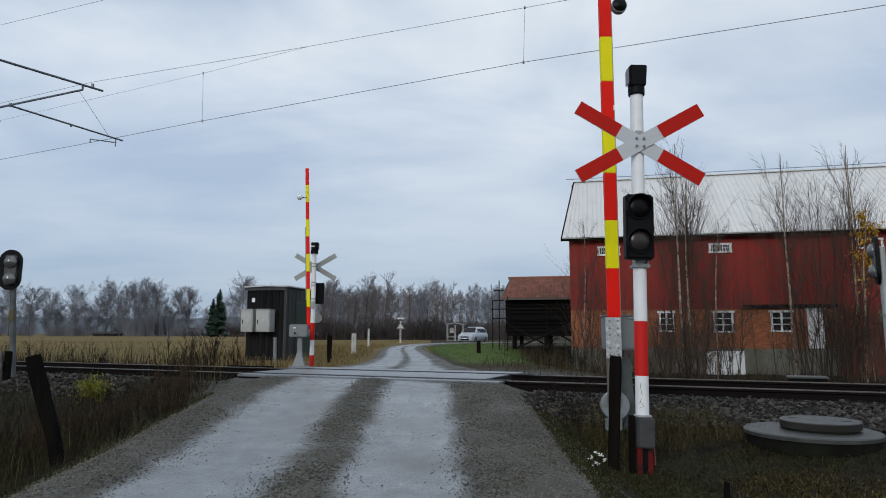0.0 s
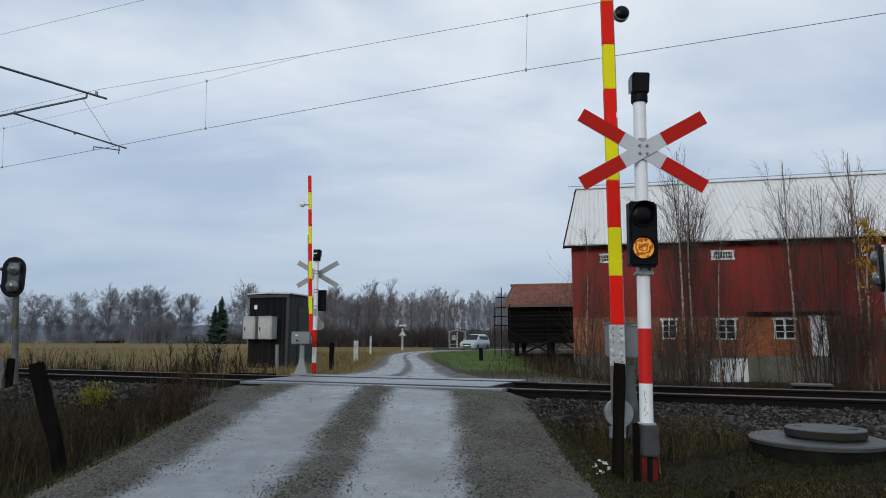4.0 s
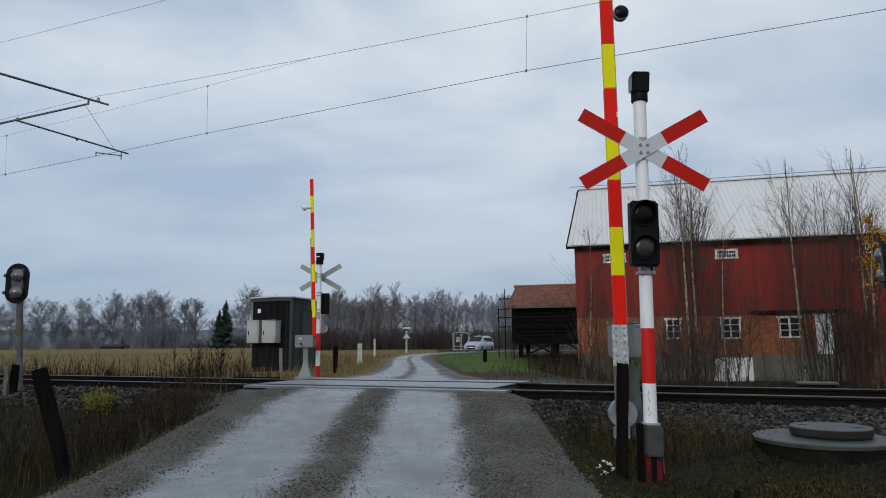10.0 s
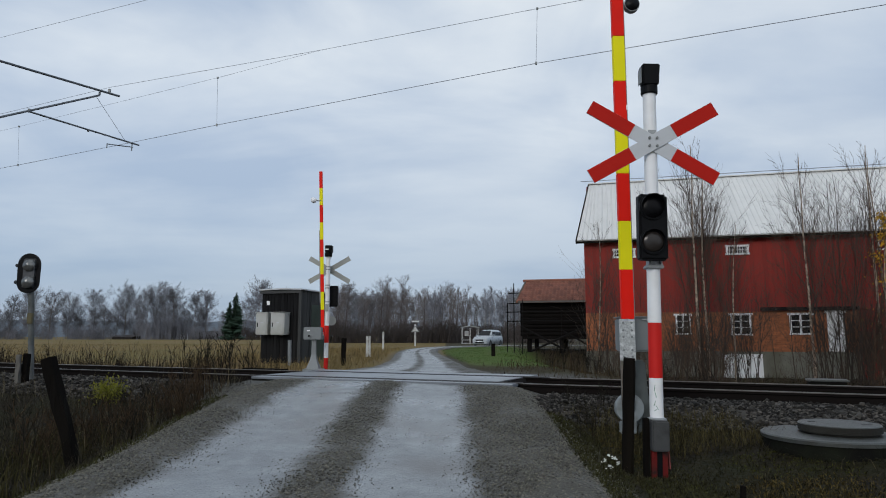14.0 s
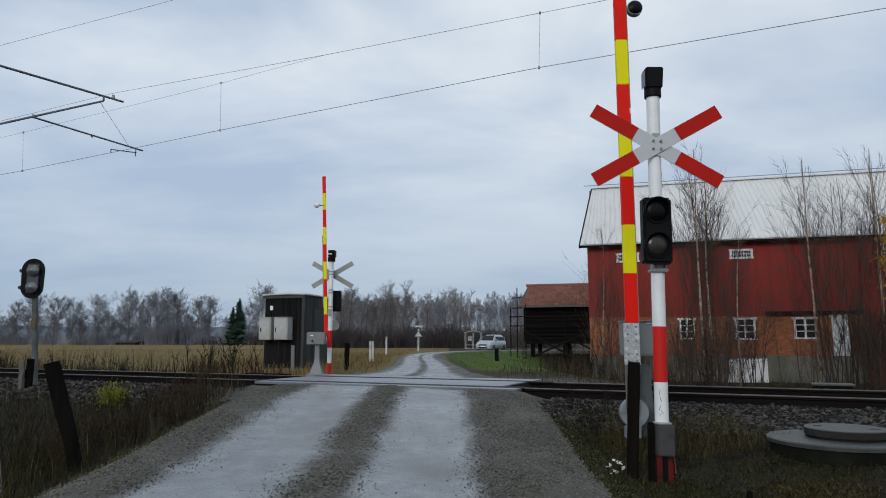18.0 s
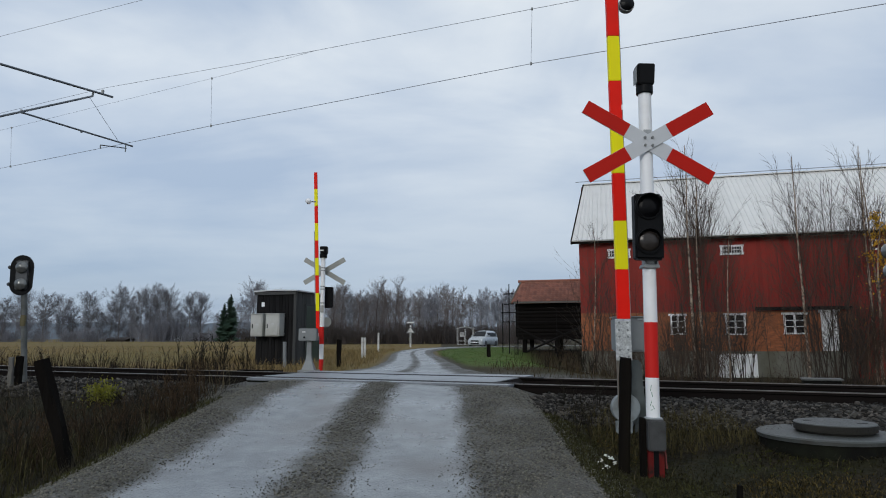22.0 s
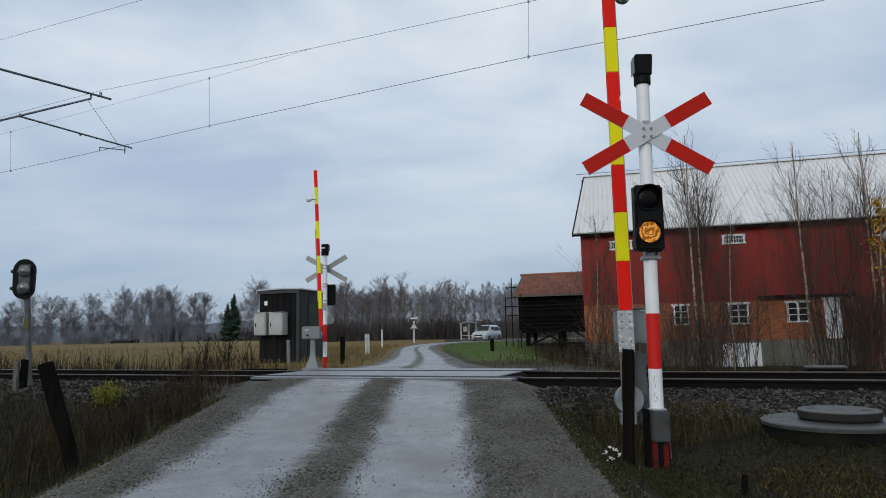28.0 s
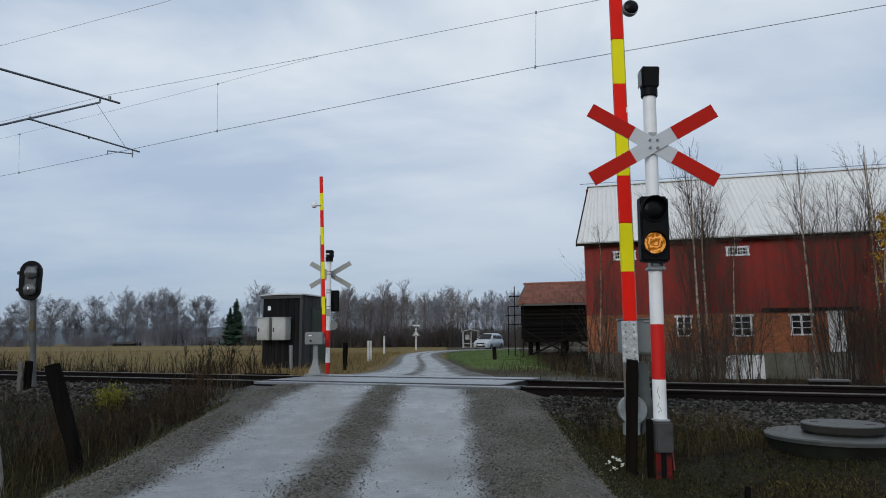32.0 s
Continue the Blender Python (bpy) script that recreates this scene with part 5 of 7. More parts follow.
def barn():
    t = thing("barn", pose(6.95, 32.5, -0.75, 0, 0, -14.5), "red boarded barn on a brick ground floor with pale roof", "barn")
    L, D, off = 26.0, 10.4, 0.75
    z_base, z_brick, z_eave = 0.72 + off, 2.56 + off, 6.32 + off
    holes = [(4.23, 4.83, 1.56, 2.42), (6.68, 7.49, 1.53, 2.42), (9.19, 10.04, 1.56, 2.42)]
    # brick storey in pieces round the openings
    wall = part("brick_wall", box(B(), (L / 2, 0.24, z_base + (z_brick - z_base) / 2), (L, 0.2, z_brick - z_base)), M_BRICK, t)
    edges = [0.0]
    for u0, u1, z0, z1 in holes + [(10.70, 11.40, 0.73, 2.50)]:
        edges += [u0, u1]
    edges.append(11.95)
    for k in range(0, len(edges), 2):
        u0, u1 = edges[k], edges[k + 1]
        part("brick_pier", box(B(), ((u0 + u1) / 2, 0.07, (z_base + z_brick) / 2), (u1 - u0, 0.14, z_brick - z_base)), M_BRICK, wall)
    for u0, u1, z0, z1 in holes:
        part("brick_apron", box(B(), ((u0 + u1) / 2, 0.07, (z_base + z0 + off) / 2), (u1 - u0, 0.14, z0 + off - z_base)), M_BRICK, wall)
        part("brick_lintel", box(B(), ((u0 + u1) / 2, 0.07, (z1 + off + z_brick) / 2), (u1 - u0, 0.14, z_brick - z1 - off)), M_BRICK, wall)
    part("foundation", box(B(), (L / 2, D / 2, z_base / 2), (L + 0.04, D + 0.04, z_base)), M_BASE, t, "damp grey foundation")
    part("side_wall", box(B(), (0.12, D / 2, (z_base + z_eave) / 2), (0.2, D - 0.5, z_eave - z_base)), M_BARNRED, t)
    part("side_wall", box(B(), (L - 0.12, D / 2, (z_base + z_eave) / 2), (0.2, D - 0.5, z_eave - z_base)), M_BARNRED, t)
    part("rear_wall", box(B(), (L / 2, D - 0.1, (z_base + z_eave) / 2), (L - 0.5, 0.2, z_eave - z_base)), M_BARNRED, t)
    ridge = 10.25 + off
    SHORT = 0.50
    for u in (0.02, L - 0.18):
        part("gable", slab(B(), [(0.0, z_eave), (D, z_eave), (D / 2, ridge - 0.1)], 0.16, pose(u + 0.16, 0, 0, 0, 0, 90)), M_BARNRED, t)
    # upper storey: boards
    up = part("boarding", box(B(), (L / 2, 0.10, (z_brick + z_eave) / 2), (L, 0.14, z_eave - z_brick)), M_BARNRED, t)
    me, bw = None, 0.20
    for k in range(60):
        p = part("board", box(B(), (0, 0, 0), (bw - 0.004, 0.03, z_eave - z_brick)), M_BARNRED, up) if me is None else new("board", me)
        me, p.parent = p.data, up
        p.location = (bw * (k + 0.5), 0.012 - 0.005 * (k % 2), (z_brick + z_eave) / 2)
    # boards to the ground on the far end, standing a little forward
    me = None
    for k in range(44):
        p = part("long_board", box(B(), (0, 0, 0), (bw - 0.004, 0.04, z_eave - 0.25)), M_BARNRED, up) if me is None else new("long_board", me)
        me, p.parent = p.data, up
        p.location = (12.0 + bw * (k + 0.5), -0.03 - 0.005 * (k % 2), (z_eave + 0.25) / 2)
    part("drip_board", box(B(), (9.95, -0.10, z_brick + 0.12), (4.0, 0.20, 0.15)), M_BLACK, t, "dark projecting drip ledge")
    for h in holes:
        barn_window(t, h[0], h[1], h[2] + off, h[3] + off)
    door = part("door", box(B(), (11.05, 0.02, 1.62 + off), (0.69, 0.06, 1.76)), M_WINWHITE, t, "white boarded door")
    for k in range(5):
        part("door_board", box(B(), (10.77 + k * 0.14, -0.015, 1.62 + off), (0.13, 0.02, 1.74)), M_WINWHITE, door)
    part("door_casing", box(B(), (11.05, -0.02, 2.54 + off), (0.88, 0.08, 0.12)), M_WINWHITE, door)
    hatch = part("hatch", box(B(), (7.06, -0.05, 0.02 + off), (1.72, 0.05, 1.16)), M_WINWHITE, t, "white boarded hatch")
    for k in range(7):
        part("hatch_board", box(B(), (6.32 + k * 0.246, -0.085, 0.02 + off), (0.234, 0.02, 1.14)), M_WINWHITE, hatch)
    for u0, u1, z0, z1 in ((1.46, 2.42, 5.30, 5.68), (6.66, 7.57, 5.30, 5.68), (13.0, 14.0, 5.32, 5.71)):
        v = part("loft_window", box(B(), ((u0 + u1) / 2, -0.01, (z0 + z1) / 2 + off), (u1 - u0, 0.03, z1 - z0)), M_GLASS, t, "low white-framed loft window")
        for zz in (z0, z1):
            part("casing", box(B(), ((u0 + u1) / 2, -0.04, zz + off), (u1 - u0 + 0.16, 0.05, 0.085)), M_WINWHITE, v)
        for uu in (u0, u1):
            part("casing", box(B(), (uu, -0.04, (z0 + z1) / 2 + off), (0.10, 0.05, z1 - z0)), M_WINWHITE, v)
        for k in range(1, 8):
            uu = u0 + (u1 - u0) * k / 8
            part("glazing_bar", box(B(), (uu, -0.035, (z0 + z1) / 2 + off), (0.025, 0.03, z1 - z0)), M_WINWHITE, v)
        part("glazing_bar", box(B(), ((u0 + u1) / 2, -0.035, (z0 + z1) / 2 + off), (u1 - u0, 0.03, 0.03)), M_WINWHITE, v)
    # roof: ribbed sheets
    bm = slab(B(), [(-0.38, z_eave - 0.16), (D / 2, ridge), (D + 0.38, z_eave - 0.16), (D + 0.3, z_eave - 0.30), (D / 2, ridge - 0.15), (-0.3, z_eave - 0.30)], L + 0.7, pose(L + 0.35, 0, 0, 0, 0, 90))
    for v in bm.verts:
        if v.co.x < 0 and abs(v.co.y - D / 2) < 0.01:
            v.co.x += SHORT
    roof = part("roof", bm, M_ROOF, t, "pale ribbed metal roof")
    sl = math.hypot(D / 2 + 0.38, ridge - z_eave + 0.16)
    ang = math.atan2(ridge - z_eave + 0.16, D / 2 + 0.38)
    bm = B()
    prof = []
    for k in range(4):
        prof += [(k * 0.25, 0.0), (k * 0.25 + 0.16, 0.0), (k * 0.25 + 0.185, 0.035), (k * 0.25 + 0.225, 0.035)]
    prof.append((1.0, 0.0))
    lo = [bm.verts.new((x, 0, z)) for x, z in prof]
    hi = [bm.verts.new((x, sl, z)) for x, z in prof]
    lb = [bm.verts.new((x, 0, z - 0.01)) for x, z in prof]
    for k in range(len(prof) - 1):
        bm.faces.new((lo[k], lo[k + 1], hi[k + 1], hi[k]))
        bm.faces.new((lb[k], lb[k + 1], lo[k + 1], lo[k]))
    me = None
    raked = bm.copy()
    for v in raked.verts:
        if v.co.y > 0.1:
            v.co.x = SHORT + v.co.x * (1 - SHORT)
    edge_sheet = part("roof_sheet", raked, M_ROOF, roof)
    edge_sheet.matrix_local = pose(-0.3, -0.40, z_eave - 0.155) @ Matrix.Rotation(ang, 4, "X")
    for k in range(1, 26):
        p = part("roof_sheet", bm, M_ROOF, roof) if me is None else new("roof_sheet", me)
        me, p.parent = p.data, roof
        p.matrix_local = pose(-0.3 + k * 1.0, -0.40, z_eave - 0.155) @ Matrix.Rotation(ang, 4, "X")
    part("ridge_cap", box(B(), (L / 2 + SHORT / 2, D / 2, ridge + 0.03), (L + 0.7 - SHORT, 0.36, 0.05)), M_ROOF, roof)
    part("fascia", box(B(), (L / 2, -0.36, z_eave - 0.26), (L + 0.7, 0.05, 0.11)), M_DARKWOOD, roof, "dark eaves board")
    bm = slab(B(), [(-0.40, z_eave - 0.34), (D / 2, ridge - 0.14), (D / 2, ridge + 0.05), (-0.40, z_eave - 0.14)], 0.06, pose(-0.33, 0, 0, 0, 0, 90))
    for v in bm.verts:
        if v.co.y > 1:
            v.co.x += SHORT
    part("verge_board", bm, M_DARKWOOD, roof, "dark verge board")
    part("lightning_wire", tube(B(), (-0.3, D / 2, ridge + 0.22), (L, D / 2, ridge + 0.22), 0.02, seg=6), M_WIRE, roof)


barn()


# ---- the log shed with its scaffold of poles ----
M_TILE = material("red_clay_tile", (0.21, 0.080, 0.052), 0.8, vary=0.25, scale=5, bump=0.2, rand=0.28, tint=(0.16, 0.075, 0.05), tint_scale=0.8)
M_LOG = material("black_brown_log", (0.007, 0.006, 0.0055), 0.85, vary=0.5, scale=6, bump=0.3, rand=0.3, spec=0.1)


def shed():
    t = thing("log_shed", pose(5.18, 43.35, 0.45, 0, 0, -14), "dark log shed on stilts with a red tiled roof", "shed")
    L, D, z0, z1, rz = 7.0, 5.0, 1.0, 3.35, 4.78
    me = None
    wall = part("front_wall", box(B(), (L / 2, 0.14, (z0 + z1) / 2), (L - 0.2, 0.12, z1 - z0)), M_LOG, t)
    for k in range(10):
        p = part("log", tube(B(), (-0.25, 0, 0), (L + 0.2, 0, 0), 0.13, seg=10), M_LOG, wall) if me is None else new("log", me)
        me, p.parent = p.data, wall
        p.location = (0, 0.10, z0 + 0.12 + k * 0.24)
    part("side_wall", box(B(), (0.1, D / 2, (z0 + z1) / 2), (0.2, D, z1 - z0)), M_LOG, t)
    part("side_wall", box(B(), (L - 0.1, D / 2, (z0 + z1) / 2), (0.2, D, z1 - z0)), M_LOG, t)
    part("rear_wall", box(B(), (L / 2, D - 0.1, (z0 + z1) / 2), (L - 0.4, 0.2, z1 - z0)), M_LOG, t)
    part("floor_beam", box(B(), (L / 2, D / 2, z0 - 0.1), (L + 0.3, D, 0.2)), M_LOG, t)
    for x in (0.3, 2.4, 4.6, 6.7):
        for y in (0.3, D - 0.3):
            part("stilt", box(B(), (x, y, 0.4), (0.28, 0.28, 1.0), bevel=0.03), M_LOG, t)
    for x in (0.02, L - 0.12):
        part("gable", slab(B(), [(0, z1), (D, z1), (D / 2, rz)], 0.1, pose(x + 0.1, 0, 0, 0, 0, 90)), M_LOG, t)
    bm = slab(B(), [(-0.45, z1 - 0.10), (D / 2, rz), (D + 0.45, z1 - 0.10), (D + 0.4, z1 - 0.2), (D / 2, rz - 0.12), (-0.4, z1 - 0.2)], L + 0.7, pose(L + 0.35, 0, 0, 0, 0, 90))
    for v in bm.verts:
        if v.co.x < 0:
            v.co.x += 0.22 if abs(v.co.y - D / 2) < 0.01 else -0.12
    roof = part("roof", bm, M_TILE, t, "red tiled roof")
    ang = math.atan2(rz - z1 + 0.10, D / 2 + 0.45)
    sl = math.hypot(rz - z1 + 0.10, D / 2 + 0.45)
    bm = B()
    pts = [(0, 0.0), (0.05, 0.035), (0.11, 0.035), (0.16, 0.0), (0.24, -0.01)]
    a = [bm.verts.new((x, 0, z + 0.05)) for x, z in pts]
    b = [bm.verts.new((x, 0.36, z + 0.015)) for x, z in pts]
    c = [bm.verts.new((x, 0, z + 0.03)) for x, z in pts]
    for k in range(4):
        bm.faces.new((a[k], a[k + 1], b[k + 1], b[k]))
        bm.faces.new((c[k], c[k + 1], a[k + 1], a[k]))
    me = None
    base = pose(-0.33, -0.45, z1 - 0.09) @ Matrix.Rotation(ang, 4, "X")
    for j in range(int(sl / 0.33)):
        for k in range(-1, 32):
            if k * 0.24 - 0.33 < -0.50 + 0.40 * j / 8:
                continue
            p = part("roof_tile", bm, M_TILE, roof) if me is None else new("roof_tile", me)
            me, p.parent = p.data, roof
            p.matrix_local = base @ Matrix.Translation((k * 0.24, j * 0.33, 0.0))
    bm = slab(B(), [(-0.47, z1 - 0.22), (D / 2, rz - 0.12), (D / 2, rz + 0.10), (-0.47, z1 - 0.02)], 0.07, pose(-0.34, 0, 0, 0, 0, 90))
    for v in bm.verts:
        v.co.x += 0.22 if v.co.y > 1 else -0.12
    part("verge_board", bm, M_GREYWOOD, roof, "grey verge board")
    part("fascia", box(B(), (L / 2, -0.46, z1 - 0.13), (L + 0.7, 0.04, 0.12)), M_GREYWOOD, roof)
    part("ridge_tile", tube(B(), (-0.35, D / 2, rz + 0.06), (L + 0.35, D / 2, rz + 0.06), 0.10, seg=8), M_TILE, roof)


shed()


def scaffold():
    t = thing("pole_scaffold", pose(4.3, 41.7, 0.45, 0, 0, -4), "grey weathered timber drying rack in front of the shed", "rack")

    def beam(name, a, b, w=0.065):
        a, b = Vector(a), Vector(b)
        part(name, tube(B(), a, b, w / 2, seg=7), M_GREYDARK, t)

    for x, h in ((-0.40, 3.1), (0.02, 4.35), (0.55, 3.3), (3.0, 2.75), (5.0, 2.7)):
        beam("upright", (x, 0, -0.3), (x + 0.03, 0.05, h))
    for z, x0 in ((2.50, -0.5), (1.92, -0.35)):
        beam("rail", (x0, -0.07, z), (5.4, -0.07, z + 0.05))
    for z in (3.7, 3.05):
        beam("short_rail", (-0.30, 0.05, z), (0.35, 0.05, z + 0.02))
    beam("brace", (0.46, -0.12, 1.60), (3.2, -0.12, 0.12), 0.13)
    beam("brace", (4.9, -0.14, 1.75), (1.1, -0.14, 0.05), 0.13)
    beam("brace", (3.0, -0.16, 1.35), (5.2, -0.16, 0.1), 0.12)


M_GREYDARK = material("grey_weathered_pole", (0.012, 0.0115, 0.0115), 0.95, spec=0.1, vary=0.4, scale=8, bump=0.3)
scaffold()

# ---- trees and brush ----
def mesh_np(name, verts, faces, material, parent=None, smooth=False):
    """A mesh object from arrays: verts (n, 3), faces (m, 3 or 4)."""
    me = bpy.data.meshes.new(name)
    k = faces.shape[1]
    me.vertices.add(len(verts))
    me.vertices.foreach_set("co", np.ascontiguousarray(verts, np.float32).ravel())
    me.loops.add(faces.size)
    me.loops.foreach_set("vertex_index", np.ascontiguousarray(faces, np.int32).ravel())
    me.polygons.add(len(faces))
    me.polygons.foreach_set("loop_start", np.arange(0, faces.size, k, dtype=np.int32))
    me.polygons.foreach_set("loop_total", np.full(len(faces), k, np.int32))
    if smooth:
        me.polygons.foreach_set("use_smooth", np.ones(len(faces), bool))
    me.update(calc_edges=True)
    me.materials.append(material)
    ob = new(name, me)
    ob.parent = parent
    return ob


def bars(segs, sides=3):
    """Verts and quads of many tapered bars; segs rows: p0, p1, r0, r1."""
    sg = np.asarray(segs, float)
    p0, p1, r0, r1 = sg[:, :3], sg[:, 3:6], sg[:, 6], sg[:, 7]
    d = p1 - p0
    d /= np.maximum(np.linalg.norm(d, axis=1), 1e-6)[:, None]
    ref = np.where(np.abs(d[:, 2:3]) > 0.9, [[1.0, 0, 0]], [[0, 0, 1.0]])
    u = np.cross(d, ref)
    u /= np.linalg.norm(u, axis=1)[:, None]
    v = np.cross(d, u)
    ang = np.arange(sides) * math.tau / sides
    ring = u[:, None] * np.cos(ang)[None, :, None] + v[:, None] * np.sin(ang)[None, :, None]
    verts = np.concatenate([p0[:, None] + ring * r0[:, None, None], p1[:, None] + ring * r1[:, None, None]], 1)
    base = np.arange(len(sg))[:, None] * 2 * sides
    k = np.arange(sides)
    faces = np.stack([base + k, base + (k + 1) % sides, base + sides + (k + 1) % sides, base + sides + k], -1)
    return verts.reshape(-1, 3), faces.reshape(-1, 4)


def limb(nodes, sides=7):
    """One unbroken tube along nodes of place, direction and radius."""
    k, n = sides, len(nodes)
    ang = np.arange(k) * math.tau / k
    ring = np.stack([np.cos(ang), np.sin(ang), np.zeros(k)], -1)
    v = np.concatenate([np.array(p)[None] + ring * r for p, d, r in nodes])
    i = np.arange(k)
    f = np.concatenate([np.stack([j * k + i, j * k + (i + 1) % k, (j + 1) * k + (i + 1) % k, (j + 1) * k + i], -1) for j in range(n - 1)])
    return v, f


def grow(rnd, segs, p, d, length, r, steps, lift, wob):
    """One bending shoot; gives its nodes."""
    nodes = [(p.copy(), d.copy(), r)]
    for k in range(steps):
        d = (d + Vector((rnd.gauss(0, wob), rnd.gauss(0, wob), rnd.gauss(0, wob) + lift))).normalized()
        q = p + d * (length / steps)
        r1 = r * (1 - 0.8 * (k + 1) / steps) + 0.002
        ra = r * (1 - 0.8 * k / steps) + 0.002
        segs.append((*p, *q, ra, r1))
        p = q
        nodes.append((p.copy(), d.copy(), r1))
    return nodes


def turned(rnd, d, deg):
    """d leant by deg degrees to a random side."""
    ax = d.orthogonal().normalized()
    ax.rotate(Matrix.Rotation(rnd.uniform(0, math.tau), 3, d))
    e = d.copy()
    e.rotate(Matrix.Rotation(radians(deg), 3, ax))
    return e


def ribbons(segs, seed=1):
    """Verts and quads of fine twigs, one narrow strip each, turned at random."""
    sg = np.asarray(segs, float)
    p0, p1 = sg[:, :3], sg[:, 3:6]
    side = np.cross(p1 - p0, np.random.default_rng(seed).normal(size=p0.shape))
    side /= np.maximum(np.linalg.norm(side, axis=1), 1e-6)[:, None]
    v = np.stack([p0 - side * sg[:, 6:7], p0 + side * sg[:, 6:7], p1 + side * sg[:, 7:8], p1 - side * sg[:, 7:8]], 1)
    return v.reshape(-1, 3), np.arange(len(sg) * 4).reshape(-1, 4)


def bare_tree(seed, height, r, limbs, first, reach, spread, sub, twigs, twig_r, lift=0.06, thick=0.32, tail=(0.12, 0.26), wob=0.10, fork=(25, 60), oval=False, kink=1.0, top=0.97):
    """Segments of a leafless tree: trunk and crown."""
    rnd = random.Random(seed)
    trunk, crown = [], []
    nodes = grow(rnd, trunk, Vector((0, 0, -0.2)), Vector((rnd.gauss(0, 0.012), rnd.gauss(0, 0.012), 1)).normalized(), height, r, 12, 0.05, 0.03)
    for k in range(limbs):
        h = first + (top - first) * (k + rnd.random()) / limbs
        i = min(11, int(h * 12))
        p, d, rr = nodes[i]
        q = nodes[i + 1][0]
        p = p.lerp(q, rnd.random())
        ln = reach * height * (1.05 - 0.75 * (h - first) / (1 - first)) * rnd.uniform(0.7, 1.15)
        if oval:
            ln = reach * height * (0.28 + 0.72 * math.sin(math.pi * (0.18 + 0.74 * (h - first) / (1 - first)))) * rnd.uniform(0.75, 1.15)
        ns = grow(rnd, crown, p, turned(rnd, d, rnd.uniform(*spread)), ln, max(rr * thick, twig_r * 1.6), 5, lift, wob)
        for j in range(sub):
            a, da, ra = ns[rnd.randint(1, 4)]
            ns2 = grow(rnd, crown, a, turned(rnd, da, rnd.uniform(*fork)), ln * rnd.uniform(0.25, 0.55), max(ra * 0.5, twig_r), 3, lift * 0.8, 0.14 * kink)
            for _ in range(twigs):
                b, db, rb = ns2[rnd.randint(1, 3)]
                grow(rnd, crown, b, turned(rnd, db, rnd.uniform(20, 60) * (0.4 + 0.6 * kink)), ln * rnd.uniform(*tail), twig_r, 2, 0.03, 0.2 * kink)
    return nodes, crown


def tree_thing(name, trunk, crown, m_trunk, m_crown, label, group="", fine=False):
    t = thing(name, Matrix(), label, "tree", group)
    mesh_np("trunk", *limb(trunk), m_trunk, t, True)
    tagged(mesh_np("crown", *(ribbons(crown) if fine else bars(crown, 3)), m_crown, t), kind="stuff")
    return t


M_TWIG = material("bare_twigs", (0.066, 0.043, 0.030), 0.85, vary=0.3, bump=0)
M_TWIGRED = material("red_brown_twigs", (0.050, 0.029, 0.016), 0.85, vary=0.4, bump=0, rand=0.45)
M_THICKET = material("dark_thicket_stems", (0.034, 0.024, 0.017), 0.85, vary=0.4, bump=0, rand=0.4)
# Far twigs are painted paler and bluer, with the air's haze mixed in.
M_TWIGFAR = material("hazed_far_twigs", (0.165, 0.168, 0.19), 0.9, vary=0.25, scale=0.5, bump=0, rand=0.2)
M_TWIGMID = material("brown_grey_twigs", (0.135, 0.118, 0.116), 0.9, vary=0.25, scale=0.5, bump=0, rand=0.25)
M_BARKMID = material("dark_grey_bark", (0.070, 0.060, 0.055), 0.9, vary=0.3, scale=2, bump=0.1)
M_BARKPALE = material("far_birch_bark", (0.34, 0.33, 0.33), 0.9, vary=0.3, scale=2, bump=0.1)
M_TWIGDARK = material("dark_brush", (0.062, 0.051, 0.047), 0.9, vary=0.3, bump=0, rand=0.3)
M_BIRCH = material("birch_bark", (0.35, 0.27, 0.20), 0.8, vary=0.35, scale=5, stretch=(1, 1, 2.5), bump=0.1, tint=(0.07, 0.05, 0.04), tint_scale=2.2)
M_BARKFAR = material("grey_bark", (0.14, 0.125, 0.12), 0.9, vary=0.3, scale=2, bump=0.1)
M_BARKDARK = material("dark_bark", (0.048, 0.036, 0.028), 0.9, vary=0.3, bump=0.2)
M_YLEAF = material("yellow_leaf", (0.50, 0.28, 0.02), 0.6, vary=0.3, bump=0, spec=0.2)
M_YGREEN = material("yellow_green_leaf", (0.145, 0.145, 0.012), 0.6, vary=0.3, bump=0, spec=0.2)
M_FIR = material("fir_needles", (0.026, 0.060, 0.034), 0.9, vary=0.35, bump=0)


def place(proto, spots):
    """Stand copies of proto at (x, y, z, turn, size); the first is proto itself."""
    for k, (x, y, z, turn, size, *tilt) in enumerate(spots):
        m = pose(x, y, z) @ pose(0, 0, 0, *(tilt or (0,))) @ pose(0, 0, 0, 0, 0, turn)
        if k == 0:
            ob = proto
            ob.matrix_basis = m
        else:
            ob = copy_thing(proto, m)
        ob.scale = (size, size, size)


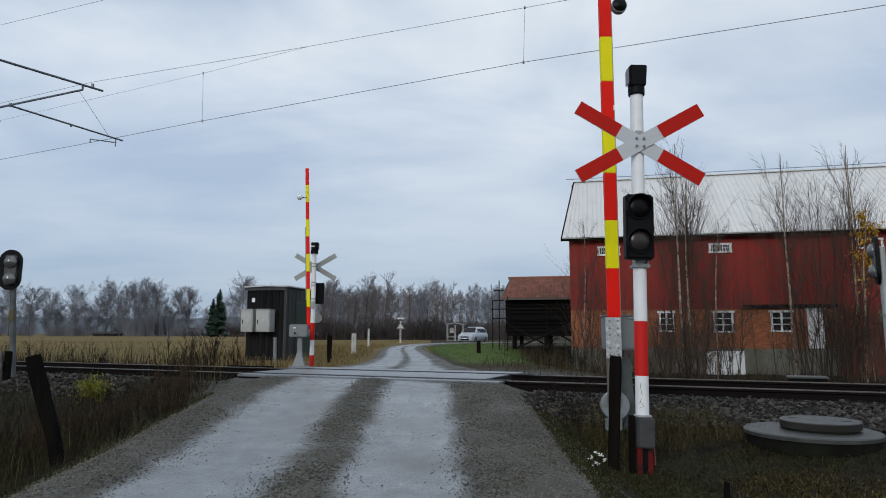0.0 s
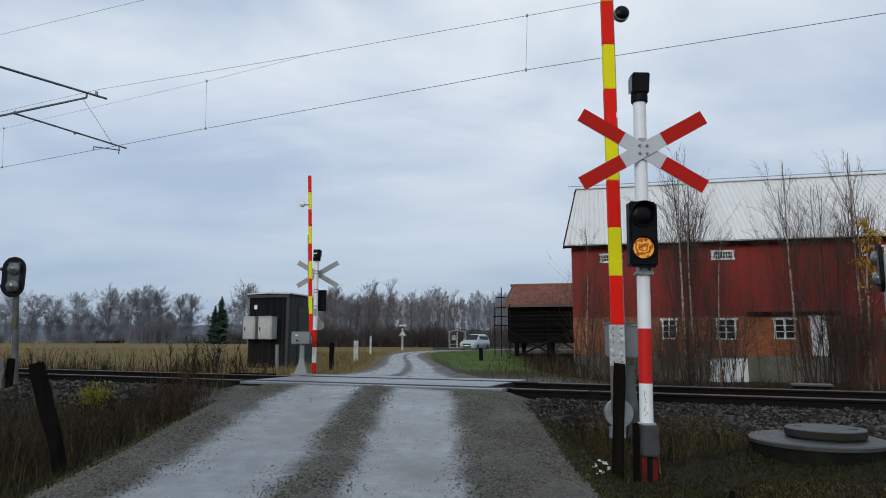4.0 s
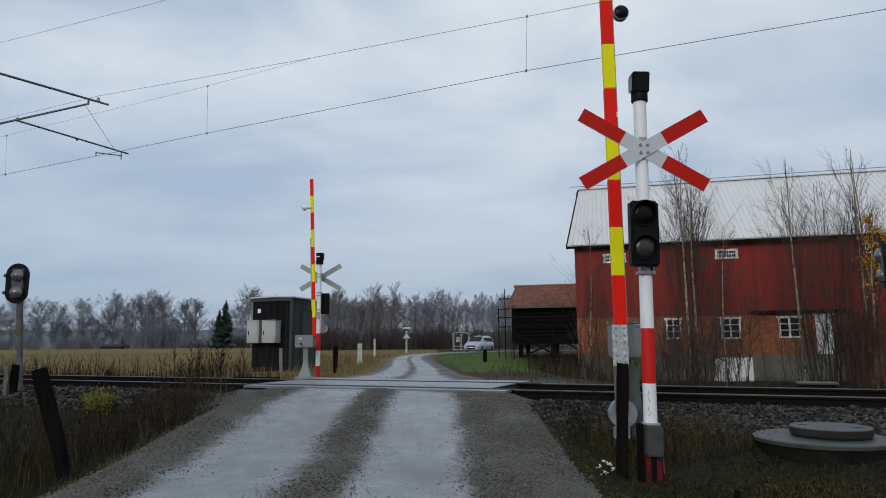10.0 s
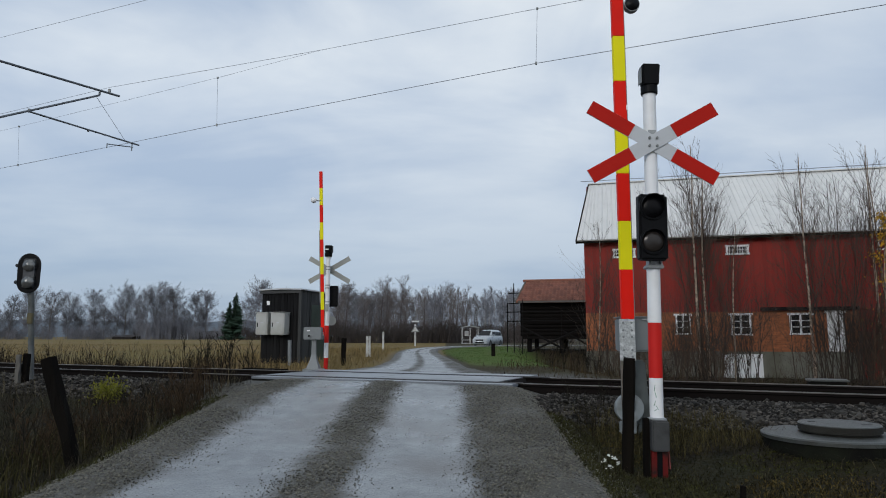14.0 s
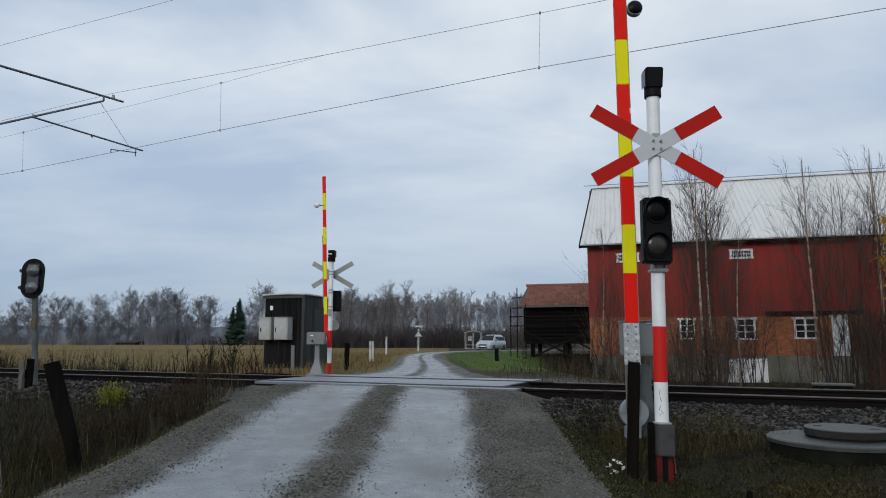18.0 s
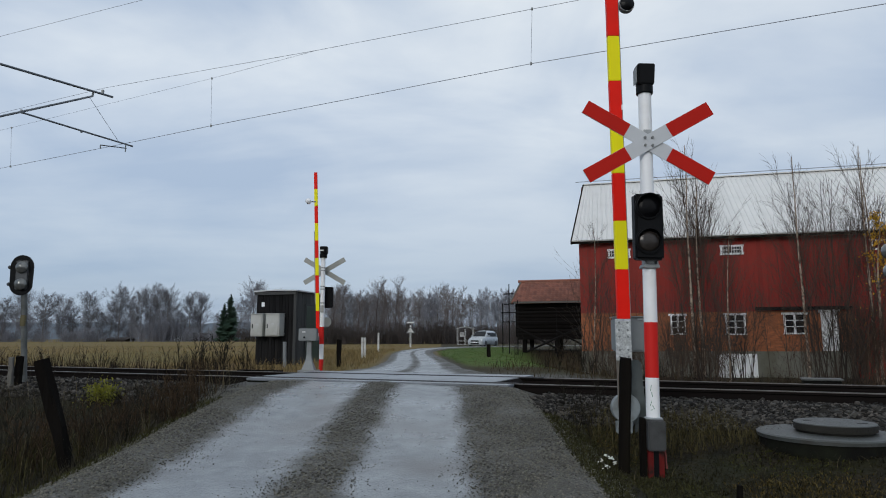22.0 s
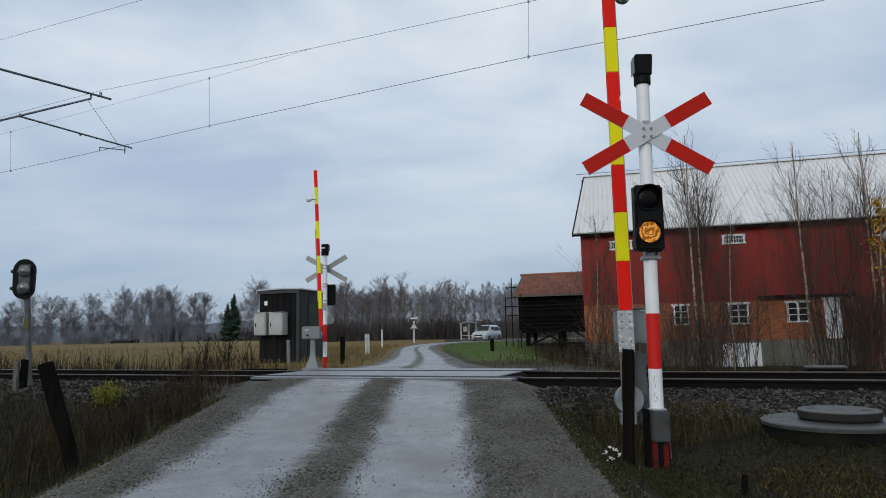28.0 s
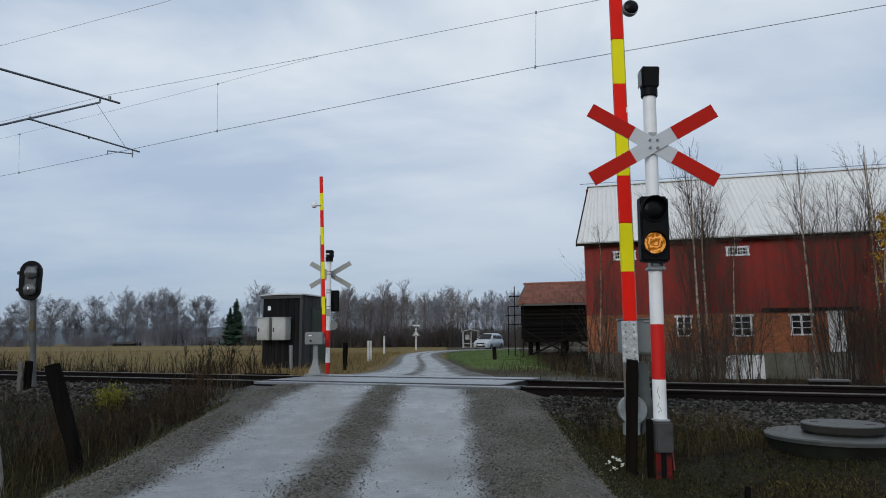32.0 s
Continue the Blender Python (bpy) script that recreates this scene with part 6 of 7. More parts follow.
def birches():
    """Slim birches and dark saplings in front of the barn."""
    rnd = random.Random(5)

    def grown(sd, r, first):
        return bare_tree(sd, 9.3, r, 15, first, 0.40, (12, 34), 6, 3, 0.0032, 0.05, 0.30, (0.08, 0.22), 0.04, (10, 30), False, 0.35, 0.84)

    pale = [tree_thing("birch", *grown(sd, 0.058, 0.22), M_BIRCH, M_TWIG, "slim leafless birch with pale bark before the barn", "birches by the barn") for sd in (11, 23)]
    dark = [tree_thing("sapling", *grown(sd, 0.030, 0.22), M_BARKDARK, M_TWIG, "thin dark leafless sapling before the barn", "saplings by the barn") for sd in (37, 41, 43)]
    # stems fanning out from three stools
    fans = [(11.9, 27.1, 0.6, 2), (14.3, 27.1, 0.62, -2), (8.6, 27.4, 0.5, 1), (12.7, 27.2, 0.42, 3), (13.5, 27.0, 0.5, -3)]
    for cx, cy, n, wide, tall in ((10.5, 26.6, 6, 9, 1.02), (15.6, 26.2, 6, 8, 1.13), (17.9, 25.6, 2, 5, 1.02), (6.4, 26.4, 2, 3, 0.66)):
        for k in range(n):
            u = 2 * (k + rnd.random()) / n - 1
            fans.append((cx + 0.45 * u, cy + rnd.uniform(-0.4, 0.4), tall * rnd.uniform(0.82, 1.05) * (1 - 0.22 * u * u), wide * u))
    for group, places in (
        (pale, ((9.96, 26.0, 1.08, 0.2), (10.34, 26.0, 0.98, 0.8), (14.3, 25.7, 1.02, 0.2), (11.3, 25.9, 0.72, 2.5), (17.75, 26.2, 1.04, -1.2), (6.1, 26.5, 0.72, 0.6), (16.75, 25.4, 1.06, 0.4))),
        (dark, fans),
    ):
        spots = [[] for _ in group]
        for k, (x, y, h, tilt) in enumerate(places):
            spots[k % len(group)].append((x, y, ground_at(x, y), rnd.uniform(0, 360), h * 0.98, rnd.uniform(-1, 1), tilt))
        for p, sp in zip(group, spots):
            place(p, sp)


birches()


def yellow_leaves():
    """A birch that still holds its yellow leaves."""
    rnd = random.Random(9)
    trunk, crown = bare_tree(51, 7.0, 0.06, 22, 0.25, 0.20, (25, 50), 7, 3, 0.006, 0.03)
    t = tree_thing("birch_in_leaf", trunk, crown, M_BIRCH, M_TWIG, "slim birch with the last yellow leaves beyond the track")
    x, y = 16.42, 24.6
    t.matrix_basis = pose(x, y, ground_at(x, y))
    vs, fs = [], []
    for s in rnd.sample(crown, min(len(crown), 2600)):
        if s[2] < 1.2 or (s[2] < 4.3 and rnd.random() > 0.10):
            continue
        c = Vector(s[3:6]) + Vector((rnd.gauss(0, 0.05), rnd.gauss(0, 0.05), rnd.gauss(-0.05, 0.06)))
        e = Euler((rnd.uniform(-1, 1), rnd.uniform(-1, 1), rnd.uniform(0, 6.3))).to_matrix()
        k = rnd.uniform(0.045, 0.075)
        b = len(vs)
        vs += [c + e @ Vector(p) * k for p in ((-0.5, 0, 0.5), (0, 0.1, 0.95), (0.5, 0, 0.5), (0, -0.1, -0.7))]
        fs.append((b, b + 1, b + 2, b + 3))
    mesh_np("leaves", np.array([tuple(v) for v in vs]), np.array(fs), M_YLEAF, t)


yellow_leaves()


def shrub(seed, n, height, r, mt, name, label, group="", twigs=5, foot=0.45):
    rnd = random.Random(seed)
    segs = []
    for _ in range(n):
        a, q = rnd.uniform(0, math.tau), rnd.uniform(0, foot)
        p = Vector((q * math.cos(a), q * math.sin(a), -0.15))
        d = turned(rnd, Vector((0, 0, 1)), rnd.uniform(2, 20))
        ns = grow(rnd, segs, p, d, height * rnd.uniform(0.5, 1.1), r * rnd.uniform(0.6, 1.3), 6, 0.05, 0.07)
        for _ in range(twigs):
            b, db, rb = ns[rnd.randint(2, 5)]
            n2 = grow(rnd, segs, b, turned(rnd, db, rnd.uniform(18, 45)), height * rnd.uniform(0.15, 0.35), max(0.004, rb * 0.5), 3, 0.08, 0.12)
            for _ in range(2):
                c, dc, rc = n2[rnd.randint(1, 3)]
                grow(rnd, segs, c, turned(rnd, dc, rnd.uniform(20, 45)), height * rnd.uniform(0.06, 0.16), 0.0035, 2, 0.05, 0.15)
    t = thing(name, Matrix(), label, "bush", group)
    tagged(mesh_np("growth", *bars(segs, 3), mt, t), kind="stuff")
    return t


def brush():
    rnd = random.Random(21)
    a = [shrub(60 + k, 8, 3.4, 0.0065, M_TWIGRED, "brushwood", "leafless red-brown brushwood thicket along the railway", "brush before the barn", 4) for k in range(4)]
    spots = [[] for _ in a]
    for k in range(34):
        x = rnd.uniform(5.6, 21)
        y = rnd.uniform(20.5, 28.0) - 0.25 * (x - 6)
        if (x < 8.5 and rnd.random() < 0.4) or 0.435 < x / y < 0.50:
            continue
        size = rnd.uniform(0.4, 1.0) * (1.15 if abs(x - 15.6) < 1.4 else 0.9)
        spots[k % 4].append((x, y, ground_at(x, y), rnd.uniform(0, 360), size))
    for k in range(8):
        x = (15.75 if k % 3 else 9.9) + rnd.gauss(0, 0.4)
        y = 24.3 + rnd.gauss(0, 0.5)
        spots[k % 4].append((x, y, ground_at(x, y), rnd.uniform(0, 360), rnd.uniform(0.9, 1.3)))
    for k in range(6):
        x, y = 17.2 + rnd.gauss(0, 0.6), 24.4 + rnd.gauss(0, 0.4)
        spots[k % 4].append((x, y, ground_at(x, y), rnd.uniform(0, 360), rnd.uniform(0.9, 1.4)))
    for k in range(8):
        x, y = 6.9 + rnd.gauss(0, 0.5), 25.5 + rnd.gauss(0, 0.6)
        spots[k % 4].append((x, y, ground_at(x, y), rnd.uniform(0, 360), rnd.uniform(0.5, 0.95)))
    for k in range(14):
        x, y = rnd.uniform(4.2, 7.5), rnd.uniform(17.5, 22)
        spots[k % 4].append((x, y, ground_at(x, y), rnd.uniform(0, 360), rnd.uniform(0.28, 0.48)))
    for k in range(16):
        x, y = rnd.uniform(3.6, 7.5), rnd.uniform(24, 31)
        spots[k % 4].append((x, y, ground_at(x, y), rnd.uniform(0, 360), rnd.uniform(0.28, 0.5)))
    for k in range(20):
        x, y = rnd.uniform(5.0, 16), rnd.uniform(13.5, 19)
        y = max(y, (13.2 - 0.414 * x) / 0.91)
        if 0.435 < x / y < 0.50:
            continue
        spots[k % 4].append((x, y, ground_at(x, y), rnd.uniform(0, 360), rnd.uniform(0.3, 0.62)))
    for p, s in zip(a, spots):
        place(p, s)
    dark = [shrub(70 + k, 9, 3.6, 0.014, M_THICKET, "thicket", "dark leafless many-stemmed thicket before the barn", "thickets before the barn", 6, 0.5) for k in range(3)]
    spots = [[] for _ in dark]
    for cx, n, wide in ((10.1, 5, 0.9), (8.6, 3, 0.5), (14.6, 3, 0.5), (15.95, 5, 0.25), (6.4, 3, 0.5)):
        for k in range(n):
            x, y = cx + rnd.gauss(0, wide), 25.0 + rnd.gauss(0, 0.4)
            spots[k % 3].append((x, y, ground_at(x, y), rnd.uniform(0, 360), rnd.uniform(0.75, 1.25)))
    for p, s in zip(dark, spots):
        place(p, s)


brush()


def far_woods():
    """The bare woods along the field and behind the farm."""
    rnd = random.Random(31)
    label = "tall leafless tree in the far row along the field"
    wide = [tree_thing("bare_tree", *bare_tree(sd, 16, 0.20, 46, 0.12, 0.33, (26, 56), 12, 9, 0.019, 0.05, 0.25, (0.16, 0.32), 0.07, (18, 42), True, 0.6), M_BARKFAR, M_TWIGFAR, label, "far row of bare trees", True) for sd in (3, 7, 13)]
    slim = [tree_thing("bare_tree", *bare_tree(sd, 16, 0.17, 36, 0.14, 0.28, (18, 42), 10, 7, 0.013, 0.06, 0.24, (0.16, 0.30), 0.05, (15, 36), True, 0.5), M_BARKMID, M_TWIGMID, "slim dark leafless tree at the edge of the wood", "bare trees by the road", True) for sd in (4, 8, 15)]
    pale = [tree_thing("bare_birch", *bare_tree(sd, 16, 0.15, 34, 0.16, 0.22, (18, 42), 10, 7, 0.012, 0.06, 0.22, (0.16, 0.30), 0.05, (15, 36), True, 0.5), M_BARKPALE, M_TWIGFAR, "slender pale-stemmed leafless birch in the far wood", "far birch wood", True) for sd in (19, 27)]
    sp = {p: [] for p in wide + slim + pale}

    def at(px, top, depth, kind):
        x = (px - 784) / 1151 * depth * 1.006
        h = (601 - top) / 1151 * depth * (1.06 if depth > 180 else 1.0) + 0.9
        sp[kind].append((x, depth, 0.45, rnd.uniform(0, 360), 0.88 * h / 16))

    for px, top in ((-60, 530), (-22, 528), (18, 530), (56, 511), (90, 523), (123, 526), (142, 546), (169, 521), (186, 548), (206, 536), (222, 511), (244, 528), (260, 522), (276, 508), (292, 520), (308, 514), (326, 550), (345, 524), (364, 522), (410, 552), (432, 535), (454, 503), (474, 515), (500, 522), (525, 530), (545, 526)):
        at(px, top, rnd.uniform(195, 225), wide[rnd.randint(0, 2)])
    px = 590
    while px < 1010:
        birch = px > 845
        top = 513 + (5 if birch else 9) * math.sin(px * 0.07) + rnd.uniform(-8, 12)
        at(px, top, rnd.uniform(118, 150) if birch else rnd.uniform(100, 132), rnd.choice(pale if birch else slim + slim + wide[:1]))
        px += rnd.uniform(7, 11) if birch else rnd.uniform(12, 20)
    px = 580
    while px < 1010:
        at(px, 524 + 4 * math.sin(px * 0.11) + rnd.uniform(-5, 9), rnd.uniform(150, 185), rnd.choice(pale + wide[:1]))
        px += rnd.uniform(6, 10)
    px = -70
    while px < 420:
        at(px, rnd.uniform(546, 562), rnd.uniform(230, 260), rnd.choice(wide))
        px += rnd.uniform(18, 32)
    for px, top, k in ((594, 507, 0), (638, 517, 1), (668, 489, 2), (682, 505, 0), (702, 492, 1), (748, 508, 2), (798, 511, 0), (818, 512, 1)):
        at(px, top, 98, slim[k])
    for p, s in sp.items():
        place(p, s)
    bush = [shrub(80 + k, 40, 3.2, 0.045, M_TWIGDARK, "hedge_bush", "dense dark leafless bush under the far trees", "bushes under the trees", 7, 1.6) for k in range(3)]
    sp = [[] for _ in bush]
    px = 425
    while px < 1000:
        d = rnd.uniform(88, 98) if px > 560 else rnd.uniform(170, 185)
        sp[rnd.randint(0, 2)].append(((px - 784) / 1151 * d, d, 0.4, rnd.uniform(0, 360), rnd.uniform(0.7, 1.15) * (1.35 if px < 560 else 1.0)))
        px += rnd.uniform(6, 11) if px > 560 else 10
    for p, s in zip(bush, sp):
        place(p, s)
    pale = [shrub(90 + k, 40, 3.2, 0.03, M_TWIGFAR, "hedge_bush", "haze-grey leafless bush at the field's far edge", "bushes at the field's edge", 8, 2.0) for k in range(2)]
    sp = [[], []]
    for k in range(56):
        px, d = rnd.uniform(-80, 425), rnd.uniform(190, 225)
        big = 2.0 if 215 < px < 330 else 1.0
        sp[k % 2].append(((px - 784) / 1151 * d, d, 0.4, rnd.uniform(0, 360), rnd.uniform(0.7, 1.5) * big))
    for p, s in zip(pale, sp):
        place(p, s)


far_woods()


def fir_tree(name, x, y, z, h, seed):
    rnd = random.Random(seed)
    t = thing(name, pose(x, y, z), "dark green fir standing among the bare trees", "tree")
    mesh_np("trunk", *bars([(0, 0, -0.2, 0, 0, h * 0.97, 0.16, 0.02)], 7), M_BARKDARK, t)
    vs, fs = [], []
    for k in range(420):
        u = (k + rnd.random()) / 420
        zz = h * (0.10 + 0.88 * u)
        a = rnd.uniform(0, math.tau)
        ln = ((1 - u) ** 0.6 * h * 0.19 * rnd.uniform(0.35, 1.15) + 0.10) * (1.10 + 0.75 * noise.noise((1.3 * math.cos(a), 1.3 * math.sin(a), zz * 0.55 + seed)))
        c, s_ = math.cos(a), math.sin(a)
        w = ln * 0.28 + 0.1
        for dz, sc in ((0, 1.0), (-0.25, 0.8)):
            b = len(vs)
            vs += [(0.05 * c, 0.05 * s_, zz + dz), (ln * 0.6 * c * sc - w * s_, ln * 0.6 * s_ * sc + w * c, zz + dz - ln * 0.25), (ln * c * sc, ln * s_ * sc, zz + dz - ln * 0.22), (ln * 0.6 * c * sc + w * s_, ln * 0.6 * s_ * sc - w * c, zz + dz - ln * 0.32)]
            fs.append((b, b + 1, b + 2, b + 3))
    mesh_np("needles", np.array(vs), np.array(fs), M_FIR, t)


fir_tree("fir", -49.7, 150, 0.45, 9.2, 2)
fir_tree("fir", -48.6, 151, 0.45, 11.4, 12)


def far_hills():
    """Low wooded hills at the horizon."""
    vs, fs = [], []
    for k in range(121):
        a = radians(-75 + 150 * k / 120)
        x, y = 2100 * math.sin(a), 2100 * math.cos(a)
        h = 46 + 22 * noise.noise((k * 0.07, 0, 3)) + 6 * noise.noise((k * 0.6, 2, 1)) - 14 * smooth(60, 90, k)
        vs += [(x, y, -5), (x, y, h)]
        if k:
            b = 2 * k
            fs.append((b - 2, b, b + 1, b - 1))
    return tagged(raw("backdrop", vs, fs, M_HILL), "wooded hills on the horizon with haze in their blue colour", "hills", kind="structure")


# Wood colour shifted to pale blue to carry the distance haze.
M_HILL = material("hazed_wood", (0.21, 0.26, 0.32), 0.95, vary=0.15, scale=0.02, bump=0, spec=0.0)
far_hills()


def farmhouse(px, depth, w, h, roof_h, wall, roof, label, windows=3):
    x = (px - 784) / 1151 * depth
    t = thing("farmhouse", pose(x, depth + 14, 0.45), label, "house", "far houses")
    part("wall", box(B(), (0, 0, h / 2), (w, 6, h)), wall, t)
    part("roof", slab(B(), [(-3.4, h - 0.1), (3.4, h - 0.1), (0, h + roof_h)], w + 0.8, pose(w / 2 + 0.4, 0, 0, 0, 0, 90)), roof, t)
    for k in range(windows):
        win = part("window", box(B(), (-w / 3 + k * w / 3, -3.03, h * 0.55), (0.9, 0.08, 1.0)), M_GLASS, t)
        part("window_frame", box(B(), (-w / 3 + k * w / 3, -3.05, h * 0.55 + 0.55), (1.1, 0.06, 0.12)), M_WINWHITE, win)


M_OLDBROWN = material("old_brown_boards", (0.040, 0.033, 0.030), 0.9, vary=0.3, scale=2, bump=0.2)
farmhouse(281, 186, 3.0, 2.0, 1.3, M_WINWHITE, M_BARKFAR, "small white house among the far trees")
farmhouse(335, 200, 8.0, 1.7, 1.0, M_OLDBROWN, M_OLDBROWN, "low brown outbuilding beyond the stubble field", 0)
farmhouse(182, 190, 6.0, 0.8, 0.6, M_OLDBROWN, M_OLDBROWN, "low dark barn beyond the stubble field", 0)

# ---- ballast, pebbles, grass and weeds ----
def stone_shapes(n, seed):
    rnd = random.Random(seed)
    out = []
    for _ in range(n):
        bm = B()
        sc = (rnd.uniform(0.5, 0.8), rnd.uniform(0.38, 0.6), rnd.uniform(0.25, 0.42))
        for sx in (-1, 1):
            for sy in (-1, 1):
                for sz in (-1, 1):
                    bm.verts.new([c * k * rnd.uniform(0.45, 1.1) for c, k in zip((sx, sy, sz), sc)])
        for _ in range(3):
            bm.verts.new([rnd.uniform(-1.1, 1.1) * k for k in sc])
        bmesh.ops.convex_hull(bm, input=bm.verts)
        bmesh.ops.delete(bm, geom=[v for v in bm.verts if not v.link_faces], context="VERTS")
        bm.verts.index_update()
        vs = np.array([tuple(v.co) for v in bm.verts])
        fs = np.array([[v.index for v in f.verts] for f in bm.faces])
        bm.free()
        out.append((vs, fs))
    return out


def scatter(protos, spots, seed):
    """Join copies of protos at spots (x, y, z, size), each turned at random: verts and faces."""
    rng = np.random.default_rng(seed)
    spots = np.asarray(spots, float)
    pick = rng.integers(0, len(protos), len(spots))
    vs, fs, base = [], [], 0
    for k, (pv, pf) in enumerate(protos):
        sp = spots[pick == k]
        n = len(sp)
        if not n:
            continue
        yaw, tx, ty = rng.uniform(0, math.tau, n), rng.normal(0, 0.38, n), rng.normal(0, 0.38, n)
        c, s_, o = np.cos(yaw), np.sin(yaw), np.ones(n)
        rz = np.stack([c, -s_, 0 * o, s_, c, 0 * o, 0 * o, 0 * o, o], 1).reshape(n, 3, 3)
        rx = np.stack([o, 0 * o, 0 * o, 0 * o, np.cos(tx), -np.sin(tx), 0 * o, np.sin(tx), np.cos(tx)], 1).reshape(n, 3, 3)
        ry = np.stack([np.cos(ty), 0 * o, np.sin(ty), 0 * o, o, 0 * o, -np.sin(ty), 0 * o, np.cos(ty)], 1).reshape(n, 3, 3)
        r = rx @ ry @ rz
        v = np.einsum("nij,vj->nvi", r, pv) * sp[:, 3, None, None] + sp[:, None, :3]
        f = pf[None] + (np.arange(n) * len(pv))[:, None, None] + base
        vs.append(v.reshape(-1, 3))
        fs.append(f.reshape(-1, pf.shape[1]))
        base += n * len(pv)
    return np.concatenate(vs), np.concatenate(fs)


def ballast():
    rng = np.random.default_rng(12)
    n = 14000
    a = np.concatenate([rng.uniform(-30, 14, n), rng.uniform(-2.8, 8.5, 42000), rng.uniform(-20, -8, 13000)])
    s = np.concatenate([rng.uniform(7.9, 12.2, n), rng.uniform(7.72, 9.3, 42000), rng.uniform(7.72, 9.3, 13000)])
    keep = ~((a > -8.8) & (a < -2.6) & (s > 7.4)) & ~((np.abs(s - 9.4) < 0.08) | (np.abs(s - 10.905) < 0.08))
    small = np.concatenate([np.full(n, 0.8), np.full(42000, 0.50), np.full(13000, 0.7)])[keep]
    a, s = a[keep], s[keep]
    x, y = s * NX + a * NY, s * NY - a * NX
    z = ground_z(x, y)
    size = (0.035 + 0.055 * rng.random(len(x)) ** 1.4) * small
    rows = np.stack([x, y, z + size * rng.uniform(0.05, 0.65, len(x)), size], 1)
    t = thing("ballast_bed", Matrix(), "dark wet crushed stone banked along the track", "ballast", kind="structure")
    shapes = stone_shapes(14, 3)
    near = (s < 8.9) & (a > -1.5) & (a < 5.0) & (size > 0.036)
    idx = np.nonzero(near)[0][:300]
    v, f = scatter(shapes, np.delete(rows, idx, 0), 4)
    tagged(mesh_np("crushed_stone", v, f, M_STONE, t), kind="stuff")
    mes = []
    for k, (pv, pf) in enumerate(shapes):
        me = bpy.data.meshes.new("stone")
        me.from_pydata(pv.tolist(), [], pf.tolist())
        me.materials.append(M_STONE1)
        mes.append(me)
    rnd = random.Random(8)
    for i in idx:
        ob = new("stone", mes[rnd.randrange(len(mes))])
        ob.parent = t
        k = rows[i, 3]
        ob.matrix_local = Matrix.LocRotScale(rows[i, :3], Euler((rnd.gauss(0, 0.38), rnd.gauss(0, 0.38), rnd.uniform(0, 6))), (k, k, k))


M_STONE1 = material("single_ballast_stone", (0.045, 0.043, 0.039), 0.85, vary=0.4, scale=3, bump=0.3, bump_scale=9, rand=0.7, spec=0.12)
ballast()


def pebbles():
    """Loose gravel on the road and its shoulders."""
    rng = np.random.default_rng(5)
    n = 100000
    y = 4.0 + 6.6 * rng.random(n) ** 1.35
    u = rng.uniform(-1.32, 1.12, n)
    lane = lane_at(u)
    keep = (rng.random(n) > 0.03 + 0.962 * lane ** 0.55)
    y, u, lane = y[keep], u[keep], lane[keep]
    x = road_x(y) + u * 2.15
    s = x * NX + y * NY
    ok = s < 9.0
    x, y, u = x[ok], y[ok], u[ok]
    size = 0.0075 + 0.019 * rng.random(len(x)) ** 2.8
    size = np.where((lane_at(u) > 0.5) & (size > 0.018), size * 0.55, size)
    edge = np.maximum(0, np.abs(u) - 0.82) / 0.18
    lane = lane_at(u)
    zr = road_z(y) + 0.03 - 0.035 * lane - 0.10 * np.minimum(edge, 1) ** 1.5
    z = np.where(np.abs(u) < 0.96, np.maximum(zr, ground_z(x, y) + 0.006), ground_z(x, y))
    oct_v = np.array([[0.6, 0, 0], [-0.6, 0.1, 0], [0, 0.5, 0], [0.1, -0.5, 0], [0, 0, 0.38], [0, 0, -0.38]])
    oct_f = np.array([[0, 2, 4], [2, 1, 4], [1, 3, 4], [3, 0, 4], [2, 0, 5], [1, 2, 5], [3, 1, 5], [0, 3, 5]])
    v, f = scatter([(oct_v, oct_f)], np.stack([x, y, z + size * 0.15, size], 1), 6)
    ob = mesh_np("loose_gravel", v, f, M_PEBBLE)
    tagged(ob, "loose grey gravel strewn over the lane", "gravel", kind="stuff")


M_PEBBLE = island(material("loose_pebble", (0.094, 0.088, 0.069), 0.6, vary=0.2, bump=0), 0.75)
pebbles()


def blades(name, x, y, h, width, lean, mt, label, seed, z=None, group_cat="grass"):
    """A stand of bent blades rooted at x, y."""
    rng = np.random.default_rng(seed)
    n = len(x)
    if z is None:
        z = ground_z(x, y) + rough_z(x, y)
    p = np.stack([x, y, z - np.minimum(0.02, 0.2 * h)], 1)
    a = rng.uniform(0, math.tau, n)
    side = np.stack([np.cos(a), np.sin(a), np.zeros(n)], 1)
    d = rng.normal(0, lean, (n, 2))
    mid = p + np.stack([d[:, 0] * h * 0.4, d[:, 1] * h * 0.4, h * 0.55], 1)
    tip = p + np.stack([d[:, 0] * h * 1.2, d[:, 1] * h * 1.2, h * (1 - 0.35 * np.abs(d).sum(1))], 1)
    w = (width * rng.uniform(0.6, 1.3, n))[:, None] / 2
    v = np.stack([p - side * w, p + side * w, mid + side * w * 0.75, mid - side * w * 0.75, tip + side * w * 0.25, tip - side * w * 0.25], 1).reshape(-1, 3)
    b = np.arange(n)[:, None] * 6
    f = np.concatenate([b + [0, 1, 2, 3], b + [3, 2, 4, 5]])
    return tagged(mesh_np(name, v, f, mt), label, group_cat, kind="stuff")


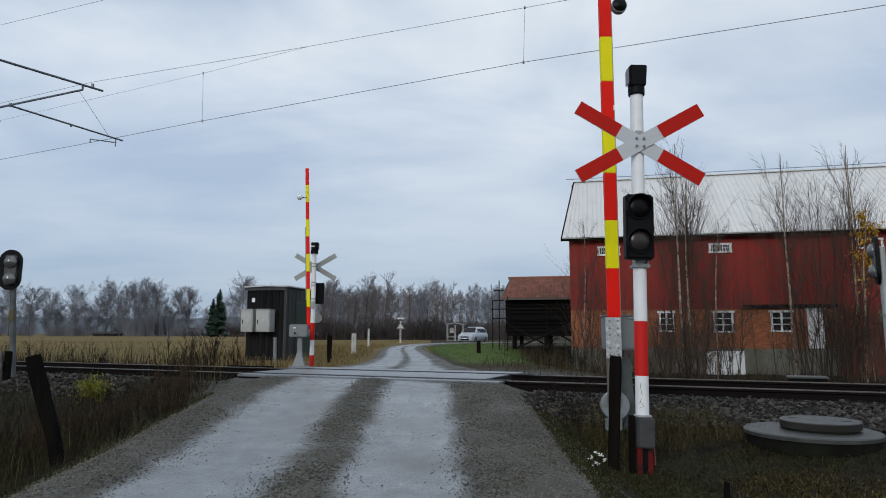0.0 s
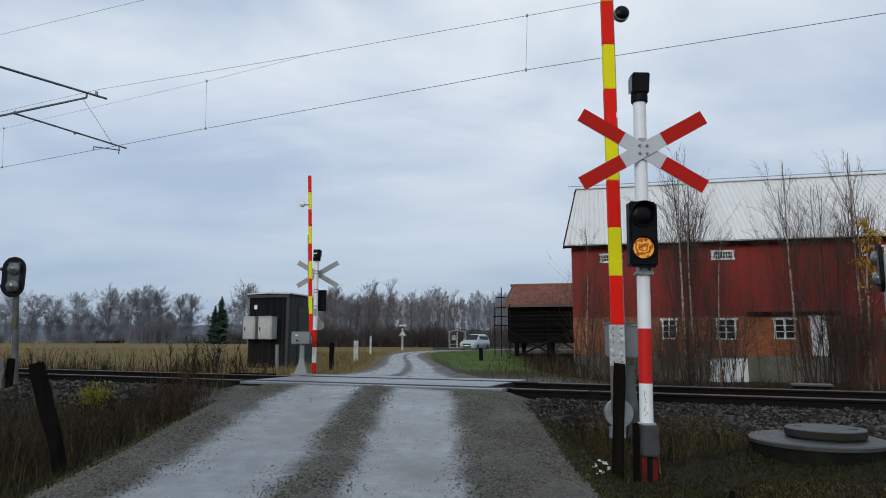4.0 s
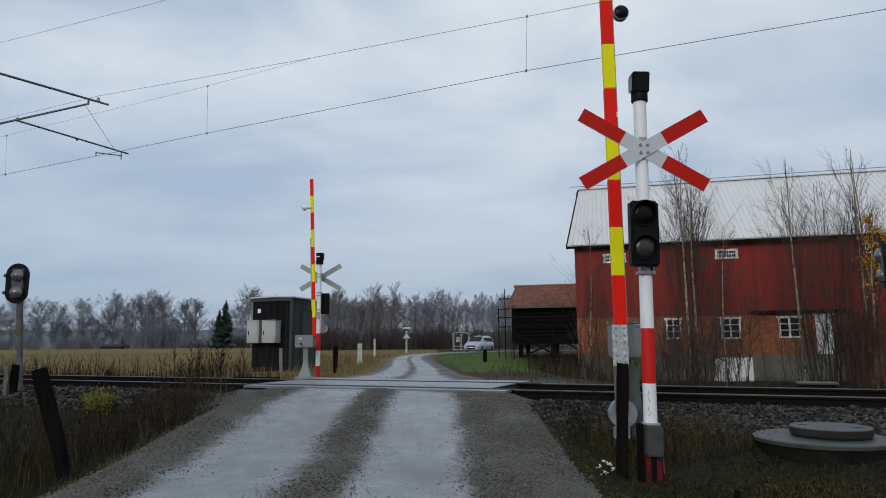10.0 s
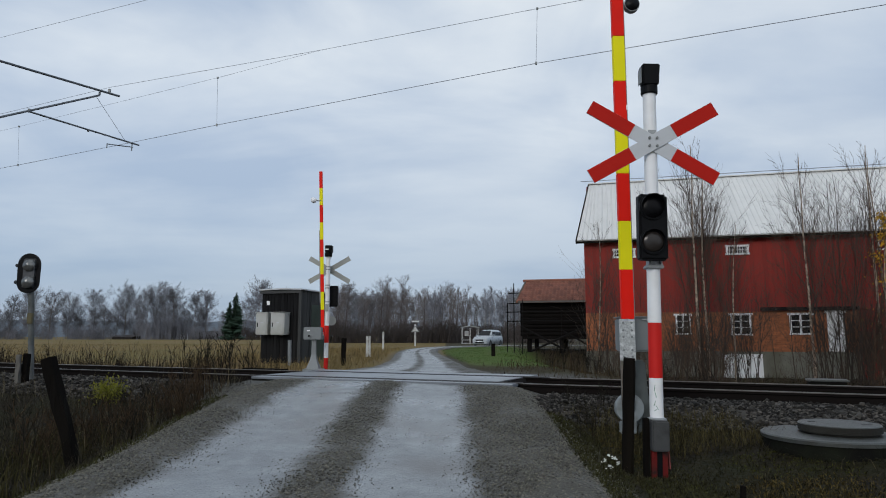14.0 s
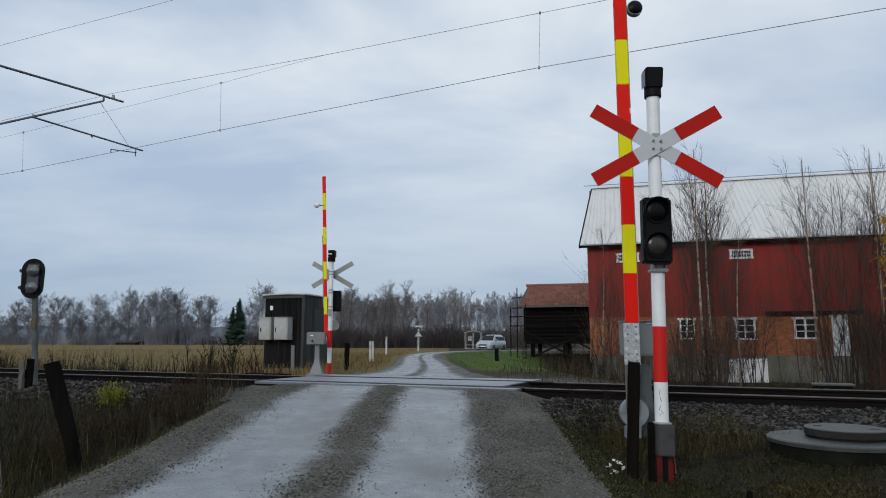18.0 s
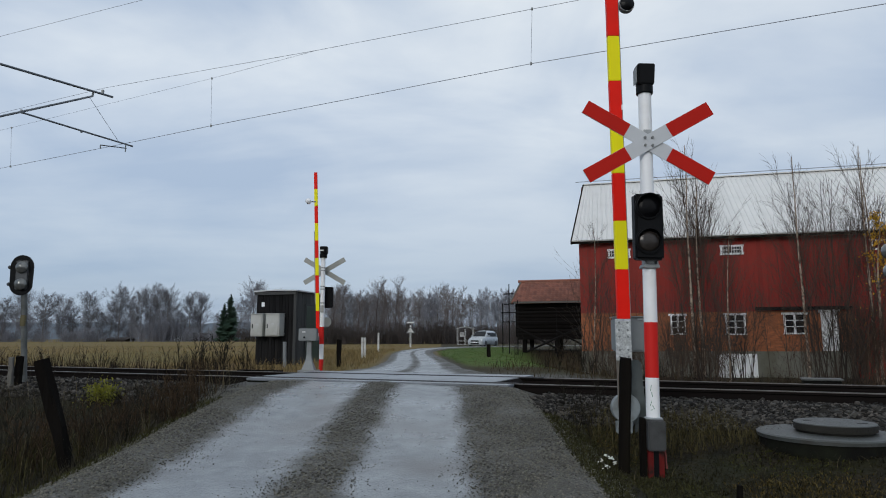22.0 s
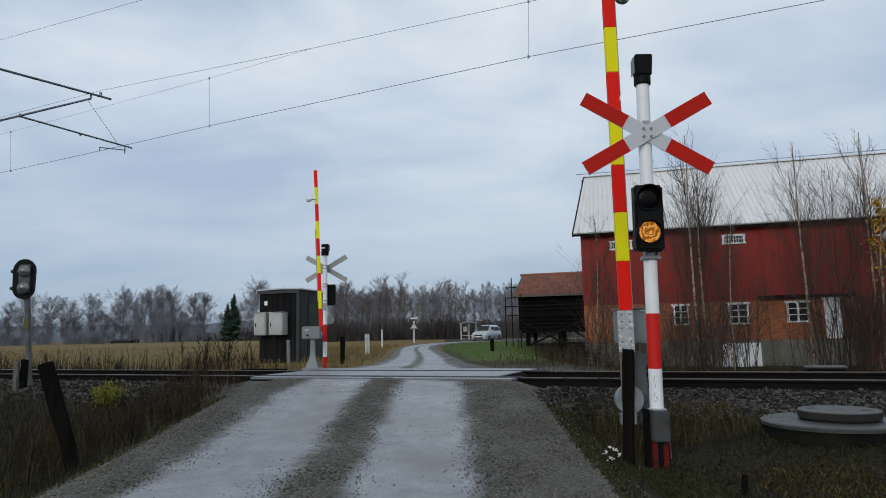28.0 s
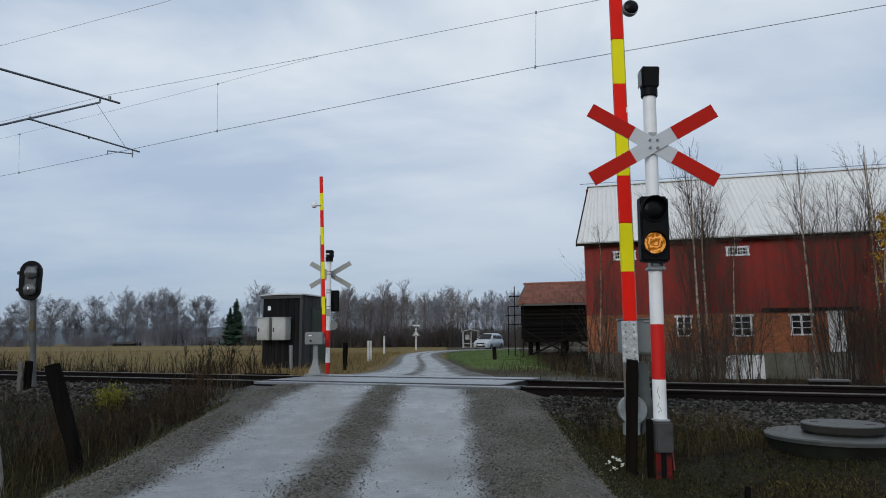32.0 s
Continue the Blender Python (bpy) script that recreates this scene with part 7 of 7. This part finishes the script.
M_DEADGRASS = island(material("dead_grass", (0.034, 0.030, 0.020), 0.9, vary=0.3, bump=0, spec=0.1), 0.7)
M_STALK = island(material("dead_weed_stalk", (0.018, 0.0155, 0.0115), 0.9, vary=0.3, bump=0, spec=0.1), 0.6)
M_RUSTWEED = island(material("rusty_weed", (0.046, 0.031, 0.018), 0.9, vary=0.3, bump=0, spec=0.1), 0.6)
M_DIMGRASS = island(material("dim_green_grass", (0.020, 0.018, 0.007), 0.9, vary=0.3, bump=0, spec=0.1), 0.6)
M_LAWN = island(material("lawn_grass", (0.060, 0.105, 0.022), 0.8, vary=0.3, bump=0, spec=0.1), 0.4)
M_STUBBLE = island(material("straw_stubble", (0.16, 0.112, 0.044), 0.9, vary=0.3, bump=0, spec=0.1), 0.5)


def patch(n, seed, x0, x1, y0, y1, test):
    rng = np.random.default_rng(seed)
    x, y = rng.uniform(x0, x1, n), rng.uniform(y0, y1, n)
    k = test(x, y, x * NX + y * NY, rng.random(n))
    return x[k], y[k], rng


def verge_near(x, y, s, r):
    d = np.abs(x - road_x(y))
    clump = np.sin(x * 3.1 + 1.3 * np.sin(y * 2.3)) * np.sin(y * 2.7 + 0.7 * np.sin(x * 1.9))
    return (s < np.where(x > 0, 7.85, np.where(x > -5.5, 8.5, 7.95))) & (d > np.where(x > 0, 2.0 + 0.5 * r, 2.15 + 0.35 * r + 0.1 * np.clip((y - 8.6) / 1.6, 0, 1))) & (r < 0.75 + 0.35 * clump)


def grasses():
    x, y, rng = patch(80000, 1, -14, -2.8, 3.6, 18, verge_near)
    blades("dead_grass", x, y, rng.uniform(0.06, 0.30, len(x)), 0.0065, 0.65, M_DEADGRASS, "matted dead grass on the ditch bank", 2)
    x, y, rng = patch(7500, 3, -14, -3.2, 4.2, 18, lambda x, y, s, r: verge_near(x, y, s, r) & (s < 7.0 + 0.5 * r))
    blades("dead_weeds", x, y, rng.uniform(0.18, 0.62, len(x)) * np.where(x > -4.2, 0.6, 1.0), 0.006, 0.45, M_STALK, "tall dark dead weed stalks in the ditch", 4)
    x, y, rng = patch(2400, 5, -5.6, -2.9, 7.0, 11.2, lambda x, y, s, r: verge_near(x, y, s, r) & (np.hypot(x + 4.0, (y - 9.0) * 0.6) < 1.0 - 0.5 * r))
    blades("rusty_weeds", x, y, rng.uniform(0.25, 0.75, len(x)), 0.008, 0.18, M_RUSTWEED, "rust-brown withered weeds beside the lane", 6)
    x, y, rng = patch(60000, 7, 1.0, 11.5, 3.4, 8.3, verge_near)
    blades("short_grass", x, y, rng.uniform(0.02, 0.09, len(x)), 0.008, 0.8, M_DIMGRASS, "short dull green grass round the manhole", 8)
    x, y, rng = patch(15000, 9, 1.0, 11.5, 3.4, 8.3, verge_near)
    blades("dry_grass", x, y, rng.uniform(0.03, 0.12, len(x)), 0.006, 0.7, M_DEADGRASS, "dry grass tufts by the barrier foot", 10)
    x, y, rng = patch(4200, 39, 1.6, 11, 3.8, 8.0, lambda x, y, s, r: verge_near(x, y, s, r) & (np.sin(x * 2.7 + 1.1 * np.sin(y * 3.0)) > -0.3))
    blades("dead_weeds", x, y, rng.uniform(0.06, 0.24, len(x)), 0.005, 0.4, M_STALK, "short dark dead weed stalks round the manhole", 40)
    # corner by the crossing deck
    x, y, rng = patch(7000, 11, 1.05, 3.2, 6.6, 9.2, lambda x, y, s, r: (s < 8.15) & (x > 1.3 - 0.12 * (y - 9) + 0.5 * r))
    blades("dry_grass", x, y, rng.uniform(0.06, 0.26, len(x)), 0.007, 0.35, M_CORNER, "dry grass beside the crossing deck", 12)
    x, y, rng = patch(85000, 13, -45, 1.0, 11, 40, lambda x, y, s, r: (s > 12.5) & (s < 15.6) & ((x * NY - y * NX) < -11.5))
    blades("track_weeds", x, y, (0.18 + 0.95 * rng.random(len(x)) ** 2.6) * (0.6 + 0.4 * np.sin(x * 1.3 + np.sin(x * 3.1)) ** 2), 0.012, 0.16, M_TRACKWEED, "dark dead weeds along the far side of the track", 14)
    x, y, rng = patch(30000, 15, -60, 0, 16, 75, lambda x, y, s, r: (s > 14.5) & (np.abs(x - road_x(y)) > 2.2) & (r < 0.9))
    blades("stubble", x, y, rng.uniform(0.04, 0.15, len(x)), 0.022, 0.5, M_STUBBLE, "yellow stubble and dry grass of the field", 16)
    x, y, rng = patch(22000, 17, 0, 12, 14, 40, lambda x, y, s, r: (s > 13.6) & (s < 20) & (x - road_x(y) > 1.6 + 0.16 * (30 - y) * r))
    blades("verge_weeds", x, y, (0.06 + 0.42 * rng.random(len(x)) ** 2) * (0.5 + 0.7 * np.sin(x * 1.7 + 2 * np.sin(y * 0.9)) ** 2), 0.012, 0.4, M_VERGE, "brown withered verge between track and lawn", 18)
    x, y, rng = patch(20000, 19, -2, 5.6, 22, 60, lambda x, y, s, r: (s > 19.5) & (x - road_x(y) > 1.35))
    blades("lawn", x, y, rng.uniform(0.02, 0.06, len(x)), 0.018, 0.6, M_LAWN, "damp green lawn beside the far lane", 20)
    x, y, rng = patch(7000, 21, 4, 24, 12, 30, lambda x, y, s, r: s > 12.6)
    blades("under_brush", x, y, rng.uniform(0.10, 0.4, len(x)), 0.014, 0.25, M_STALK, "dark dead undergrowth before the barn", 22)

    x, y, rng = patch(16000, 31, -9, 0.5, 15.5, 46, lambda x, y, s, r: (s > 14.6) & (np.abs(x - road_x(y)) > 1.35 + 0.5 * r) & (x < road_x(y)))
    blades("field_edge", x, y, rng.uniform(0.08, 0.32, len(x)), 0.016, 0.3, M_FIELDTUFT, "tawny grass tufts along the lane and field edge", 32)
    x, y, rng = patch(9000, 33, -6.5, -2.9, 4.6, 8.2, lambda x, y, s, r: verge_near(x, y, s, r) & (np.sin(x * 2.1 + y) * np.sin(y * 1.7 - x) > 0.15))
    blades("olive_weeds", x, y, rng.uniform(0.12, 0.5, len(x)), 0.008, 0.28, M_OLIVE, "olive-brown withered herbs on the ditch bank", 34)
    # pale straws and mossy edges
    x, y, rng = patch(3600, 23, -13, -3.0, 4.2, 17, verge_near)
    blades("pale_straws", x, y, rng.uniform(0.2, 0.65, len(x)), 0.005, 0.3, M_STRAW, "thin pale straws among the dark weeds", 24)
    x, y, rng = patch(52000, 35, 2.0, 10, 3.6, 7.4, lambda x, y, s, r: verge_near(x, y, s, r) & (np.sin(x * 2.3 + 0.8) * np.sin(y * 2.9 + x) > 0.45))
    blades("green_tufts", x, y, rng.uniform(0.012, 0.045, len(x)), 0.008, 0.7, M_TUFT, "low green tufts in the withered grass", 36)
    x, y, rng = patch(600, 25, 1.2, 10, 3.6, 8.3, verge_near)
    blades("pale_straws", x, y, rng.uniform(0.05, 0.17, len(x)), 0.004, 0.6, M_STRAW, "thin pale straws in the short grass", 26)
    x, y, rng = patch(70000, 37, 1.6, 9, 3.8, 7.6, lambda x, y, s, r: verge_near(x, y, s, r) & (np.sin(x * 1.9 + 2.1) * np.sin(y * 2.2 + 0.6 * x + 1.0) > 0.15 + 0.5 * r))
    blades("ochre_moss", x, y, rng.uniform(0.015, 0.06, len(x)), 0.011, 0.6, M_OCHRE, "low ochre moss and leaf litter in the grass", 38)
    x, y, rng = patch(9000, 27, -3.6, -2.6, 4.4, 9, lambda x, y, s, r: (s < 8.2) & (r < 0.9 - 0.9 * np.abs(x + 3.05)))
    blades("edge_moss", x, y, rng.uniform(0.015, 0.08, len(x)), 0.010, 0.5, M_MOSS, "low mossy green growth at the lane's edge", 28)
    x, y, rng = patch(95000, 29, 0.45, 2.3, 3.6, 8.8, lambda x, y, s, r: (s < 8.6) & (r < 0.85 - 0.9 * np.abs(x - 1.4)))
    blades("edge_moss", x, y, rng.uniform(0.010, 0.045, len(x)), 0.010, 0.6, M_MOSS, "low mossy growth on the gravel shoulder", 30)


M_OCHRE = island(material("ochre_moss", (0.085, 0.062, 0.020), 0.9, vary=0.3, bump=0, spec=0.1), 0.6)
M_CORNER = island(material("tawny_olive_grass", (0.062, 0.052, 0.023), 0.9, vary=0.3, bump=0, spec=0.1), 0.6)
M_TUFT = island(material("green_tuft", (0.058, 0.060, 0.014), 0.9, vary=0.3, bump=0, spec=0.1), 0.6)
M_OLIVE = island(material("olive_herb", (0.040, 0.036, 0.014), 0.9, vary=0.3, bump=0, spec=0.1), 0.6)
M_VERGE = island(material("withered_verge", (0.046, 0.034, 0.018), 0.9, vary=0.3, bump=0, spec=0.1), 0.6)
M_TRACKWEED = island(material("brown_track_weed", (0.022, 0.0145, 0.0115), 0.9, vary=0.3, bump=0, spec=0.1), 0.6)
M_FIELDTUFT = island(material("tawny_tuft", (0.18, 0.135, 0.062), 0.9, vary=0.3, bump=0, spec=0.1), 0.6)
M_STRAW = island(material("pale_straw", (0.115, 0.095, 0.055), 0.9, vary=0.3, bump=0, spec=0.1), 0.5)
M_MOSS = island(material("moss_green", (0.044, 0.043, 0.017), 0.9, vary=0.3, bump=0, spec=0.1), 0.6)
grasses()


def weed_plants():
    """Taller branching weeds standing by themselves."""
    rnd = random.Random(14)
    a = [shrub(120 + k, 3, 0.95, 0.0045, M_STALK, "tall_weed", "tall dead branching weed beside the track", "tall weeds", 6) for k in range(3)]
    spots = [[] for _ in a]

    def add(x, y, size):
        spots[rnd.randrange(3)].append((x, y, ground_at(x, y), rnd.uniform(0, 360), size))

    for _ in range(18):
        y = rnd.uniform(7.6, 10.0)
        add(rnd.uniform(-5.0, -3.1 - 0.35 * max(0, y - 8.6)), y, rnd.uniform(0.4, 0.7))
    for _ in range(9):
        s, al = rnd.uniform(12.4, 13.0), rnd.uniform(-13.4, -11.3)
        add(*sa(s, al), rnd.uniform(0.8, 1.5))
    for _ in range(60):
        s, al = rnd.uniform(12.6, 14.5), rnd.uniform(-45, -11)
        add(*sa(s, al), rnd.uniform(0.4, 1.05))
    for _ in range(46):
        add(rnd.uniform(-12, -4.0), rnd.uniform(4.8, 11), rnd.uniform(0.5, 1.0))
    for _ in range(14):
        add(rnd.uniform(1.35, 2.4), rnd.uniform(6.8, 8.7), rnd.uniform(0.25, 0.5))
    for _ in range(26):
        add(rnd.uniform(2.6, 8), rnd.uniform(17, 24), rnd.uniform(0.6, 1.3))
    for p, s in zip(a, spots):
        place(p, s)
    rust = [shrub(130 + k, 5, 0.75, 0.006, M_RUSTWEED, "rusty_herb", "rust-brown withered herb on the ditch bank", "rusty herbs", 8, 0.25) for k in range(2)]
    spots = [[], []]
    for k in range(16):
        y = rnd.uniform(6.6, 10.0)
        x = rnd.uniform(-5.4, -3.1 - 0.35 * max(0, y - 8.6))
        spots[k % 2].append((x, y, ground_at(x, y), rnd.uniform(0, 360), rnd.uniform(0.5, 1.0)))
    for p, s in zip(rust, spots):
        place(p, s)


weed_plants()


def leafy_bush():
    rnd = random.Random(3)
    t = shrub(140, 9, 0.36, 0.006, M_STALK, "leafy_bush", "small bush with yellow-green leaves by the ballast", "", 6)
    x, y = -5.55, 10.9
    t.matrix_basis = pose(x, y, ground_at(x, y) + 0.05)
    vs, fs = [], []
    for _ in range(900):
        c = Vector((rnd.gauss(0, 0.125), rnd.gauss(0, 0.12), 0.17 + rnd.gauss(0, 0.095)))
        e = Euler((rnd.uniform(-1, 1), rnd.uniform(-1, 1), rnd.uniform(0, 6.3))).to_matrix()
        k = rnd.uniform(0.016, 0.032)
        b = len(vs)
        vs += [tuple(c + e @ Vector(p) * k) for p in ((-0.5, 0, 0), (0, 0.1, 0.8), (0.5, 0, 0), (0, -0.1, -0.7))]
        fs.append((b, b + 1, b + 2, b + 3))
    mesh_np("leaves", np.array(vs), np.array(fs), M_YGREEN, t)


leafy_bush()


def flowers():
    """White yarrow heads at the edge of the lane."""
    rnd = random.Random(4)
    for k, (x, y, h) in enumerate(((1.33, 5.70, 0.35), (1.38, 5.72, 0.39), (1.42, 5.68, 0.37), (1.45, 5.70, 0.33), (1.37, 5.66, 0.31), (1.21, 5.62, 0.25), (1.24, 5.64, 0.27))):
        g = ground_at(x, y)
        h -= g
        f = thing("yarrow", pose(x, y, g), "white yarrow flower on a thin stem by the lane", "flower", "yarrow flowers")
        part("stem", tube(B(), (0, 0, -0.02), (rnd.uniform(-0.02, 0.02), 0, h), 0.004, seg=5), M_DIMGRASS, f)
        bm = B()
        for _ in range(9):
            lathe(bm, [(0.0, 0.0), (0.010, 0.005), (0.0, 0.010)], pose(rnd.gauss(0, 0.013), rnd.gauss(0, 0.013), h + rnd.gauss(0, 0.008)), 6)
        part("flower_head", bm, M_PETAL, f)


M_PETAL = material("white_petal", (0.66, 0.66, 0.60), 0.7, vary=0.1, bump=0)
flowers()


def motions():
    """The amber lamp turns its lit face to the road once every 1.343 s."""
    rows = [(0.0, 0)]
    k = 0
    while True:
        c = 1.18 + 1.343 * k
        steps = [(-0.20, 0), (-0.16, 62), (-0.12, 124), (-0.08, 180), (0.12, 180), (0.16, 238), (0.20, 300), (0.24, 360)]
        if c + 0.24 > 32.0:
            rows += [(c + dt, a) for dt, a in steps if c + dt < 31.99] + [(32.0, 180)]
            break
        rows += [(c + dt, a) for dt, a in steps]
        k += 1
    x, y, z = LAMP_AT
    walk(lamp_drum, [(t, pose(x, y, z, 0, 0, a)) for t, a in rows])


motions()
